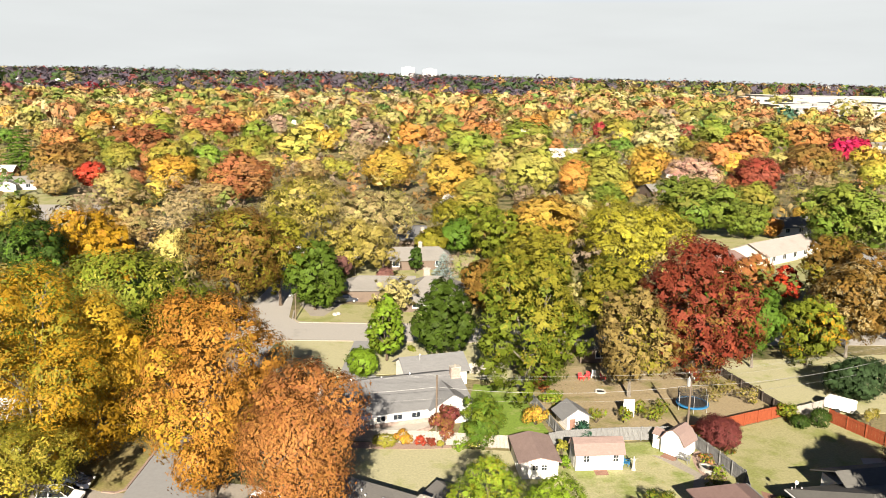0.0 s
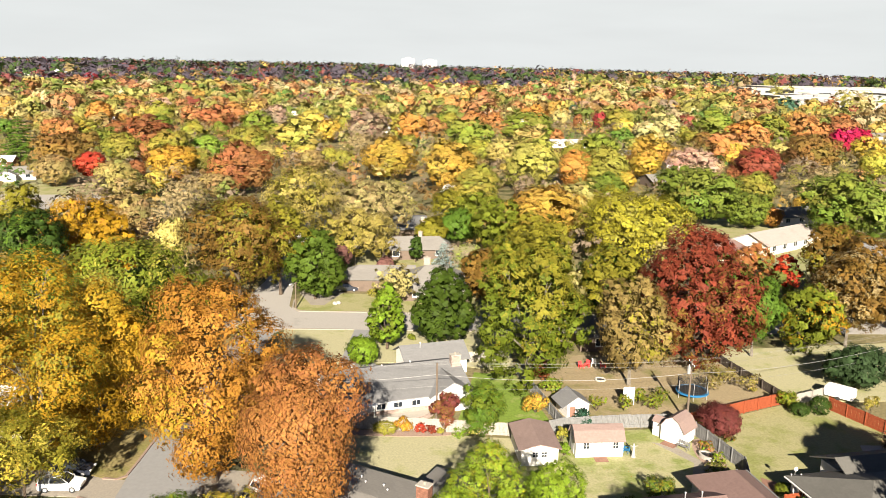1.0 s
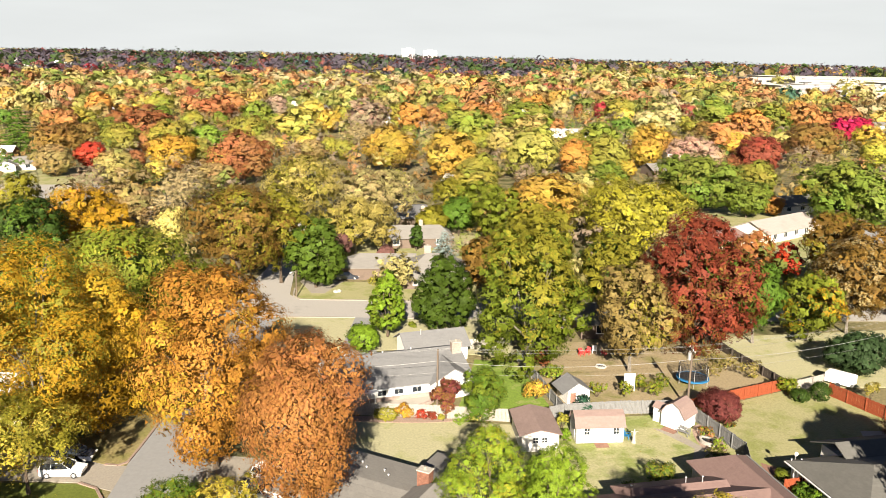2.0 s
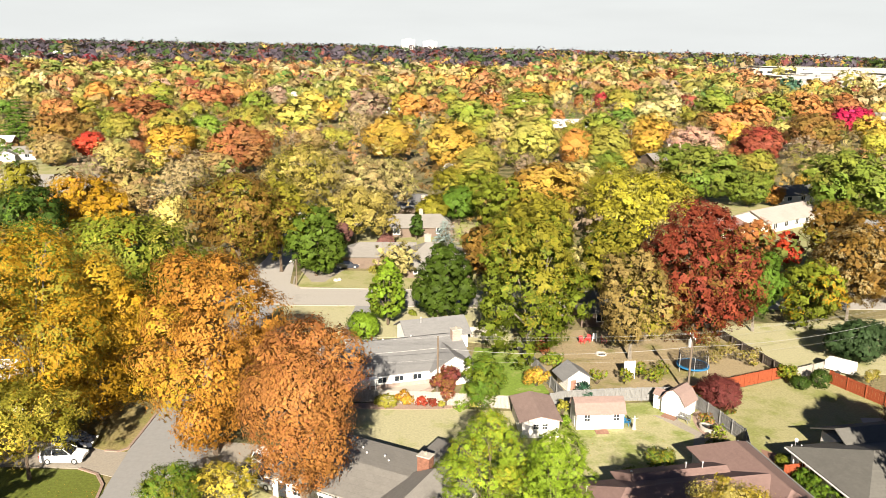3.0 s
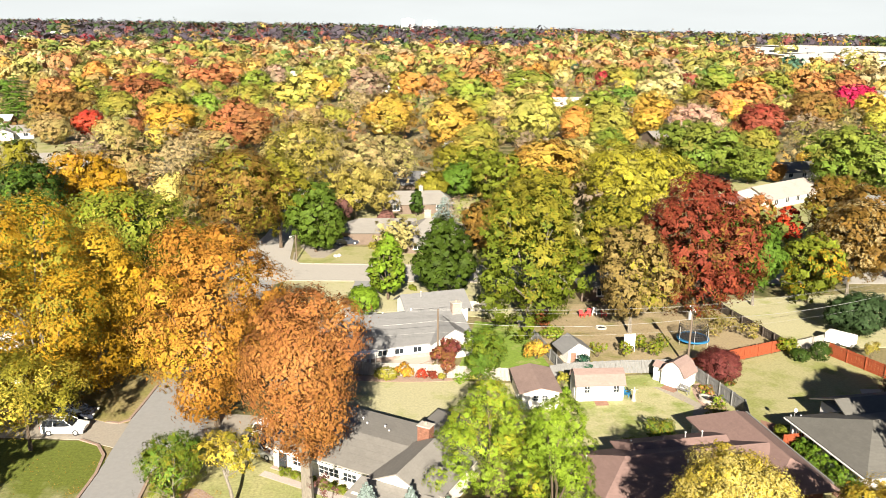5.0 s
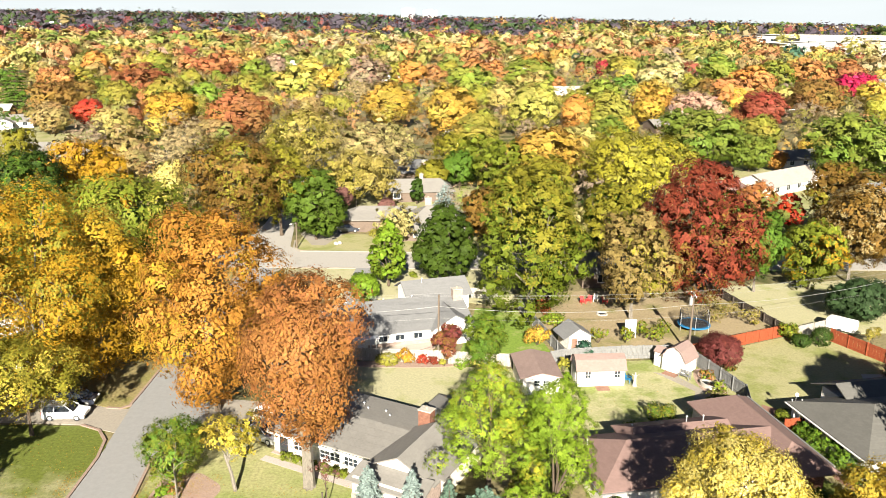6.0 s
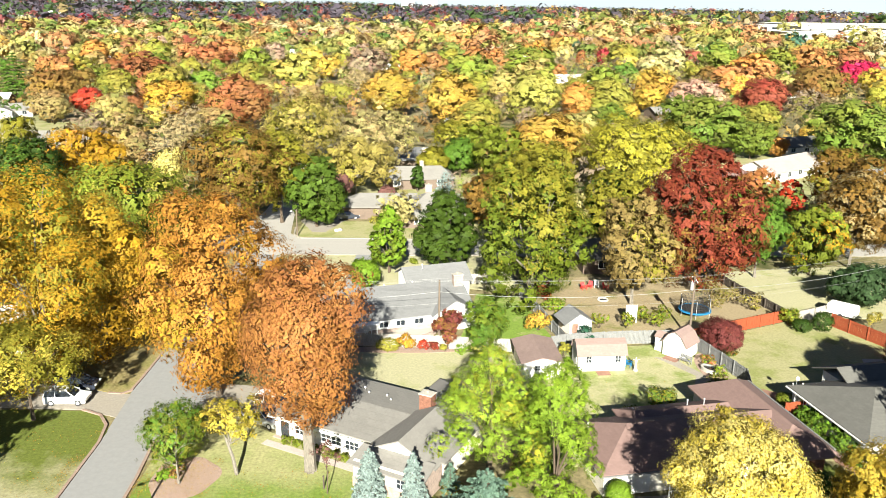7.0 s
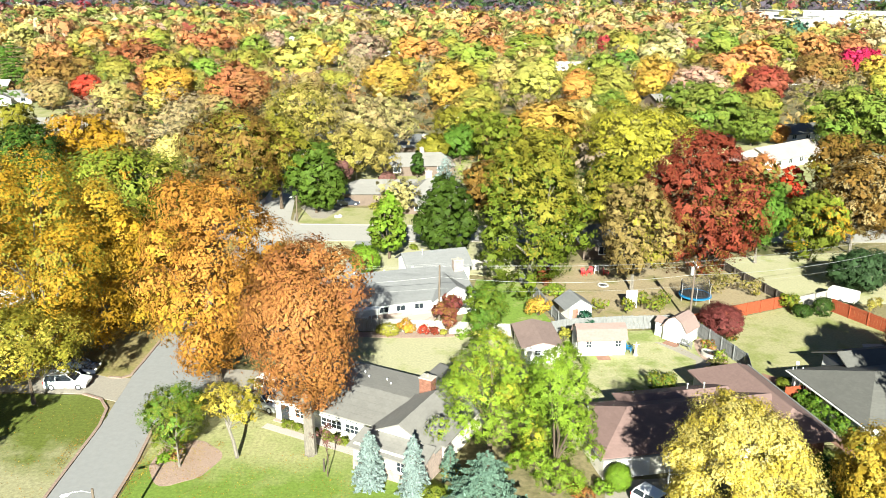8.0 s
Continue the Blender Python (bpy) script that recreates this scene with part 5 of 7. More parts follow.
def garden_chair(x, y, turn, paint, label):
    ob = thing("garden_chair", pose(x, y, 0.04, 0, 0, turn), label, "chair", "red garden chairs")
    part("seat", box(-0.3, 0.3, -0.3, 0.3, 0.36, 0.41, 0.01, m=pose(0, 0, 0, -6)), paint, ob)
    part("backrest", box(-0.3, 0.3, 0.0, 0.04, 0, 0.7, 0.01, m=pose(0, 0.26, 0.36, -18)), paint, ob)
    for sx in (-0.33, 0.27):
        part("armrest", box(sx, sx + 0.08, -0.35, 0.35, 0.58, 0.62), paint, ob)
        for sy in (-0.3, 0.25):
            part("leg", box(sx, sx + 0.06, sy, sy + 0.06, 0, 0.58), paint, ob)


def board_sign(x, y, turn):
    ob = thing("white_board", pose(x, y, 0.03, 0, 0, turn), "blank white square board on two white legs", "board")
    part("panel", box(-0.75, 0.75, -0.03, 0.03, 0.8, 2.5, 0.01), TRIM, ob)
    for s in (-0.7, 0.7):
        part("leg", box(s - 0.05, s + 0.05, -0.05, 0.05, 0, 1.0), TRIM, ob)
        part("brace", rod((s, 0, 1.0), (s, 0.9, 0.0), 0.035, 0.035), TRIM, ob)


def statue(x, y):
    bm = bmesh.new()
    for z0, z1, r0, r1 in ((0.0, 0.16, 0.3, 0.28), (0.16, 0.32, 0.2, 0.18), (0.32, 0.95, 0.2, 0.13), (0.95, 1.3, 0.15, 0.19), (1.3, 1.42, 0.19, 0.07), (1.42, 1.66, 0.10, 0.09)):
        rod((0, 0, z0), (0, 0, z1), r0, r1, 12, bm)
    rod((-0.1, 0, 1.3), (-0.42, -0.1, 1.45), 0.05, 0.04, 8, bm)
    rod((0.1, 0, 1.3), (0.42, -0.1, 1.45), 0.05, 0.04, 8, bm)
    ob = new("garden_statue", mesh_of("garden_statue", bm, STONE))
    ob.matrix_basis = pose(x, y, 0.03)
    tagged(ob, "pale stone garden statue with spread arms", "statue")


shed_white()
shed_blue()
shed_barn()
playhouse()
trampoline()
GREYFENCE = "weathered grey wooden board fence"
fence([(-14.0, 89.2), (-0.4, 88.5), (8.6, 87.7)], PALE_WOOD, "pale weathered board fence behind a lawn", 1.7)
fence([(13.3, 88.4), (15.3, 89.3), (22.3, 90.4), (30.4, 91.0)], GREY_WOOD, GREYFENCE, 1.8)
fence([(11.2, 107.4), (12.6, 101.4), (15.2, 89.5)], GREY_WOOD, "weathered grey fence beside a green lawn", 1.7)
fence([(30.5, 90.8), (33.9, 79.8), (33.1, 76.4)], GREY_WOOD, GREYFENCE, 1.8)
fence([(30.7, 91.2), (46.1, 98.6)], RED_WOOD, "bright red stained board fence", 1.7)
fence([(51.3, 97.0), (54.9, 90.0), (59.5, 80.0)], RED_WOOD, "bright red stained board fence", 1.8)
fence([(47.4, 98.2), (50.2, 99.6), (52.0, 100.5)], PALE_WOOD, "white painted board fence", 1.6)
fence([(41.4, 118.5), (43.2, 110.4), (46.4, 99.0)], DARK_WOOD, "dark brown board fence with square posts", 1.4, post=0.2)
fence([(4.4, 112.2), (9.6, 113.2)], STONE, "white board fence beside a house", 1.6)
fence([(34.95, 72.2), (37.4, 72.8)], RED_WOOD, "short red board gate between two houses", 1.7)
utility_pole(-0.3, 90.0, 8.3, False)
utility_pole(31.2, 92.3, 8.3, True, True)
utility_pole(64.3, 104.8, 8.3, True)
utility_pole(-31.5, 88.0, 8.3, False)
P1, P2, P3, P0 = (-0.3, 90, 8.2), (31.2, 92.3, 8.0), (64.3, 104.8, 8.0), (-31.5, 88, 8.2)
for dy, dz, r, sag in ((-1.0, 0.0, 0.007, 0.35), (0.0, 0.25, 0.007, 0.35), (1.0, 0.0, 0.007, 0.4), (0, -1.4, 0.020, 0.9), (0.1, -2.9, 0.008, 0.6)):
    wire([(q[0], q[1] + (dy if i != 1 and i != 0 else dy * 0.2), q[2] + dz) for i, q in enumerate((P0, P1, P2, P3))], r, "pale overhead cable strung between poles", sag)
street_lamp(-24.1, 47.2, 6.2, 22, 1.55)
street_lamp(-26.3, 137.5, 5.0, 60, 1.2)
car(-38.7, 73.9, 3, WHITE_PAINT, "white crossover car parked on a worn drive", 4.4)
car(-39.0, 77.0, 3, DARK_PAINT, "dark car parked under a tree", 4.4)
car(-17.7, 70.2, -28, SILVER_PAINT, "silver pickup truck parked beside a house", 4.9, pickup=True)
car(-16.9, 73.0, -28, WHITE_PAINT, "white car parked beside a house", 4.5)
car(17.5, 54.0, -50, WHITE_PAINT, "white car parked on a pale drive", 4.3, 1.75, 1.45)
car(-18.6, 150.0, 10, DARK_PAINT, "dark blue car parked in a carport", 4.5)
garden_chair(20.9, 110.2, 20, RED_PLASTIC, "red garden chair on worn ground")
garden_chair(21.9, 110.8, -30, RED_PLASTIC, "red garden chair on worn ground")
garden_chair(24.2, 110.4, 60, RED_PLASTIC, "red garden chair on worn ground")
garden_chair(23.0, 111.4, -10, TRIM, "white garden chair on worn ground")
board_sign(25.0, 97.4, 4)


def box_trailer(x, y, turn):
    """A low white box trailer with softened edges."""
    ob = thing("box_trailer", pose(x, y, 0.03, 0, 0, turn), "low white box trailer behind a red fence", "trailer")
    b = bmesh.new()
    prof = [(-1.0, 0.45), (-1.04, 1.5), (-0.98, 1.68), (-0.82, 1.76), (0.82, 1.76), (0.98, 1.68), (1.04, 1.5), (1.0, 0.45)]
    r = [[b.verts.new((px, yy, pz)) for px, pz in prof] for yy in (-1.8, -1.6, 1.6, 1.8)]
    for row, k in ((r[0], 0.96), (r[3], 0.96)):
        for v in row:
            v.co.x *= k
            v.co.z = 0.45 + (v.co.z - 0.45) * k
    for u, w in zip(r, r[1:]):
        for i in range(8):
            b.faces.new((u[i], u[(i + 1) % 8], w[(i + 1) % 8], w[i]))
    b.faces.new(r[0]), b.faces.new(r[3][::-1])
    bmesh.ops.recalc_face_normals(b, faces=b.faces)
    body = part("body", b, TRIM, ob)
    for sx in (-0.95, 0.95):
        part("wheel", rod((sx - 0.1, 0, 0.32), (sx + 0.1, 0, 0.32), 0.32, 0.32, 14), BLACK, ob)
        if sx < 0:
            part("window", box(sx * 1.1 - 0.02, sx * 1.1 + 0.02, -1.2, -0.3, 1.1, 1.6), GLASS, body)
    part("tow_bar", rod((0, -1.7, 0.45), (0, -2.9, 0.45), 0.05, 0.04), METAL, ob)
    part("jack", rod((0, -2.7, 0.0), (0, -2.7, 0.5), 0.04, 0.04), METAL, ob)


box_trailer(54.5, 100.6, 228)
statue(22.3, 82.9)



def garden_bench(x, y, turn):
    ob = thing("garden_bench", pose(x, y, 0.045, 0, 0, turn), "grey wooden garden bench on a stone path", "bench")
    for i in range(4):
        part("seat_slat", box(-0.75, 0.75, -0.22 + i * 0.12, -0.12 + i * 0.12, 0.42, 0.45), GREY_WOOD, ob)
    for i in range(3):
        part("back_slat", box(-0.75, 0.75, 0.26, 0.29, 0.55 + i * 0.14, 0.65 + i * 0.14), GREY_WOOD, ob)
    for sx in (-0.7, 0.64):
        part("leg", box(sx, sx + 0.06, -0.22, -0.16, 0, 0.42), GREY_WOOD, ob)
        part("leg", box(sx, sx + 0.06, 0.24, 0.30, 0, 0.95), GREY_WOOD, ob)
        part("armrest", box(sx, sx + 0.06, -0.22, 0.28, 0.62, 0.66), GREY_WOOD, ob)


def pond_tub(x, y, turn):
    """An oval garden pond with a pale raised rim."""
    ob = thing("garden_pond", pose(x, y, 0.05, 0, 0, turn), "small oval garden pond with a pale stone rim", "pond")
    bm = bmesh.new()
    outer, inner = curve_pts(0, 0, 1.15, 0.75, n=18), curve_pts(0, 0, 0.9, 0.52, n=18)
    lo, hi, hi2, lo2 = [[bm.verts.new((px, py, z)) for px, py in ring] for ring, z in ((outer, 0), (outer, 0.42), (inner, 0.42), (inner, 0.05))]
    for u, w in ((lo, hi), (hi, hi2), (hi2, lo2)):
        for i in range(18):
            bm.faces.new((u[i], u[(i + 1) % 18], w[(i + 1) % 18], w[i]))
    part("rim", bm, STONE, ob)
    part("water_surface", prism(curve_pts(0, 0, 0.93, 0.55, n=18), 0.2, 0.3), GLASS, ob, "dark still water")


def fire_ring(x, y):
    ob = thing("fire_ring", pose(x, y, 0.045), "ring of pale stones round a fire pit", "fire pit")
    for i in range(14):
        a = 2 * math.pi * i / 14
        part("stone", box(-0.16, 0.16, -0.1, 0.1, 0, 0.2 + 0.03 * (i % 3), 0.04), STONE, ob, "", pose(0.7 * math.cos(a), 0.7 * math.sin(a), 0, 0, 0, math.degrees(a) + 90))
    part("ash_bed", prism(curve_pts(0, 0, 0.6, 0.6, n=14), 0, 0.05), BLACK, ob)


def marker_post(x, y, h, label, paint=None):
    ob = thing("garden_post", pose(x, y, 0.03), label, "post")
    part("post", box(-0.06, 0.06, -0.06, 0.06, 0, h, 0.01), paint or TRIM, ob)
    part("cap", box(-0.09, 0.09, -0.09, 0.09, h, h + 0.06, 0.02), paint or TRIM, ob)


garden_bench(28.6, 85.0, -50)
pond_tub(30.8, 83.0, -60)
fire_ring(22.9, 105.8)
marker_post(7.9, 113.6, 0.9, "short white post on a green lawn")
marker_post(-9.9, 58.9, 1.2, "short dark stake beside a sapling", DARK_WOOD)
garden_chair(21.75, 83.9, 60, BLUE_PAD, "bright blue garden chair beside a white shed")
for i in range(5):
    sl = thing("stepping_stone", pose(49.6 - i * 0.35, 83.8 - i * 0.9, 0.03, 0, 0, 12 * i), "flat pale stepping stone set in dry grass", "stone", "stepping stones")
    part("slab", prism(curve_pts(0, 0, 0.28, 0.2, n=8), 0, 0.05), STONE, sl)
for x, y in ((-19.6, 140.6), (-19.0, 141.0)):
    bo = thing("boulder", pose(x, y, 0.0), "white boulder on a tan front lawn", "stone", "white boulders")
    bm = bmesh.new()
    bmesh.ops.create_icosphere(bm, subdivisions=2, radius=0.45)
    for v in bm.verts:
        v.co *= 1 + noise.noise(v.co * 2.3 + Vector((x, y, 0))) * 0.35
        v.co.z = v.co.z * 0.75 + 0.25
    part("rock", bm, STONE, bo)

# ---- garden plants ----
shrub(-6.4, 88.3, 1.3, 1.4, "lime", 900, 0.16, label="clipped yellow green hedge ball by a fence", clipped=True)
shrub(-4.3, 88.3, 2.4, 1.2, "orange", 700, 0.2, "amber", "orange shrub by a fence")
shrub(-2.2, 88.2, 1.3, 1.0, "scarlet", 450, 0.18, "red", "bright red shrub by a fence")
shrub(-1.0, 88.0, 1.2, 0.8, "red", 350, 0.18, label="dark red shrub by a fence")
shrub(0.5, 87.6, 1.0, 0.5, "lime", 250, 0.16, label="small yellow green shrub by a fence")
shrub(2.6, 87.4, 0.9, 1.1, "leaf", 400, 0.16, label="low green shrub by a fence")
shrub(4.2, 87.4, 1.2, 0.7, "lemon", 300, 0.16, "leaf", "yellow flowering shrub by a fence")
shrub(12.4, 94.5, 2.6, 1.6, "yellow", 900, 0.2, "orange", "yellow and orange shrub beside a fence")
shrub(14.4, 106.0, 3.0, 1.9, "redbrown", 800, 0.22, "red", "russet shrub beside a fence")
shrub(15.6, 101.8, 1.8, 1.7, "leaf", 600, 0.22, "lime", "green shrub beside a fence")
shrub(17.9, 91.0, 2.2, 1.6, "teal", 700, 0.2, label="dark green rounded evergreen between sheds")
shrub(14.4, 83.0, 1.5, 0.8, "leaf", 400, 0.17, label="round green shrub beside a shed")
shrub(14.6, 86.5, 2.0, 0.9, "lime", 400, 0.18, label="yellow green shrub between sheds")
for i, (x, y) in enumerate(((26.4, 97.8), (27.8, 96.2), (29.4, 98.4), (24.0, 95.6), (20.4, 95.4))):
    shrub(x, y, 2.4 - 0.2 * (i % 3), 1.3, "olive", 260, 0.2, "leaf", "thin olive shrub on worn ground", group="thin garden shrubs")
for i, (x, y) in enumerate(((38.6, 108.5), (40.6, 105.5), (42.8, 102.6), (37.6, 103.2))):
    shrub(x, y, 2.6 - 0.3 * (i % 2), 1.7, "tan", 420, 0.2, "olive", "straw-coloured straggling shrub by a fence", group="straggling shrubs")
shrub(45.9, 97.0, 2.4, 1.7, "olive", 700, 0.2, "leaf", "olive green grassy shrub at a fence corner")
shrub(46.7, 95.3, 1.5, 1.15, "dark", 700, 0.18, label="rounded dark green shrub on a lawn", clipped=True)
shrub(49.4, 95.5, 2.4, 1.25, "dark", 900, 0.18, label="rounded dark green shrub on a lawn", clipped=True)
shrub(55.9, 95.4, 3.4, 1.3, "straw", 500, 0.2, "olive", "small golden green tree-shrub")
shrub(53.9, 86.2, 1.8, 2.0, "tan", 500, 0.2, "purple", "brown dry shrub beside a slab")
shrub(32.6, 88.2, 0.9, 0.7, "green", 250, 0.16, label="low green shrub under a maple")
shrub(34.6, 87.4, 0.9, 0.9, "brown", 250, 0.16, "green", "low brown shrub under a maple")
shrub(32.0, 89.8, 1.6, 1.0, "leaf", 350, 0.2, label="bright green leafy plant by a fence")
shrub(30.9, 84.6, 1.3, 1.1, "rust", 350, 0.17, "leaf", "russet shrub by a fence")
shrub(31.8, 81.8, 1.2, 1.0, "leaf", 300, 0.17, "lime", "green shrub by a fence")
shrub(31.0, 79.3, 1.0, 1.8, "moss", 500, 0.17, "tan", "low olive hedge behind a brown roof")
shrub(22.5, 74.4, 2.2, 1.9, "green", 800, 0.2, "olive", "loose dark green shrub behind a house")
shrub(19.8, 72.6, 1.0, 0.9, "moss", 260, 0.17, label="low green shrub behind a house")
for i, (x, y, q) in enumerate(((37.0, 71.0, 1.3), (37.3, 69.0, 1.7), (37.7, 67.2, 1.9), (38.1, 65.2, 1.7), (38.3, 63.2, 1.5))):
    shrub(x - 0.3, y, 1.9 + 0.2 * (i % 2), q, "green", 700, 0.18, "leaf", "dark green foundation shrub beside a wall", group="foundation shrubs")
shrub(36.4, 75.2, 1.1, 1.0, "moss", 400, 0.16, label="rounded olive shrub by a house corner", clipped=True)
shrub(14.9, 56.9, 2.2, 1.0, "leaf", 2600, 0.12, label="clipped bright green topiary shrub", clipped=True)
shrub(13.5, 56.4, 1.0, 1.0, "leaf", 450, 0.15, label="low green hedge before a garage")
for x, y in ((-3.6, 58.4), (-2.8, 57.9), (-4.6, 58.9)):
    shrub(x, y, 0.9, 0.75, "leaf", 300, 0.13, "lime", "low green foundation shrub before a white wall", group="front shrubs")
for x, y in ((-1.6, 55.6), (-0.3, 55.2)):
    shrub(x, y, 1.2, 0.8, "moss", 450, 0.13, label="clipped olive green shrub on the lawn", clipped=True)
shrub(1.0, 58.0, 1.4, 1.0, "moss", 450, 0.15, "brown", "olive brown shrub at a house corner")
for i in range(7):
    shrub(-14.4 + i * 0.95, 66.2 - i * 0.484, 0.75, 0.6, "moss", 420, 0.13, "moss", "low green hedge shrub along a white wall", group="hedge shrubs")
shrub(-4.8, 121.8, 1.0, 0.9, "moss", 250, 0.2, label="low round shrub on a lawn")
shrub(-13.0, 149.0 - 2, 1.2, 2.2, "lime", 400, 0.25, label="low yellow green hedge before a house")
shrub(-23.2, 60.9, 1.3, 1.2, "leaf", 300, 0.16, "rust", "low green and russet shrub in mulch")
shrub(-24.0, 60.0, 0.9, 0.8, "leaf", 260, 0.16, label="low green shrub in mulch")
shrub(11.4, 55.0, 1.6, 1.2, "rust", 500, 0.17, "brown", "russet shrub under a pine")
shrub(7.0, 61.5, 1.8, 1.4, "brown", 500, 0.18, "tan", "brown dry shrub under pines")

for x, y, s in ((30.8, 59.5, 1.0), (32.6, 58.6, 1.3), (33.4, 56.4, 1.5), (34.4, 54.4, 1.4), (36.6, 58.2, 1.2), (31.6, 54.0, 1.2)):
    shrub(x, y, 1.5 * s, 1.2 * s, "green", 900, 0.17, "dark", "dark green shrub in the shade between two houses", group="shade shrubs")
plain_house(22, 117.5, 17, 8.5, 4, ROOF_DARK, BROWN_WALL, 3.5, label="brown house with dark grey roof half hidden by trees")
plain_house(-13.5, 176, 16, 8, 8, ROOF_TAN, BROWN_WALL, 3.0, label="tan-roofed cream house behind the trees", chim=(9, 4))
plain_house(-13, 199, 9, 20, 4, ROOF_GREY, BROWN_WALL, 0, label="grey-roofed house behind the trees", rise=1.6, chim=(8, 2), windows=0)
plain_house(78.8, 186.8, 25, 10, 37, ROOF_CREAM, CREAM_WALL, 0, label="long low house with pale white roof", rise=2.2, windows=5)
plain_house(64, 178, 9, 9, 12, ROOF_BROWN, CREAM_WALL, 3, label="brown-roofed house beside a pale house", chim=(1, 7))
plain_house(98, 226, 16, 9, 20, ROOF_DARK, CREAM_WALL, 0, label="dark-roofed house behind a pale house")
plain_house(100, 178, 16, 9, 15, ROOF_GREY, CREAM_WALL, 0, label="grey-roofed house behind trees")
plain_house(-165, 288, 14, 9, 25, ROOF_TAN, WHITE_WALL, 0, label="white house with tan gable roof on a pale street", wing=(1.5, 4, 6))
plain_house(-195, 325, 16, 9, 10, ROOF_WHITE, BRICK, 0, label="brick house with pale roof on a pale street")
plain_house(-1, 258, 8, 30, -8, ROOF_WHITE, CREAM_WALL, 0, label="narrow house with pale white roof among trees", rise=1.2)
plain_house(80, 300, 18, 10, 15, ROOF_TAN, BROWN_WALL, 0, label="brown house with tan roof among trees")
plain_house(62, 455, 22, 12, 5, ROOF_WHITE, WHITE_WALL, 0, label="pale roofed house among far trees")
plain_house(296, 552, 20, 12, 10, ROOF_TAN, CREAM_WALL, 0, label="tan-roofed house among far trees")
plain_house(-255, 790, 46, 22, 10, ROOF_WHITE, WHITE_WALL, 0, 4.5, 2.5, label="long building with bright white roof among trees", windows=6)
plain_house(-140, 725, 30, 18, 12, ROOF_TAN, CREAM_WALL, 0, 4.5, 2.5, label="large tan-roofed building among trees", windows=5)



def tower_block(x, y, w, d, h, rows, cols, label):
    """A white tower of flats: floors of window strips, a plant room on the roof."""
    z = terrain(x, y)
    ob = thing("tower_block", pose(x, y, z), label, "building", "towers on the horizon")
    part("wall", box(-w / 2, w / 2, 0, d, 0, h), TRIM, ob)
    part("plant_room", box(-w * 0.2, w * 0.2, d * 0.3, d * 0.7, h, h + 4), TRIM, ob)
    for r in range(rows):
        for c in range(cols):
            cx, cz = -w / 2 + w * (c + 0.5) / cols, h * (r + 0.5) / rows
            part("window", box(cx - w / cols * 0.3, cx + w / cols * 0.3, -0.2, 0.0, cz - h / rows * 0.25, cz + h / rows * 0.25), GUTTER, ob)


def flat_building(x, y, w, d, h, turn, wall, roof, label, bays=8, name="flat_building"):
    """A large flat-roofed building with a parapet and window bays."""
    ob = thing(name, pose(x, y, terrain(x, y), 0, 0, turn), label, "building", "flat-roofed buildings")
    part("wall", box(0, w, 0, d, -6, h), wall, ob)
    part("roof", box(0.6, w - 0.6, 0.6, d - 0.6, h, h + 0.3), roof, ob)
    p = bmesh.new()
    for x0, x1, y0, y1 in ((0, w, 0, 0.5), (0, w, d - 0.5, d), (0, 0.5, 0.5, d - 0.5), (w - 0.5, w, 0.5, d - 0.5)):
        box(x0, x1, y0, y1, h, h + 1.0, bm=p)
    part("parapet", p, wall, ob)
    for i in range(bays):
        cx = w * (i + 0.5) / bays
        part("window", box(cx - w / bays * 0.3, cx + w / bays * 0.3, -0.15, 0.0, h * 0.35, h * 0.7), GLASS, ob)
    for i in range(max(2, bays // 3)):
        part("roof_unit", box(w * (i + 0.4) / (bays // 3 + 1), w * (i + 0.4) / (bays // 3 + 1) + 5, d * 0.4, d * 0.4 + 4, h + 0.3, h + 2.6), GUTTER, ob)


tower_block(-147, 3200, 50, 30, 54, 14, 6, "white high-rise tower on the horizon")
tower_block(-62, 3240, 54, 30, 50, 13, 6, "white high-rise tower on the horizon")
flat_building(-455, 2420, 72, 30, 9, 0, TEAL_METAL, TEAL_METAL, "long low building with bright teal roof", 6)
flat_building(700, 1700, 380, 220, 11, -4, STONE, ROOF_WHITE, "vast shopping hall with white flat roof", 12)
flat_building(545, 1220, 170, 130, 11, -3, STONE, ROOF_WHITE, "shopping hall with pale walls and white flat roof", 9)
flat_building(735, 1300, 260, 150, 12, -6, STONE, ROOF_WHITE, "shopping hall with pale walls and white flat roof", 9)
flat_building(640, 1480, 330, 140, 12, -4, STONE, ROOF_WHITE, "shopping hall with white flat roof", 9)
flat_building(600, 1580, 110, 100, 11, -4, STONE, ROOF_WHITE, "shopping hall with white flat roof", 5)
flat_building(432, 985, 190, 120, 11, -5, STONE, ROOF_WHITE, "near shopping hall with pale walls and white flat roof", 8)
flat_building(470, 1130, 120, 70, 12, -5, STONE, ROOF_WHITE, "shopping hall with pale walls and white flat roof", 7)
flat_building(1400, 3000, 90, 40, 22, 0, STONE, ROOF_WHITE, "pale office building far off", 8)
flat_building(1560, 3050, 70, 40, 16, 0, STONE, ROOF_WHITE, "pale office building far off", 6)
flat_building(180, 1900, 60, 30, 7, 0, TRIM, ROOF_WHITE, "low white building among far trees", 6)
flat_building(-930, 1750, 120, 40, 8, 6, TRIM, ROOF_WHITE, "low white building among far trees", 6)
flat_building(-1010, 1900, 110, 30, 8, 6, TRIM, ROOF_WHITE, "low white building among far trees", 6)

plain_house(-62, 84.6, 13.4, 9, 2, ROOF_WHITE, WHITE_WALL, 0, label="white house with pale roof under the sycamores")

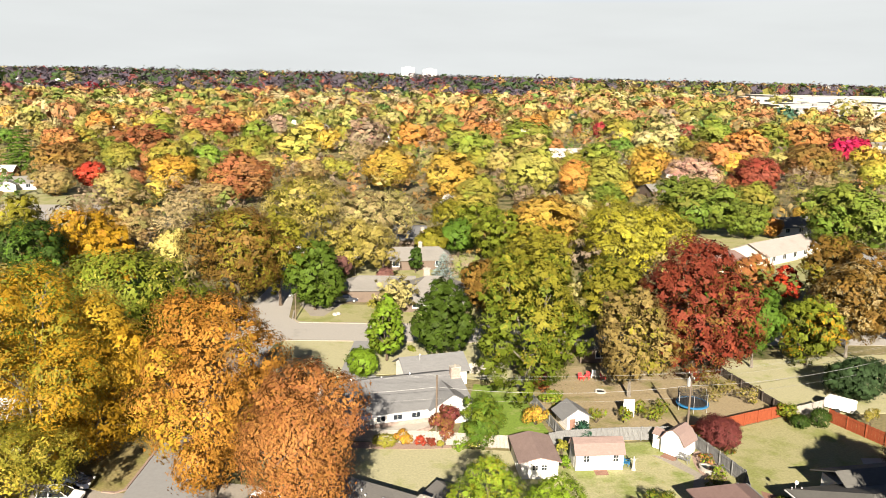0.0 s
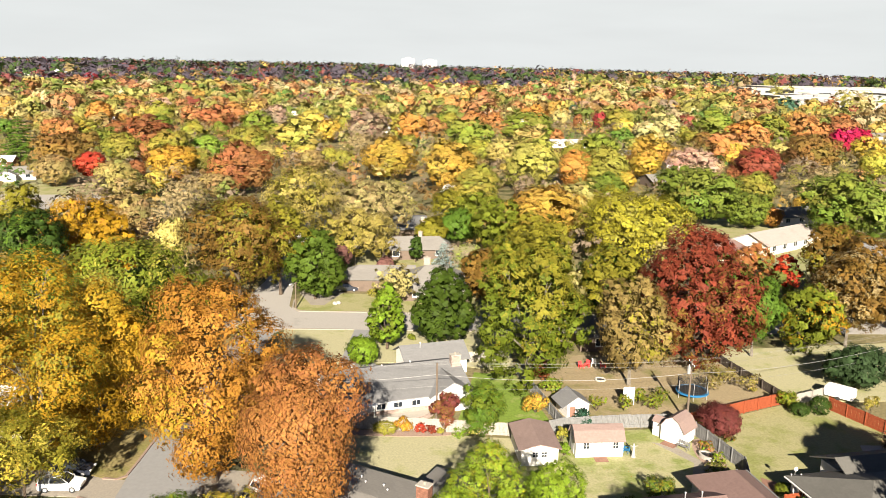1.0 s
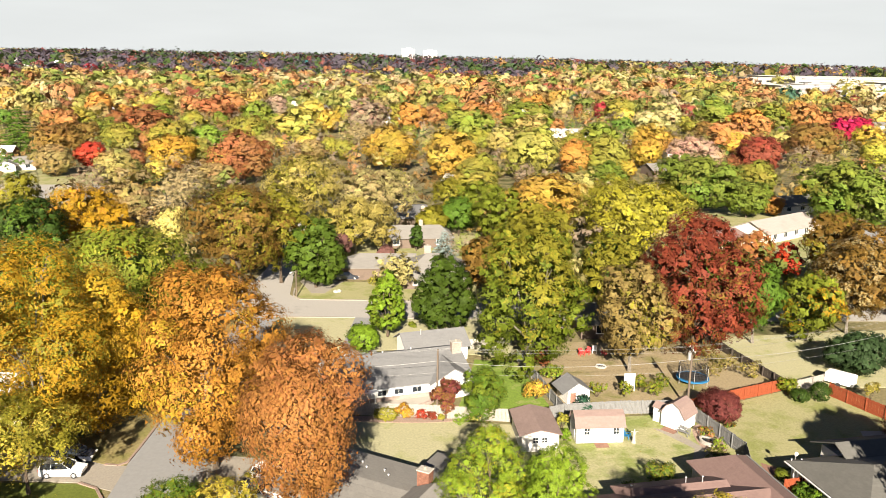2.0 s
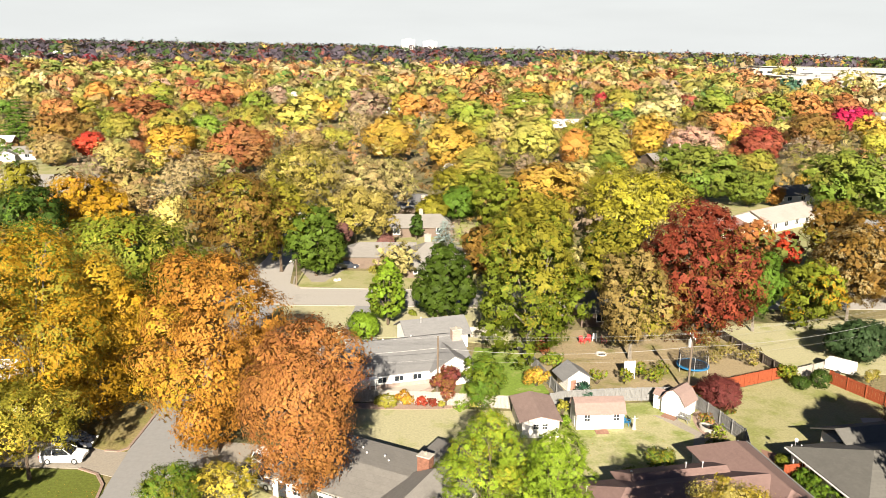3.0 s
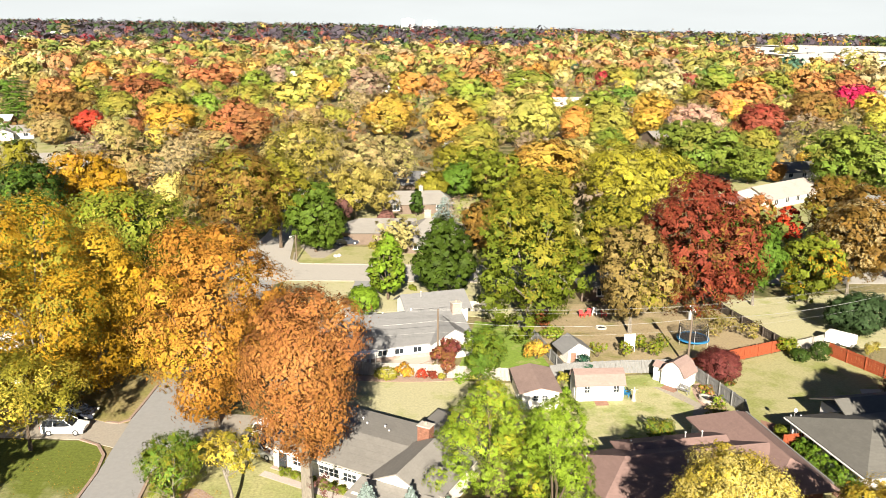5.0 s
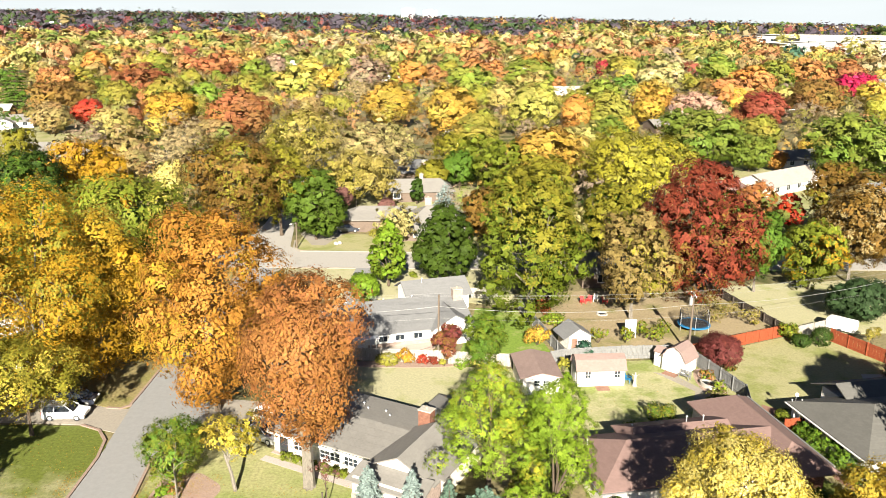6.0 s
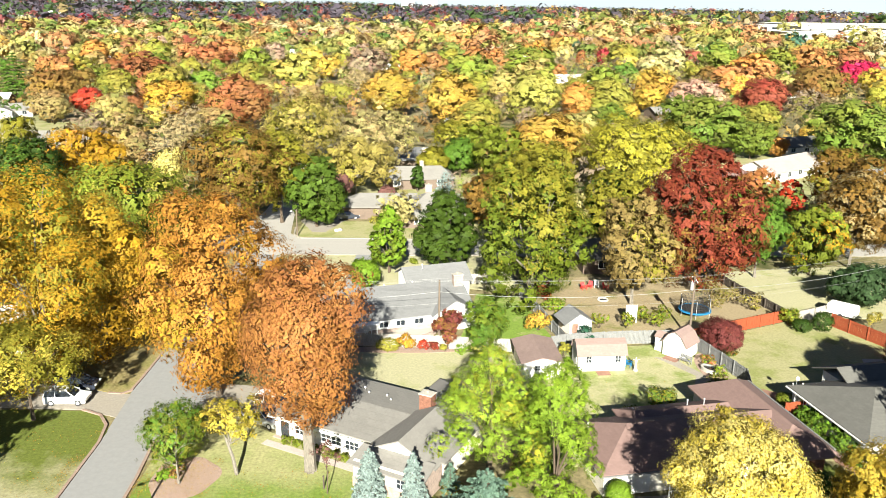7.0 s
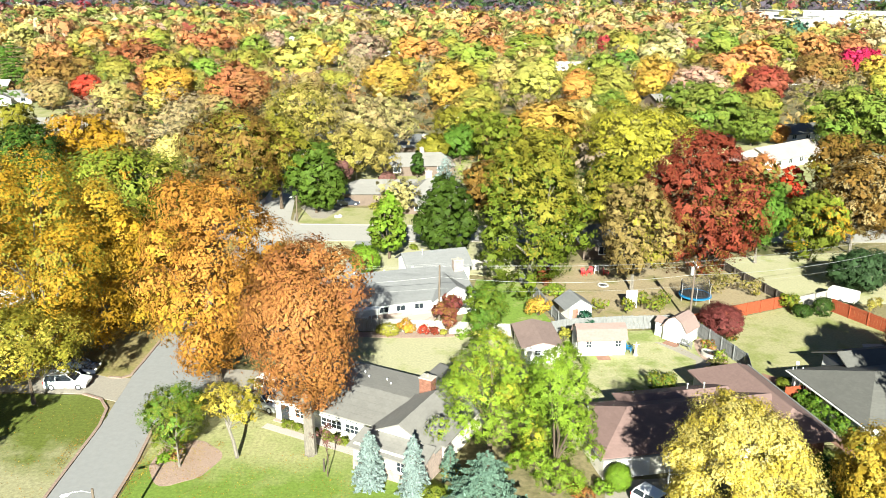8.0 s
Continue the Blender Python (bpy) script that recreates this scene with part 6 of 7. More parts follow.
# ---- hero trees ----
tree(-42.6, 78.5, 22.8, 8.1, "gold", n=9500, leaf=0.40, lobes=56, accent="olive", share=0.38, low=0.4, mass=0.97, bark=BARK_PALE, label="tall sycamore in golden leaf")
tree(-38.6, 83.0, 19.8, 6.6, "gold", n=8500, leaf=0.46, lobes=46, accent="amber", share=0.35, low=0.4, mass=0.97, bark=BARK_PALE, label="tall sycamore with golden yellow leaves at a street corner")
tree(-23.5, 75.7, 22.5, 7.1, "orange", n=10500, leaf=0.38, lobes=46, gaps=-0.65, accent="amber", share=0.3, low=1.4, mass=0.95, girth=0.3, label="large oak in bright orange leaf by the crossroads")
tree(-11.5, 61.6, 19.2, 6.2, "copper", shape="vase", n=10000, leaf=0.30, lobes=36, gaps=-0.5, accent="rust", share=0.4, low=5.4, girth=0.5, lean=(-0.4, 0), bark=BARK_PALE, fill=0.12, mass=0.95, label="large oak in rust orange leaf with thick trunk on a lawn")
tree(-40.4, 70.1, 9.7, 6.7, "olive", n=2500, leaf=0.34, lobes=26, accent="yellow", share=0.35, low=4.2, fill=0.3, label="spreading tree with thin yellow green leaves over a drive")
tree(-22.5, 59.4, 7.2, 2.6, "olive", n=70, leaf=0.22, lobes=16, low=1.0, bark=BARK_PALE, girth=0.10, label="pale many-stemmed tree almost bare of leaves in a mulch bed")
tree(-23.4, 61.7, 6.3, 3.0, "moss", n=2400, leaf=0.26, lobes=22, low=0.4, accent="green", share=0.4, label="dense low green tree behind a bare tree")
tree(-17.9, 60.9, 7.3, 2.7, "yellow", n=850, leaf=0.24, lobes=16, accent="olive", share=0.4, low=2.4, girth=0.16, bark=BARK_PALE, fill=0.3, lean=(-0.8,0.3), label="small yellow-leaved tree with a leaning pale trunk on a lawn")
tree(-9.5, 58.2, 6.1, 1.2, "purple", n=200, leaf=0.16, lobes=9, low=2.3, girth=0.05, label="thin purple-leaved sapling tied to a stake")
tree(-46.7, 113.0, 18.1, 10.2, "moss", n=6500, leaf=0.45, lobes=54, accent="lime", share=0.22, where="top", low=0.5, label="broad green tree turning yellow at the top")
tree(-78.8, 146.1, 15, 9.1, "dark", n=4200, leaf=0.5, lobes=36, accent="green", share=0.35, low=1.5, label="dense dark green oak")
tree(-99.7, 182.9, 15, 5.3, "olive", n=1800, leaf=0.5, lobes=20, label="olive green tree beside a dark oak")
tree(-75.0, 162.5, 15, 8.8, "gold", n=4200, leaf=0.5, lobes=32, accent="orange", share=0.3, bark=BARK_PALE, label="sycamore in golden brown leaf")
tree(-63.3, 149.5, 14, 4.2, "gold", n=1800, leaf=0.5, lobes=20, accent="orange", share=0.3, label="sycamore in golden brown leaf")
tree(-37.7, 142.3, 18.7, 8.6, "brown", n=6500, leaf=0.42, lobes=44, accent="olive", share=0.35, low=2.5, label="large oak in brown leaf by a side street")
tree(-30.9, 146.6, 18.6, 6.6, "olive", n=3800, leaf=0.45, lobes=32, accent="brown", share=0.2, low=2.5, label="olive green oak by a side street")
tree(-56.2, 161.3, 11.5, 3.9, "lemon", n=1500, leaf=0.45, lobes=18, low=2, label="small tree in bright lemon yellow leaf")
tree(-23.8, 143.9, 13.2, 6.0, "magnolia", shape="tall", n=6500, leaf=0.42, lobes=60, low=0.4, fill=0.1, label="broad dark green evergreen magnolia beside a drive")
tree(0.6, 120.7, 12.3, 5.4, "glossy", shape="cone", n=7500, leaf=0.36, lobes=70, low=0.2, fill=0.1, label="cone-shaped dark green evergreen magnolia in a front garden")
tree(-8.3, 117.1, 10.5, 3.0, "leaf", shape="cone", n=4600, leaf=0.32, lobes=64, low=0.8, accent="leafy", share=0.4, label="narrow green cone-shaped tree on a lawn")
tree(-11.4, 110.3, 3.6, 2.5, "leaf", n=1500, leaf=0.34, lobes=16, low=0.9, label="low spreading green tree on a lawn")
tree(12.4, 104.3, 21.0, 8.2, "leafy", shape="tall", n=9500, leaf=0.38, lobes=64, accent="olive", share=0.38, where="top", low=2.0, bark=BARK_PALE, girth=0.42, label="very tall green tree turning olive with pale limbs beside a fence")
tree(19.5, 122.1, 16, 3.7, "cream", n=700, leaf=0.5, lobes=14, bark=BARK_PALE, fill=0.4, label="thin pale cream tree almost bare of leaves")
tree(43.0, 175.7, 16, 12.8, "chartreuse", shape="broad", n=8500, leaf=0.46, lobes=52, accent="lime", share=0.4, low=2, label="wide tree in bright yellow green leaf")
tree(30.4, 139.0, 11, 6.3, "green", n=3800, leaf=0.45, lobes=30, low=0.5, label="dense dark green tree")
tree(37.9, 112.2, 20.7, 8.9, "red", shape="tall", n=10500, leaf=0.38, lobes=64, accent="brown", share=0.3, where="low", low=-0.5, label="tall tree in deep red leaf")
tree(26.6, 104.3, 15.5, 5.9, "khaki", n=5600, leaf=0.36, lobes=46, accent="olive", share=0.25, low=2.6, fill=0.24, bark=BARK_PALE, label="tree in dry tan and brown leaf over a back garden")
tree(48.6, 116.8, 12.2, 3.9, "green", n=4600, leaf=0.40, lobes=30, low=3.0, bark=BARK_PALE, label="bright green pine with a bare pale trunk")
tree(57.7, 118.5, 10.6, 5.1, "moss", n=3600, leaf=0.40, lobes=32, accent="gold", share=0.3, low=0.8, label="olive green tree with low branches")
tree(74.0, 146.1, 16, 5.0, "brown", n=4200, leaf=0.45, lobes=36, accent="olive", share=0.4, low=2, label="tree in brown and olive leaf")
tree(65.9, 122.1, 15, 7.6, "brown", n=5200, leaf=0.45, lobes=40, accent="tan", share=0.4, low=2, bark=BARK_PALE, label="tree in brown and olive leaf")
tree(68.3, 152.0, 8.4, 3.2, "scarlet", shape="cone", n=1300, leaf=0.45, lobes=24, low=0.6, label="small tree in bright scarlet leaf")
tree(60.6, 151.7, 10, 4.3, "rust", n=2200, leaf=0.45, lobes=22, accent="olive", share=0.3, label="small tree in orange brown leaf")
tree(-19.3, 170.5, 13.5, 9.4, "straw", n=3200, leaf=0.45, lobes=32, low=2.5, bark=BARK_PALE, fill=0.3, accent="olive", share=0.35, label="open tree with yellow leaves and a pale trunk")
tree(-34.8, 201.7, 17, 11.1, "straw", shape="broad", n=3600, leaf=0.5, lobes=40, low=3, fill=0.3, accent="olive", share=0.4, bark=BARK_PALE, label="wide thinning tree in pale cream and olive leaf")
tree(-16.1, 186.4, 16, 10.2, "tan", shape="broad", n=3600, leaf=0.5, lobes=40, low=3, fill=0.3, accent="cream", share=0.5, bark=BARK_PALE, label="wide thinning tree in dry tan and olive leaf")
tree(-9.0, 143.0, 7.4, 5.0, "cream", n=700, leaf=0.42, lobes=18, low=1.0, bark=BARK_PALE, fill=0.5, label="small cream tree nearly bare of leaves")
tree(-5.9, 174.7, 6.3, 1.5, "dark", shape="cone", n=1100, leaf=0.42, lobes=24, low=0.3, label="narrow dark green evergreen beside a house")
tree(5.2, 87.8, 6.4, 2.5, "leafy", n=3600, leaf=0.26, lobes=34, low=0.3, fill=0.05, accent="green", share=0.5, label="rounded green tree inside a garden fence")
tree(0.8, 88.4, 5.4, 2.2, "maroon", n=1900, leaf=0.24, lobes=22, low=0.6, fill=0.3, accent="brown", share=0.4, label="small tree in dull red brown leaf by a fence")
tree(4.2, 58.6, 13.5, 4.3, "pine", shape="pine", n=9500, leaf=0.27, lobes=70, low=3.4, fill=0.06, accent="chartreuse", share=0.3, label="tall bright yellow green pine beside a house", needle=True)
tree(9.4, 56.0, 13.5, 3.7, "pine", shape="pine", n=10500, leaf=0.27, lobes=76, low=0.8, fill=0.06, accent="leaf", share=0.35, label="tall bright green pine beside a house", needle=True)
tree(21.0, 48.4, 12.5, 5.1, "yellow", shape="broad", n=17500, leaf=0.235, lobes=120, low=0.8, fill=0.3, gaps=-9, tuft=0.6, accent="lemon", share=0.4, label="rounded tree in bright yellow leaf before a brown-roofed house")
tree(32.6, 49.8, 9.8, 3.6, "amber", n=5200, leaf=0.3, lobes=44, low=0.8, accent="yellow", share=0.5, label="tree in orange yellow leaf")
conifer(-5.8, 56.9, 5.2, 1.4, "blue", n=5200, leaf=0.26, tiers=18, label="small blue spruce before a white house")
conifer(-2.1, 55.6, 5.7, 1.2, "blue", n=4600, leaf=0.26, tiers=19, label="slender blue spruce before a white house")
conifer(3.5, 50.2, 7.8, 4.1, "spruce", n=15000, leaf=0.30, tiers=24, label="broad blue green spruce")
conifer(0.9, 58.0, 3.2, 0.9, "spruce", n=1600, leaf=0.22, tiers=9, label="small dense blue green juniper")
conifer(-185.1, 346.1, 21.6, 9.0, "green", n=5200, leaf=0.9, tiers=18, label="tall dark green spruce among houses")
conifer(0.5, 168.9, 6.3, 3.0, "blue", n=1500, leaf=0.45, tiers=12, label="pale blue green cedar in a garden")
tree(58.6, 104.5, 5.7, 4.3, "juniper", n=7500, leaf=0.28, lobes=44, low=0.1, fill=0.05, label="dark blue green juniper spreading over a lawn")
tree(34.0, 88.6, 3.7, 2.65, "maroon", shape="broad", n=4200, leaf=0.20, lobes=40, low=0.4, fill=0.15, label="dark red dome-shaped small maple by a red fence")
tree(-52, 104, 13, 6.5, "green", n=2400, leaf=0.5, low=0.8, label="dense green tree in deep shade")
tree(-64, 96, 15, 7, "gold", n=2400, leaf=0.5, low=0.8, label="golden brown tree behind a sycamore")
tree(-44, 117, 12, 5.5, "dark", n=2400, leaf=0.5, low=0.8, label="dark green tree by the street")
tree(-62, 116, 14, 7, "moss", n=2400, leaf=0.5, low=0.8, label="dull green tree behind a sycamore")
tree(-46, 95, 9, 4.5, "green", n=2400, leaf=0.5, low=0.8, label="small green tree in deep shade")
tree(-76, 108, 15, 7, "amber", n=2400, leaf=0.5, low=0.8, label="amber tree behind a sycamore")
tree(-74, 88, 14, 6.5, "gold", n=2400, leaf=0.5, low=0.8, label="golden tree behind a house")
tree(76, 137, 14, 6.5, "brown", n=2400, leaf=0.5, low=0.8, label="brown tree behind a lawn")
tree(88, 140, 14, 7, "olive", n=2400, leaf=0.5, low=0.8, label="olive tree behind a lawn")
tree(48, 132, 12, 5.5, "green", n=2400, leaf=0.5, low=0.8, label="green tree behind a red tree")
tree(82, 124, 12, 5, "brown", n=2400, leaf=0.5, low=0.8, label="brown tree beside a lawn")
tree(18, 137, 13, 6, "moss", n=2400, leaf=0.5, low=0.8, label="dull green tree by the cross street")
tree(30, 133, 13, 6, "olive", n=2400, leaf=0.5, low=0.8, label="olive tree by the cross street")
tree(8, 142, 10, 4.5, "brown", n=2400, leaf=0.5, low=0.8, label="brown tree beside a house")
tree(36, 36, 11, 4.5, "amber", n=600, leaf=0.7, lobes=16, low=2.5, label="small amber tree on a shaded lawn")
tree(-44.5, 49.5, 17, 5.5, "olive", n=900, leaf=0.7, lobes=20, label="olive tree on a front lawn")
tree(48.6, 56, 17.2, 5.6, "gold", n=3600, leaf=1.0, lobes=30, low=4, label="golden tree beside a dark-roofed house")
tree(48.6, 51, 16.5, 5.6, "gold", n=1300, leaf=1.0, lobes=30, low=3, label="golden tree beside a dark-roofed house")
tree(57, 55, 13, 6, "gold", n=1300, leaf=1.0, lobes=30, low=2, label="golden tree beside a dark-roofed house")
tree(62, 62, 12, 5, "gold", n=1300, leaf=1.0, lobes=30, low=2, label="golden tree beside a dark-roofed house")
tree(13, 182, 13, 5.5, "moss", n=1800, leaf=0.55, low=0.6, label="dull green tree behind a house")
tree(19, 172, 12, 5, "olive", n=1800, leaf=0.55, low=0.6, label="olive tree behind a house")
tree(9, 196, 13, 6, "moss", n=1800, leaf=0.55, low=0.6, label="dull green tree behind a house")
tree(22, 160, 13, 6, "olive", n=1800, leaf=0.55, low=0.6, label="olive tree behind a tall tree")
tree(-3, 186, 8, 4, "olive", n=1800, leaf=0.55, low=0.6, label="olive tree between two houses")
tree(4, 191, 9, 4.5, "green", n=1800, leaf=0.55, low=0.6, label="green tree behind a house")
tree(-20, 186, 10, 5, "tan", n=1800, leaf=0.55, low=0.6, label="tan tree behind a house")
tree(3, 206, 12, 6, "olive", n=1800, leaf=0.55, low=0.6, label="olive tree behind houses")
tree(-22, 164, 6, 3, "purple", n=1800, leaf=0.55, low=0.6, label="small purple brown tree in a garden")
tree(-12, 165, 3, 2, "purple", n=1800, leaf=0.55, low=0.6, label="small purple brown bush in a garden")
tree(15, 158, 9, 4.5, "moss", n=1800, leaf=0.55, low=0.6, label="dull green tree beside a garden")
tree(8, 163, 5, 2.5, "dark", n=1800, leaf=0.55, low=0.6, label="small dark green tree in a garden")
tree(12, 168, 4, 2, "yellow", n=1800, leaf=0.55, low=0.6, label="small yellow tree in a garden")


# ---- trees of the middle distance ----


def crown_template(i, shape, lobes, n, leaf):
    """A full crown 13 m high and 12.4 m wide on its trunk."""
    rng = np.random.default_rng(900 + i)
    c, size = crown_masses(rng, crown_form(rng, 6.2, 0.5, 13.0, shape), lobes, (0.55, 1.6), (0.78, 1.1))
    p, nrm, lie, s, near, tone = sprays(rng, c, size, n, leaf, 0.34, 9, 0.34, mottle=0.08, tidy=0.75, soft=0.96, deep=2.4, gaps=-9)
    blush = rng.normal(0, 0.06, (len(c), 3)) + rng.normal(0, 0.05, (len(c), 1))
    return leaves_mesh("crown", p, nrm, s, tone[:, None] * (1 + blush[near]), rng, LEAF, vary=0.3, lie=lie), trunk_mesh(rng, 13, 1.6, c, size, 0.25, 5, 5)


def thin_template(i, shape, n, leaf):
    """An open crown that shows its branches."""
    rng = np.random.default_rng(900 + i)
    c, size = lobes_of(rng, 6.2, 0.6, 13.0, 40, shape)
    p, nrm, lie, s, near, shade = sprays(rng, c, size, n, leaf, 0.2, 11, 0.26, mottle=0.07, tidy=0.3, soft=0.7, gaps=-0.9)
    return leaves_mesh("crown", p, nrm, s, shade[:, None] * np.ones((1, 3)), rng, LEAF, vary=0.45, lie=lie), trunk_mesh(rng, 13, 1.6, c, size, 0.25, 8, 5, BARK_PALE)


SHAPES = ("round", "round", "broad", "tall", "round", "broad", "round", "tall")
FORMS = [crown_template(i, SHAPES[i], 46, 12000, 0.34) for i in range(8)]
SMALL_FORMS = [crown_template(20 + i, SHAPES[i], 30, 4200, 0.56) for i in range(6)]
THIN_FORMS = [thin_template(40 + i, SHAPES[i], 6000, 0.3) for i in range(3)]
WORDS = dict(rust="rust orange", orange="orange", gold="golden brown", yellow="yellow", lemon="lemon yellow", lime="yellow green", olive="olive green",
             moss="dull green", green="green", leaf="bright green", leafy="full green", dark="dark green", brown="brown", red="deep red", scarlet="scarlet", magenta="crimson pink",
             taupe="dull grey-brown", coral="pale coral orange", crimson="crimson", ochre="ochre", chartreuse="yellow green", straw="straw yellow", khaki="khaki brown", copper="copper orange", maroon="dark maroon", tan="dry tan", cream="pale cream", redbrown="red brown", purple="purple brown", pink="pale pink", amber="amber yellow", teal="blue green")
STANDING, FAR = [], []


def mid(x, y, h, r, hue):
    """A tree among the roofs, in the leaf colour named; past a third of a mile it joins the far woods."""
    STANDING.append((x, y, r))
    d = math.hypot(x, y)
    if d > 620:
        FAR.append((x, y, h, r, hue))
        return
    forms = THIN_FORMS if hue in ("taupe", "tan") and d < 420 else FORMS if d < 390 else SMALL_FORMS
    crown, trunk = forms[int(abs(x) * 7 + y * 3) % len(forms)]
    ob = thing("tree", pose(x, y, terrain(x, y), 0, 0, (x * 37 + y * 11) % 360), f"rounded tree in {WORDS[hue]} autumn leaf among houses", "tree", "trees of the suburb")
    ob.scale = (r / 5.6, r / 5.6, h / 13.0)
    for name, me in (("trunk", trunk), ("crown", crown)):
        o = new(name, me)
        o.parent = ob
        if name == "crown":
            # Distance haze put into the leaf colour: brighter and slightly greyer than named.
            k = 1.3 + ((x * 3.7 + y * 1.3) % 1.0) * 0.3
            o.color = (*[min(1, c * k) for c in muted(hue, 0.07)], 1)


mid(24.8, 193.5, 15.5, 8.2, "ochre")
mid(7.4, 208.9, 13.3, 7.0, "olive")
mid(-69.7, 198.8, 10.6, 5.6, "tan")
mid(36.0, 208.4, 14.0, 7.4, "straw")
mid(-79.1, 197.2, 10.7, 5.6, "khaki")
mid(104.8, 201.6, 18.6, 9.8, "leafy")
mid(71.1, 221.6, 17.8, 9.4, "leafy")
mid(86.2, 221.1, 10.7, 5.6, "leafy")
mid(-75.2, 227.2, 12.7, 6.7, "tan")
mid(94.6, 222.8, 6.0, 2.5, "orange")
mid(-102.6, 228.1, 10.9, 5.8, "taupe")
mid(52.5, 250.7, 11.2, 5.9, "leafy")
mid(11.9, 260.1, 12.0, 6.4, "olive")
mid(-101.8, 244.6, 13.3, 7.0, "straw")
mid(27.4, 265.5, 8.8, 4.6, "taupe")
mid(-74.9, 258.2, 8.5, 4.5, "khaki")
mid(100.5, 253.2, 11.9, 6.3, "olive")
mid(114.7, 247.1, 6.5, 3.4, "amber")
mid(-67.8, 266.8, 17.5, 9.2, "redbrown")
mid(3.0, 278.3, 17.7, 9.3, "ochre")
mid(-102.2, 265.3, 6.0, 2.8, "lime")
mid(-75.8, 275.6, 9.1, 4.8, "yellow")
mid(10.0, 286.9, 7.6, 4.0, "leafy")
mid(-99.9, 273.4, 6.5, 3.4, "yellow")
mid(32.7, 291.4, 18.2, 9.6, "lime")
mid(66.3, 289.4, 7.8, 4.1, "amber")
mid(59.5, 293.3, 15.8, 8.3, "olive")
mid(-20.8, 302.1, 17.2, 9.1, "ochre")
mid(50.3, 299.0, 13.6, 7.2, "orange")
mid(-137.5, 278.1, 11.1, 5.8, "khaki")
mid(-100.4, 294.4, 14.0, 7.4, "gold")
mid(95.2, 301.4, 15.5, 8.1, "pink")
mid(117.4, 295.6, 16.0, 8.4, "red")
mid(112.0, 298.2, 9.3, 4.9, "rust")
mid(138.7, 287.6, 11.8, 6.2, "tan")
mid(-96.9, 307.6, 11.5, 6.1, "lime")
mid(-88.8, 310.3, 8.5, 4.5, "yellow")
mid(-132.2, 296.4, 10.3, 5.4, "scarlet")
mid(23.1, 328.4, 7.4, 3.9, "taupe")
mid(-119.7, 307.4, 6.5, 3.4, "redbrown")
mid(82.8, 323.7, 11.5, 6.1, "amber")
mid(-54.7, 332.5, 8.9, 4.7, "khaki")
mid(-41.7, 334.7, 8.9, 4.7, "olive")
mid(76.3, 331.1, 8.7, 2.8, "redbrown")
mid(-63.9, 338.6, 9.1, 4.8, "taupe")
mid(-49.3, 344.9, 8.8, 4.6, "olive")
mid(-113.8, 331.2, 16.2, 8.5, "olive")
mid(-77.7, 344.3, 10.3, 5.4, "straw")
mid(-154.6, 317.5, 15.4, 8.1, "brown")
mid(64.7, 350.0, 8.0, 4.2, "scarlet")
mid(-61.0, 351.3, 9.4, 5.0, "yellow")
mid(147.0, 325.0, 11.3, 6.0, "taupe")
mid(26.5, 356.6, 13.2, 7.0, "straw")
mid(57.5, 354.9, 11.4, 6.0, "olive")
mid(91.5, 351.1, 16.3, 8.6, "ochre")
mid(-104.2, 347.6, 13.0, 6.8, "leaf")
mid(69.1, 357.9, 16.4, 8.6, "moss")
mid(-74.5, 360.5, 6.8, 3.6, "yellow")
mid(-90.3, 364.9, 15.9, 8.4, "olive")
mid(158.2, 342.2, 17.9, 9.5, "brown")
mid(18.2, 378.1, 11.0, 5.8, "olive")
mid(-142.4, 350.9, 13.0, 6.9, "olive")
mid(183.0, 334.6, 12.6, 6.6, "chartreuse")
mid(-133.7, 357.8, 9.1, 4.8, "rust")
mid(-42.8, 383.1, 12.2, 6.4, "tan")
mid(-143.1, 364.9, 9.3, 4.9, "olive")
mid(-72.3, 389.2, 17.8, 9.4, "lime")
mid(13.2, 396.0, 18.9, 9.9, "moss")
mid(-164.7, 363.8, 11.6, 6.1, "brown")
mid(136.9, 376.1, 11.6, 6.1, "amber")
mid(134.7, 378.4, 15.9, 8.4, "copper")
mid(157.6, 370.6, 11.7, 6.2, "straw")
mid(43.2, 400.9, 16.0, 8.4, "straw")
mid(-155.3, 374.6, 6.4, 3.4, "leafy")
mid(113.8, 397.1, 6.6, 3.5, "orange")
mid(-165.3, 390.0, 11.8, 6.2, "moss")
mid(-147.5, 397.5, 17.4, 9.2, "redbrown")
mid(-19.2, 434.1, 8.0, 4.2, "olive")
mid(-193.1, 400.4, 15.9, 8.4, "copper")
mid(211.5, 396.6, 13.1, 6.9, "amber")
mid(48.0, 448.3, 20.0, 12.6, "moss")
mid(-136.3, 435.2, 13.3, 7.0, "olive")
mid(-67.0, 460.4, 13.5, 7.1, "amber")
mid(-17.4, 466.0, 16.6, 8.8, "orange")
mid(-97.9, 458.6, 10.5, 5.6, "moss")
mid(108.1, 456.7, 6.2, 3.3, "lime")
mid(-194.2, 430.6, 14.4, 7.6, "olive")
mid(104.7, 464.9, 11.3, 6.0, "green")
mid(-50.0, 478.4, 12.7, 6.7, "taupe")
mid(-44.9, 479.0, 18.4, 9.7, "taupe")
mid(174.7, 448.9, 14.0, 7.4, "copper")
mid(119.6, 467.8, 15.3, 8.1, "cream")
mid(67.5, 483.4, 9.0, 4.8, "copper")
mid(-111.7, 475.5, 16.1, 8.5, "moss")
mid(-30.2, 491.9, 15.0, 7.9, "olive")
mid(220.5, 440.4, 15.0, 7.8, "magenta")
mid(152.3, 470.1, 9.1, 4.8, "brown")
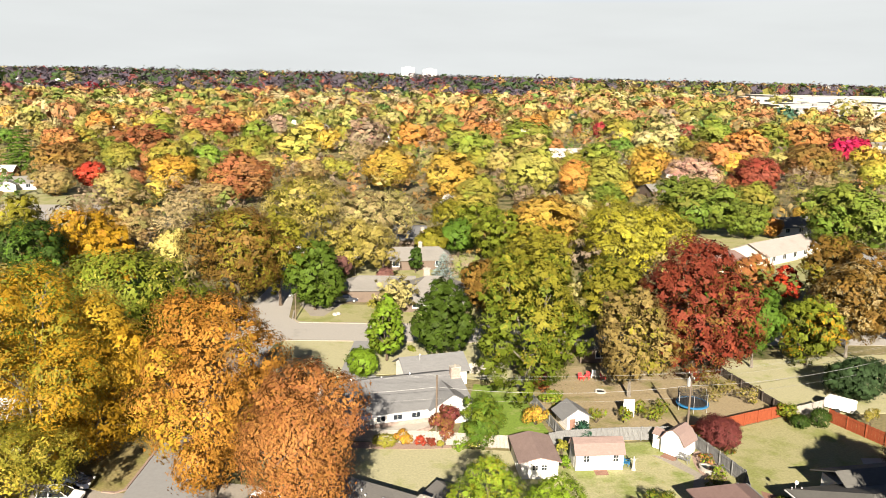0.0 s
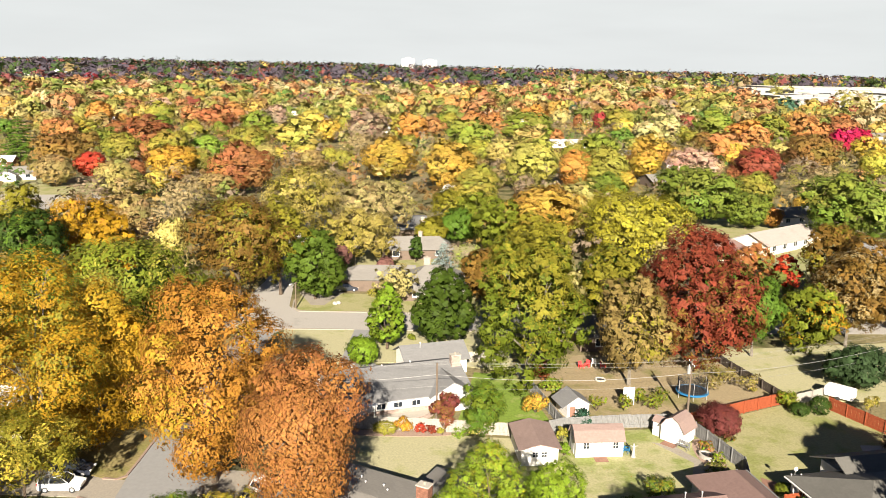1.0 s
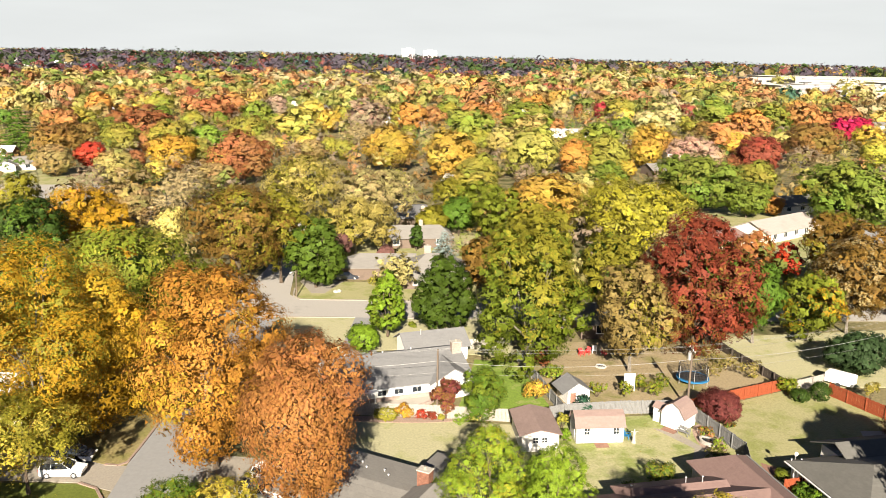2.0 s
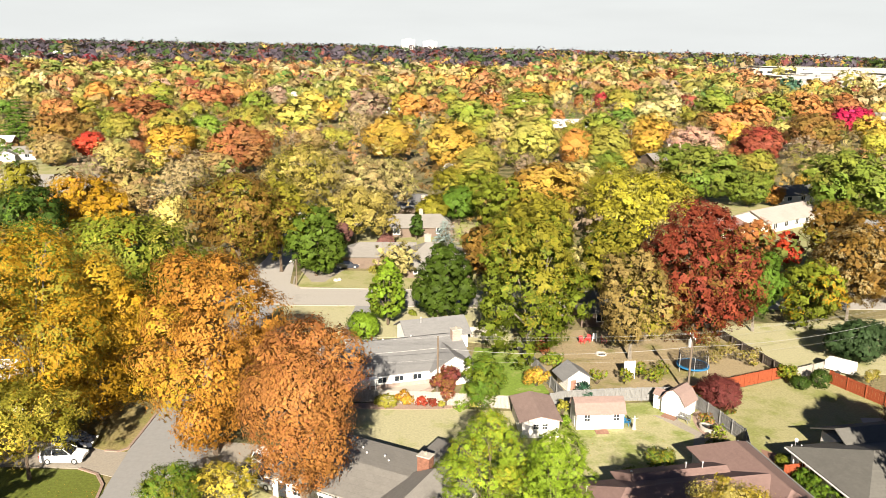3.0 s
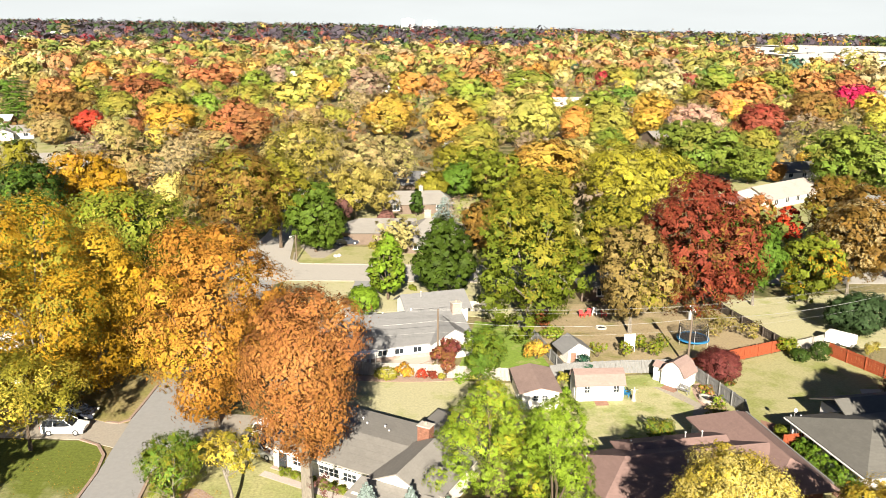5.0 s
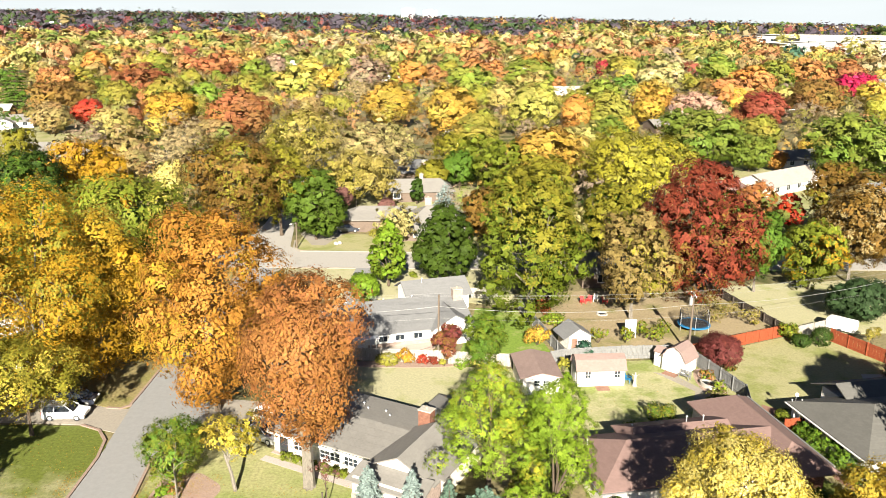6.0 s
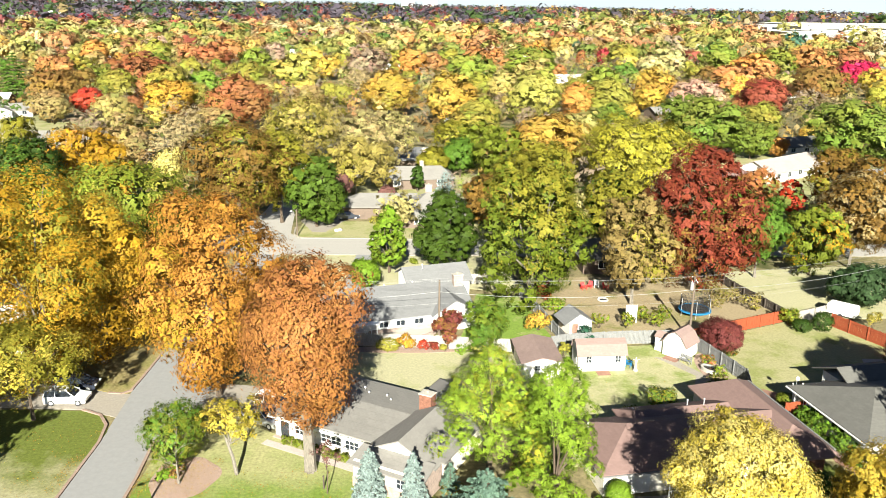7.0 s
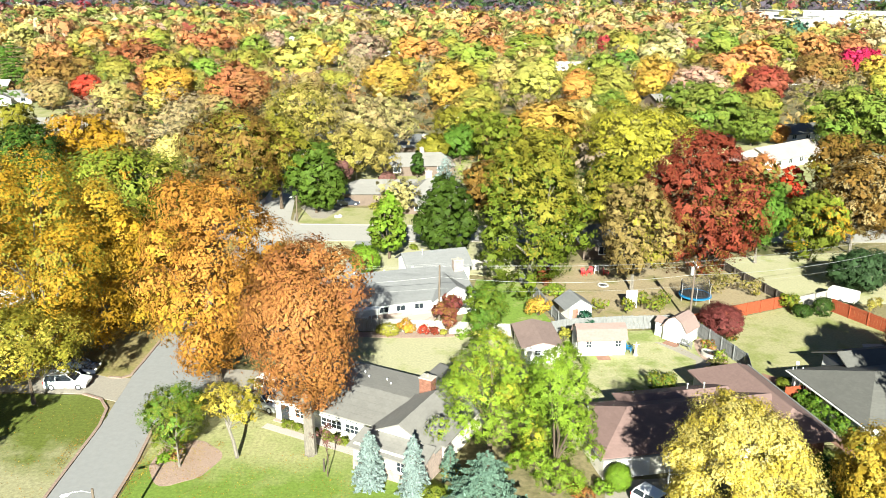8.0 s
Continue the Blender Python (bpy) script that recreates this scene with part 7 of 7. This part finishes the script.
mid(-61.7, 491.4, 13.1, 6.9, "olive")
mid(-210.0, 448.5, 11.8, 6.2, "moss")
mid(-135.5, 479.0, 9.9, 5.2, "moss")
mid(234.5, 453.5, 14.0, 7.2, "magenta")
mid(150.2, 484.2, 9.4, 4.9, "olive")
mid(135.9, 491.3, 16.2, 8.5, "cream")
mid(-195.1, 473.9, 10.2, 5.4, "redbrown")
mid(-8.0, 515.4, 12.3, 6.5, "coral")
mid(181.7, 483.8, 15.7, 8.3, "orange")
mid(30.3, 519.3, 6.9, 3.6, "yellow")
mid(199.3, 480.7, 17.9, 9.4, "moss")
mid(149.9, 499.5, 10.3, 5.4, "olive")
mid(215.7, 480.8, 19.5, 10.3, "copper")
mid(39.6, 527.0, 9.1, 4.8, "copper")
mid(-196.2, 495.4, 9.2, 4.8, "brown")
mid(-86.5, 528.8, 14.2, 7.5, "yellow")
mid(-260.9, 474.0, 10.0, 5.3, "green")
mid(19.0, 540.9, 15.7, 8.3, "copper")
mid(240.7, 485.6, 20.0, 11.3, "redbrown")
mid(-154.1, 521.7, 7.9, 4.2, "taupe")
mid(-242.6, 487.6, 12.2, 6.5, "straw")
mid(-150.7, 524.3, 17.3, 9.1, "redbrown")
mid(4.6, 546.5, 14.4, 7.6, "olive")
mid(-217.3, 506.1, 12.4, 6.5, "khaki")
mid(122.5, 547.3, 11.9, 6.3, "yellow")
mid(-114.8, 549.6, 12.6, 6.6, "taupe")
mid(178.4, 532.9, 20.0, 11.7, "moss")
mid(208.2, 526.0, 17.2, 9.1, "olive")
mid(36.0, 567.1, 13.5, 7.1, "copper")
mid(-189.4, 536.2, 9.8, 5.2, "leafy")
mid(-146.4, 551.4, 18.1, 9.5, "copper")
mid(126.0, 574.1, 17.1, 9.0, "olive")
mid(-236.4, 550.0, 16.6, 8.8, "orange")
mid(-0.9, 600.6, 11.1, 5.9, "moss")
mid(-216.9, 560.4, 8.7, 4.6, "amber")
mid(-202.9, 569.6, 17.6, 9.3, "olive")
mid(-180.6, 578.4, 13.6, 7.2, "coral")
mid(115.3, 595.1, 13.0, 4.2, "crimson")
mid(-229.9, 568.0, 8.1, 4.3, "orange")
mid(-271.5, 551.1, 11.4, 6.0, "tan")
mid(69.8, 614.2, 17.2, 9.0, "orange")
mid(102.1, 611.2, 10.6, 3.5, "redbrown")
mid(-135.8, 605.5, 11.5, 6.1, "taupe")
mid(-74.7, 616.4, 19.7, 10.4, "lime")
mid(31.9, 634.7, 20.0, 14.6, "copper")
mid(-299.8, 561.1, 14.3, 7.5, "straw")
mid(-310.2, 563.5, 18.7, 9.9, "gold")
mid(274.8, 582.0, 13.6, 7.2, "moss")
mid(-43.5, 642.3, 15.3, 8.1, "straw")
mid(-206.2, 614.3, 10.3, 5.4, "straw")
mid(-231.3, 619.0, 10.5, 5.5, "cream")
mid(-155.4, 662.7, 15.3, 8.1, "amber")
mid(-246.4, 641.1, 15.4, 8.1, "redbrown")
mid(-282.2, 627.6, 11.8, 6.2, "olive")
mid(-296.4, 621.7, 20.0, 13.9, "copper")
mid(-297.0, 623.0, 10.0, 5.3, "olive")
mid(-58.8, 694.8, 13.8, 7.3, "leafy")
mid(-119.5, 706.5, 12.3, 6.5, "amber")
mid(-323.6, 639.8, 13.3, 7.0, "leafy")
mid(-332.5, 638.7, 17.1, 9.0, "lime")
mid(101.4, 717.1, 19.1, 10.1, "gold")
mid(313.5, 654.5, 18.2, 9.6, "lime")
mid(-75.5, 724.1, 16.4, 8.6, "khaki")
mid(214.6, 698.8, 19.3, 10.2, "olive")
mid(249.4, 690.0, 13.6, 7.2, "green")
mid(-311.9, 674.6, 9.8, 5.2, "pink")
mid(-231.5, 707.9, 7.9, 4.2, "green")
mid(164.6, 729.2, 17.8, 9.4, "copper")
mid(-36.6, 759.0, 20.0, 10.6, "orange")
mid(108.8, 755.2, 10.1, 5.3, "leafy")
mid(66.5, 767.8, 18.3, 9.7, "moss")
mid(6.2, 779.1, 18.5, 9.8, "orange")
mid(-18.6, 788.0, 20.0, 11.0, "lime")
mid(132.4, 779.0, 9.4, 5.0, "lime")
mid(-196.7, 773.0, 19.0, 10.0, "olive")
mid(-4.3, 802.6, 14.9, 7.8, "moss")
mid(-167.4, 785.5, 17.0, 9.0, "lime")
mid(-388.2, 713.7, 18.3, 9.6, "khaki")
mid(-74.1, 820.6, 14.2, 7.5, "lime")
mid(-373.4, 745.5, 18.7, 9.9, "cream")
mid(269.3, 789.5, 20.0, 15.7, "olive")
mid(133.8, 829.2, 10.0, 5.3, "teal")
mid(224.5, 813.3, 17.8, 9.4, "taupe")
mid(198.9, 827.7, 15.8, 8.3, "rust")
mid(-58.3, 851.5, 16.9, 8.9, "khaki")
mid(-346.0, 790.2, 16.0, 8.4, "khaki")
mid(359.6, 787.2, 20.0, 10.9, "amber")
mid(-267.9, 832.4, 16.2, 8.5, "khaki")
mid(325.0, 816.9, 20.0, 11.0, "copper")
mid(348.2, 812.3, 20.0, 11.1, "teal")
mid(12.3, 894.6, 9.5, 5.0, "purple")
mid(-174.8, 878.6, 17.8, 9.4, "green")
mid(227.7, 867.2, 17.8, 9.4, "khaki")
mid(173.9, 882.1, 20.0, 15.0, "straw")
mid(-323.4, 841.8, 17.9, 9.4, "lime")
mid(-353.1, 840.5, 15.7, 8.3, "moss")
mid(-440.0, 807.6, 19.4, 10.3, "straw")
mid(97.2, 915.5, 15.8, 8.3, "yellow")
mid(-73.2, 918.3, 12.2, 6.4, "scarlet")
mid(-385.3, 846.9, 18.4, 9.7, "lime")
mid(-250.8, 896.8, 16.0, 8.4, "straw")
mid(170.6, 947.0, 8.9, 4.7, "dark")
mid(-122.4, 955.6, 20.0, 11.4, "tan")
mid(-360.2, 894.1, 19.1, 10.1, "cream")
mid(-452.5, 855.5, 15.4, 8.1, "green")
mid(-415.7, 879.5, 15.4, 8.1, "straw")
mid(-332.4, 931.3, 14.4, 7.6, "moss")
mid(436.6, 907.9, 20.0, 7.7, "redbrown")
mid(292.1, 999.7, 19.3, 10.2, "leafy")
mid(160.7, 1035.7, 13.9, 7.3, "rust")
mid(128.3, 1055.3, 11.2, 5.9, "dark")
mid(-276.6, 1037.1, 19.9, 10.5, "straw")
mid(138.8, 1064.6, 18.4, 9.7, "moss")
mid(-107.7, 1068.4, 20.0, 12.0, "taupe")
mid(-505.1, 956.5, 20.0, 10.6, "moss")
mid(96.5, 1093.4, 20.0, 10.7, "coral")
mid(-375.0, 1058.3, 17.8, 9.4, "straw")
mid(399.4, 1064.0, 20.0, 17.4, "copper")
mid(-269.8, 1104.2, 16.5, 8.7, "leafy")
mid(384.4, 1071.7, 18.1, 9.5, "green")
mid(65.1, 1145.1, 15.2, 8.0, "olive")
mid(-217.6, 1130.5, 20.0, 12.0, "coral")
mid(-344.2, 1102.3, 18.3, 9.7, "copper")
mid(-499.2, 1041.5, 15.3, 8.0, "khaki")
mid(204.9, 1143.2, 20.0, 10.5, "copper")
mid(43.1, 1161.0, 20.0, 10.5, "moss")
mid(526.4, 1039.6, 20.0, 24.4, "olive")
mid(-517.2, 1044.5, 18.5, 9.7, "straw")
mid(122.0, 1185.4, 20.0, 10.8, "copper")
mid(-52.9, 1199.7, 20.0, 13.4, "moss")
mid(-101.5, 1199.1, 20.0, 12.6, "lime")
mid(-391.5, 1139.4, 20.0, 6.7, "redbrown")
mid(-415.5, 1133.2, 9.6, 5.0, "amber")
mid(359.0, 1152.7, 20.0, 10.9, "olive")
mid(-206.5, 1189.9, 20.0, 14.3, "copper")
mid(86.3, 1219.7, 16.2, 8.5, "cream")
mid(-352.1, 1186.8, 20.0, 12.9, "olive")
mid(27.0, 1239.5, 16.4, 8.6, "coral")
mid(-579.2, 1132.1, 20.0, 15.9, "cream")
mid(394.5, 1209.8, 20.0, 10.6, "copper")
mid(365.7, 1224.0, 20.0, 10.7, "copper")
mid(-510.8, 1197.9, 15.5, 8.2, "maroon")
mid(-539.4, 1191.4, 20.0, 14.6, "coral")
mid(-422.1, 1289.1, 20.0, 11.3, "lime")
mid(-180.8, 1346.1, 19.7, 10.4, "straw")
mid(-505.9, 1261.9, 19.8, 10.4, "rust")
mid(-287.3, 1328.9, 20.0, 14.2, "copper")
mid(450.3, 1284.9, 20.0, 13.3, "coral")
mid(-39.2, 1365.8, 20.0, 11.4, "copper")
mid(-18.5, 1387.5, 20.0, 13.5, "amber")
mid(327.2, 1352.2, 20.0, 13.6, "amber")
mid(204.8, 1388.4, 20.0, 16.6, "straw")
mid(162.6, 1400.9, 20.0, 11.8, "tan")
mid(550.8, 1319.2, 20.0, 20.9, "lime")
mid(-84.4, 1435.8, 17.1, 9.0, "cream")
mid(-592.9, 1354.1, 20.0, 14.4, "crimson")
mid(293.5, 1468.3, 20.0, 16.7, "lime")
mid(-218.1, 1491.8, 20.0, 10.5, "redbrown")
mid(-552.0, 1423.9, 16.1, 8.5, "amber")
mid(-536.6, 1456.0, 20.0, 14.1, "khaki")
mid(-109.8, 1553.2, 20.0, 15.2, "copper")
mid(344.7, 1571.0, 20.0, 14.6, "olive")
mid(7.8, 1619.8, 20.0, 15.8, "amber")
mid(-190.8, 1614.2, 20.0, 15.9, "lime")
mid(480.3, 1697.7, 20.0, 20.9, "lime")
mid(-692.5, 1653.6, 20.0, 18.7, "taupe")
mid(493.5, 1926.0, 20.0, 23.5, "orange")
mid(416.5, 2467.8, 20.0, 13.9, "yellow")
mid(4042.9, 13729.5, 20.0, 99.7, "teal")


# ---- roofs among the trees ----
rng = np.random.default_rng(41)
SITES = []
while len(SITES) < 16:
    d, a = math.sqrt(rng.uniform(330 ** 2, 800 ** 2)), rng.uniform(-0.52, 0.52)
    x, y = d * math.sin(a), d * math.cos(a)
    if any((q[0] - x - 6) ** 2 + (q[1] - y - 4) ** 2 < (q[2] + 6.5) ** 2 for q in STANDING) or any(math.hypot(q[0] - x, q[1] - y) < 34 for q in SITES):
        continue
    if (-45 < x < 30 and y < 250) or (40 < x < 130 and y < 250) or (-175 < x < -95 and y < 350):
        continue
    SITES.append((x, y))
    roof, word = ((ROOF_WHITE, "pale"), (ROOF_TAN, "tan"), (ROOF_GREY, "grey"), (ROOF_WHITE, "white"), (ROOF_BROWN, "brown"))[len(SITES) % 5]
    plain_house(x, y, rng.uniform(13, 19), rng.uniform(8.5, 10.5), rng.uniform(-25, 25), roof, (WHITE_WALL, CREAM_WALL)[len(SITES) % 2], (0.0, 3.5)[len(SITES) % 3 == 0],
                label=f"low white house with {word} shingle roof among garden trees", windows=2)

# ---- far woods ----
HOUSES = [(o.matrix_basis.translation.x + 5, o.matrix_basis.translation.y + 5) for o in scene.objects if o.name.startswith(("house", "flat_building"))]
rng = np.random.default_rng(77)
# Far hues weighted to pale and dull ones, standing in for distance haze.
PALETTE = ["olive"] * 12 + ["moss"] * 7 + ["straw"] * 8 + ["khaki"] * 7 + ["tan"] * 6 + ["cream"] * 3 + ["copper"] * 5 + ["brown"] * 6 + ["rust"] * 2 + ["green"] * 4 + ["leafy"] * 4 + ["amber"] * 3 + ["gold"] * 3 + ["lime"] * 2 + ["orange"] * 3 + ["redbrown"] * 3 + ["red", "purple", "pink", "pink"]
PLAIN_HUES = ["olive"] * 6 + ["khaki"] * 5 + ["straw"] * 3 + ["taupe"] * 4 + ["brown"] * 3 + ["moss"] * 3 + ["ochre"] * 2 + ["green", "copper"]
# Dark hues: cloud shade and blue haze painted into the far ridge's trees.
SHADY = ["ridge_shade"] * 9 + ["dark"] * 3 + ["juniper"] * 3 + ["maroon"] * 2 + ["brown"]


def open_ground(x, y):
    """Streets and yards that stay free of trees."""
    return (-41 < x < -26 and y < 245) or (125 < y < 137 and -60 < x < 60) or (y < 146 and -75 < x < 64) or (-30 < x < 6 and y < 165) or (72 < x < 112 and 165 < y < 232) or (-150 < x < -104 and 222 < y < 300)


def woods(name, trees, lobes, blades, each, leaf, label, vary, bright=1.0):
    """Far trees joined into one mesh: full crowns of leaf masses with loose sprays, each tree of one colour."""
    P, N, L, S, T = [], [], [], [], []
    for x, y, h, r, hue in trees:
        # Far haze put into each tree's colour: greyed here, lifted by bright.
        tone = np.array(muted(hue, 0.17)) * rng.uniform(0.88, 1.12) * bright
        base = np.array([x, y, terrain(x, y)])
        at = crown_form(rng, r, h * 0.04, h, ("round", "broad", "tall", "round")[int(rng.integers(4))])
        c, size = crown_masses(rng, at, lobes, (0.55, 1.6), (0.8, 1.08))
        p, nrm, lie, sz, near, shade = sprays(rng, c, size, blades, leaf * min(1.6, r / 8), 0.24, each, 0.32, 0.8, 0.08, 0.7, 0.95, 2.2, -9)
        P.append(p + base), N.append(nrm), L.append(lie), S.append(sz), T.append(tone * shade[:, None])
    me = leaves_mesh(name, np.vstack(P), np.vstack(N), np.concatenate(S), np.vstack(T).clip(0, 1), rng, LEAF, 0.85, vary, np.vstack(L))
    return tagged(new(name, me), label, "woods", "", "stuff")


def scatter(d0, d1, spacing, r0, r1, spread=0.60, tall=(1.0, 1.5), apart=1.0, palette=None):
    """Seeded places for far trees, each clear of its neighbours."""
    out, cells = [], {}
    for a, b, r in STANDING:
        cells.setdefault((int(a // 30), int(b // 30)), []).append((a, b, r))
    for _ in range(int(spread * (d1 ** 2 - d0 ** 2) / spacing ** 2)):
        d, a = math.sqrt(rng.uniform(d0 ** 2, d1 ** 2)), rng.uniform(-spread, spread)
        x, y = d * math.sin(a), d * math.cos(a)
        r = rng.uniform(r0, r1)
        key = (int(x // 30), int(y // 30))
        if any((q[0] - x) ** 2 + (q[1] - y) ** 2 < ((q[2] + r) * apart) ** 2 for i in (-1, 0, 1) for j in (-1, 0, 1) for q in cells.get((key[0] + i, key[1] + j), ())):
            continue
        if any((a2 - x) ** 2 + (b2 - y) ** 2 < (r + 13) ** 2 for a2, b2 in HOUSES) or open_ground(x, y):
            continue
        if MALL[0] < x < MALL[1] and MALL[2] < y < MALL[3] and x > 0.335 * y:
            continue
        cells.setdefault(key, []).append((x, y, r))
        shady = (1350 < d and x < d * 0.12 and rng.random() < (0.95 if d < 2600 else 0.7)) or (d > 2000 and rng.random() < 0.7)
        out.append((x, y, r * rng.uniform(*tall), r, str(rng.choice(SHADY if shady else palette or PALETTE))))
    return out


MALL = (430, 1300, 1000, 2000)
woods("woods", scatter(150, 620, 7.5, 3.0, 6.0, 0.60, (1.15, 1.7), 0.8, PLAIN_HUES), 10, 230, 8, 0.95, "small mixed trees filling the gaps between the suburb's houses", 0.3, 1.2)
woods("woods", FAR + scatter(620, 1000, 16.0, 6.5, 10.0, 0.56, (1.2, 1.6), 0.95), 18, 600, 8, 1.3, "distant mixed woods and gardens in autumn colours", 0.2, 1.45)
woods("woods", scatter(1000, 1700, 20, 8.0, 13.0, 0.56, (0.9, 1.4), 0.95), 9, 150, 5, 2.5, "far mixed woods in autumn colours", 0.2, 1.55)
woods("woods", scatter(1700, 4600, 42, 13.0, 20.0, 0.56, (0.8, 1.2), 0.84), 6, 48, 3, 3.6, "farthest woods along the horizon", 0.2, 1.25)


def litter(name, outline, count, label):
    """Fallen leaves lying on a lawn."""
    xs, ys = [q[0] for q in outline], [q[1] for q in outline]
    p = np.stack([rng.uniform(min(xs), max(xs), count), rng.uniform(min(ys), max(ys), count), np.full(count, 0.075)], 1)
    clumped = np.sin(p[:, 0] * 0.9) * np.sin(p[:, 1] * 0.7 + p[:, 0] * 0.3) > rng.uniform(-1.2, 0.8, count)
    p = p[clumped]
    n = np.array([0, 0, 1.0]) + rng.normal(0, 0.2, p.shape)
    n /= np.linalg.norm(n, axis=1, keepdims=True)
    t = np.array([HUE[k] for k in ("orange", "gold", "yellow", "brown", "tan")])[rng.integers(0, 5, len(p))]
    tagged(new(name, leaves_mesh(name, p, n, rng.uniform(0.06, 0.13, len(p)), t, rng, LEAF)), label, "leaves", "", "stuff")


litter("fallen_leaves", [(-25, 50), (-6, 62)], 2800, "fallen orange and yellow leaves on a green lawn")
litter("fallen_leaves", [(-52, 52), (-33, 70)], 2600, "fallen yellow leaves on a lawn beside the street")
litter("fallen_leaves", [(-60, 79), (-34, 110)], 4000, "fallen leaves under the sycamores")
litter("fallen_leaves", [(-25.4, 57.5), (-19.6, 63.5)], 1500, "pinkish fallen leaves over a mulch bed")
litter("fallen_leaves", [(-26.3, 44), (-25.2, 66)], 1800, "drift of fallen leaves along a kerb")
litter("fallen_leaves", [(-33.6, 44), (-32.5, 68)], 1500, "drift of fallen leaves along a kerb")
litter("fallen_leaves", [(12, 92), (42, 116)], 3000, "fallen brown leaves on worn ground")
litter("fallen_leaves", [(10, 68), (30, 88)], 1200, "scattered leaves on a pale lawn")
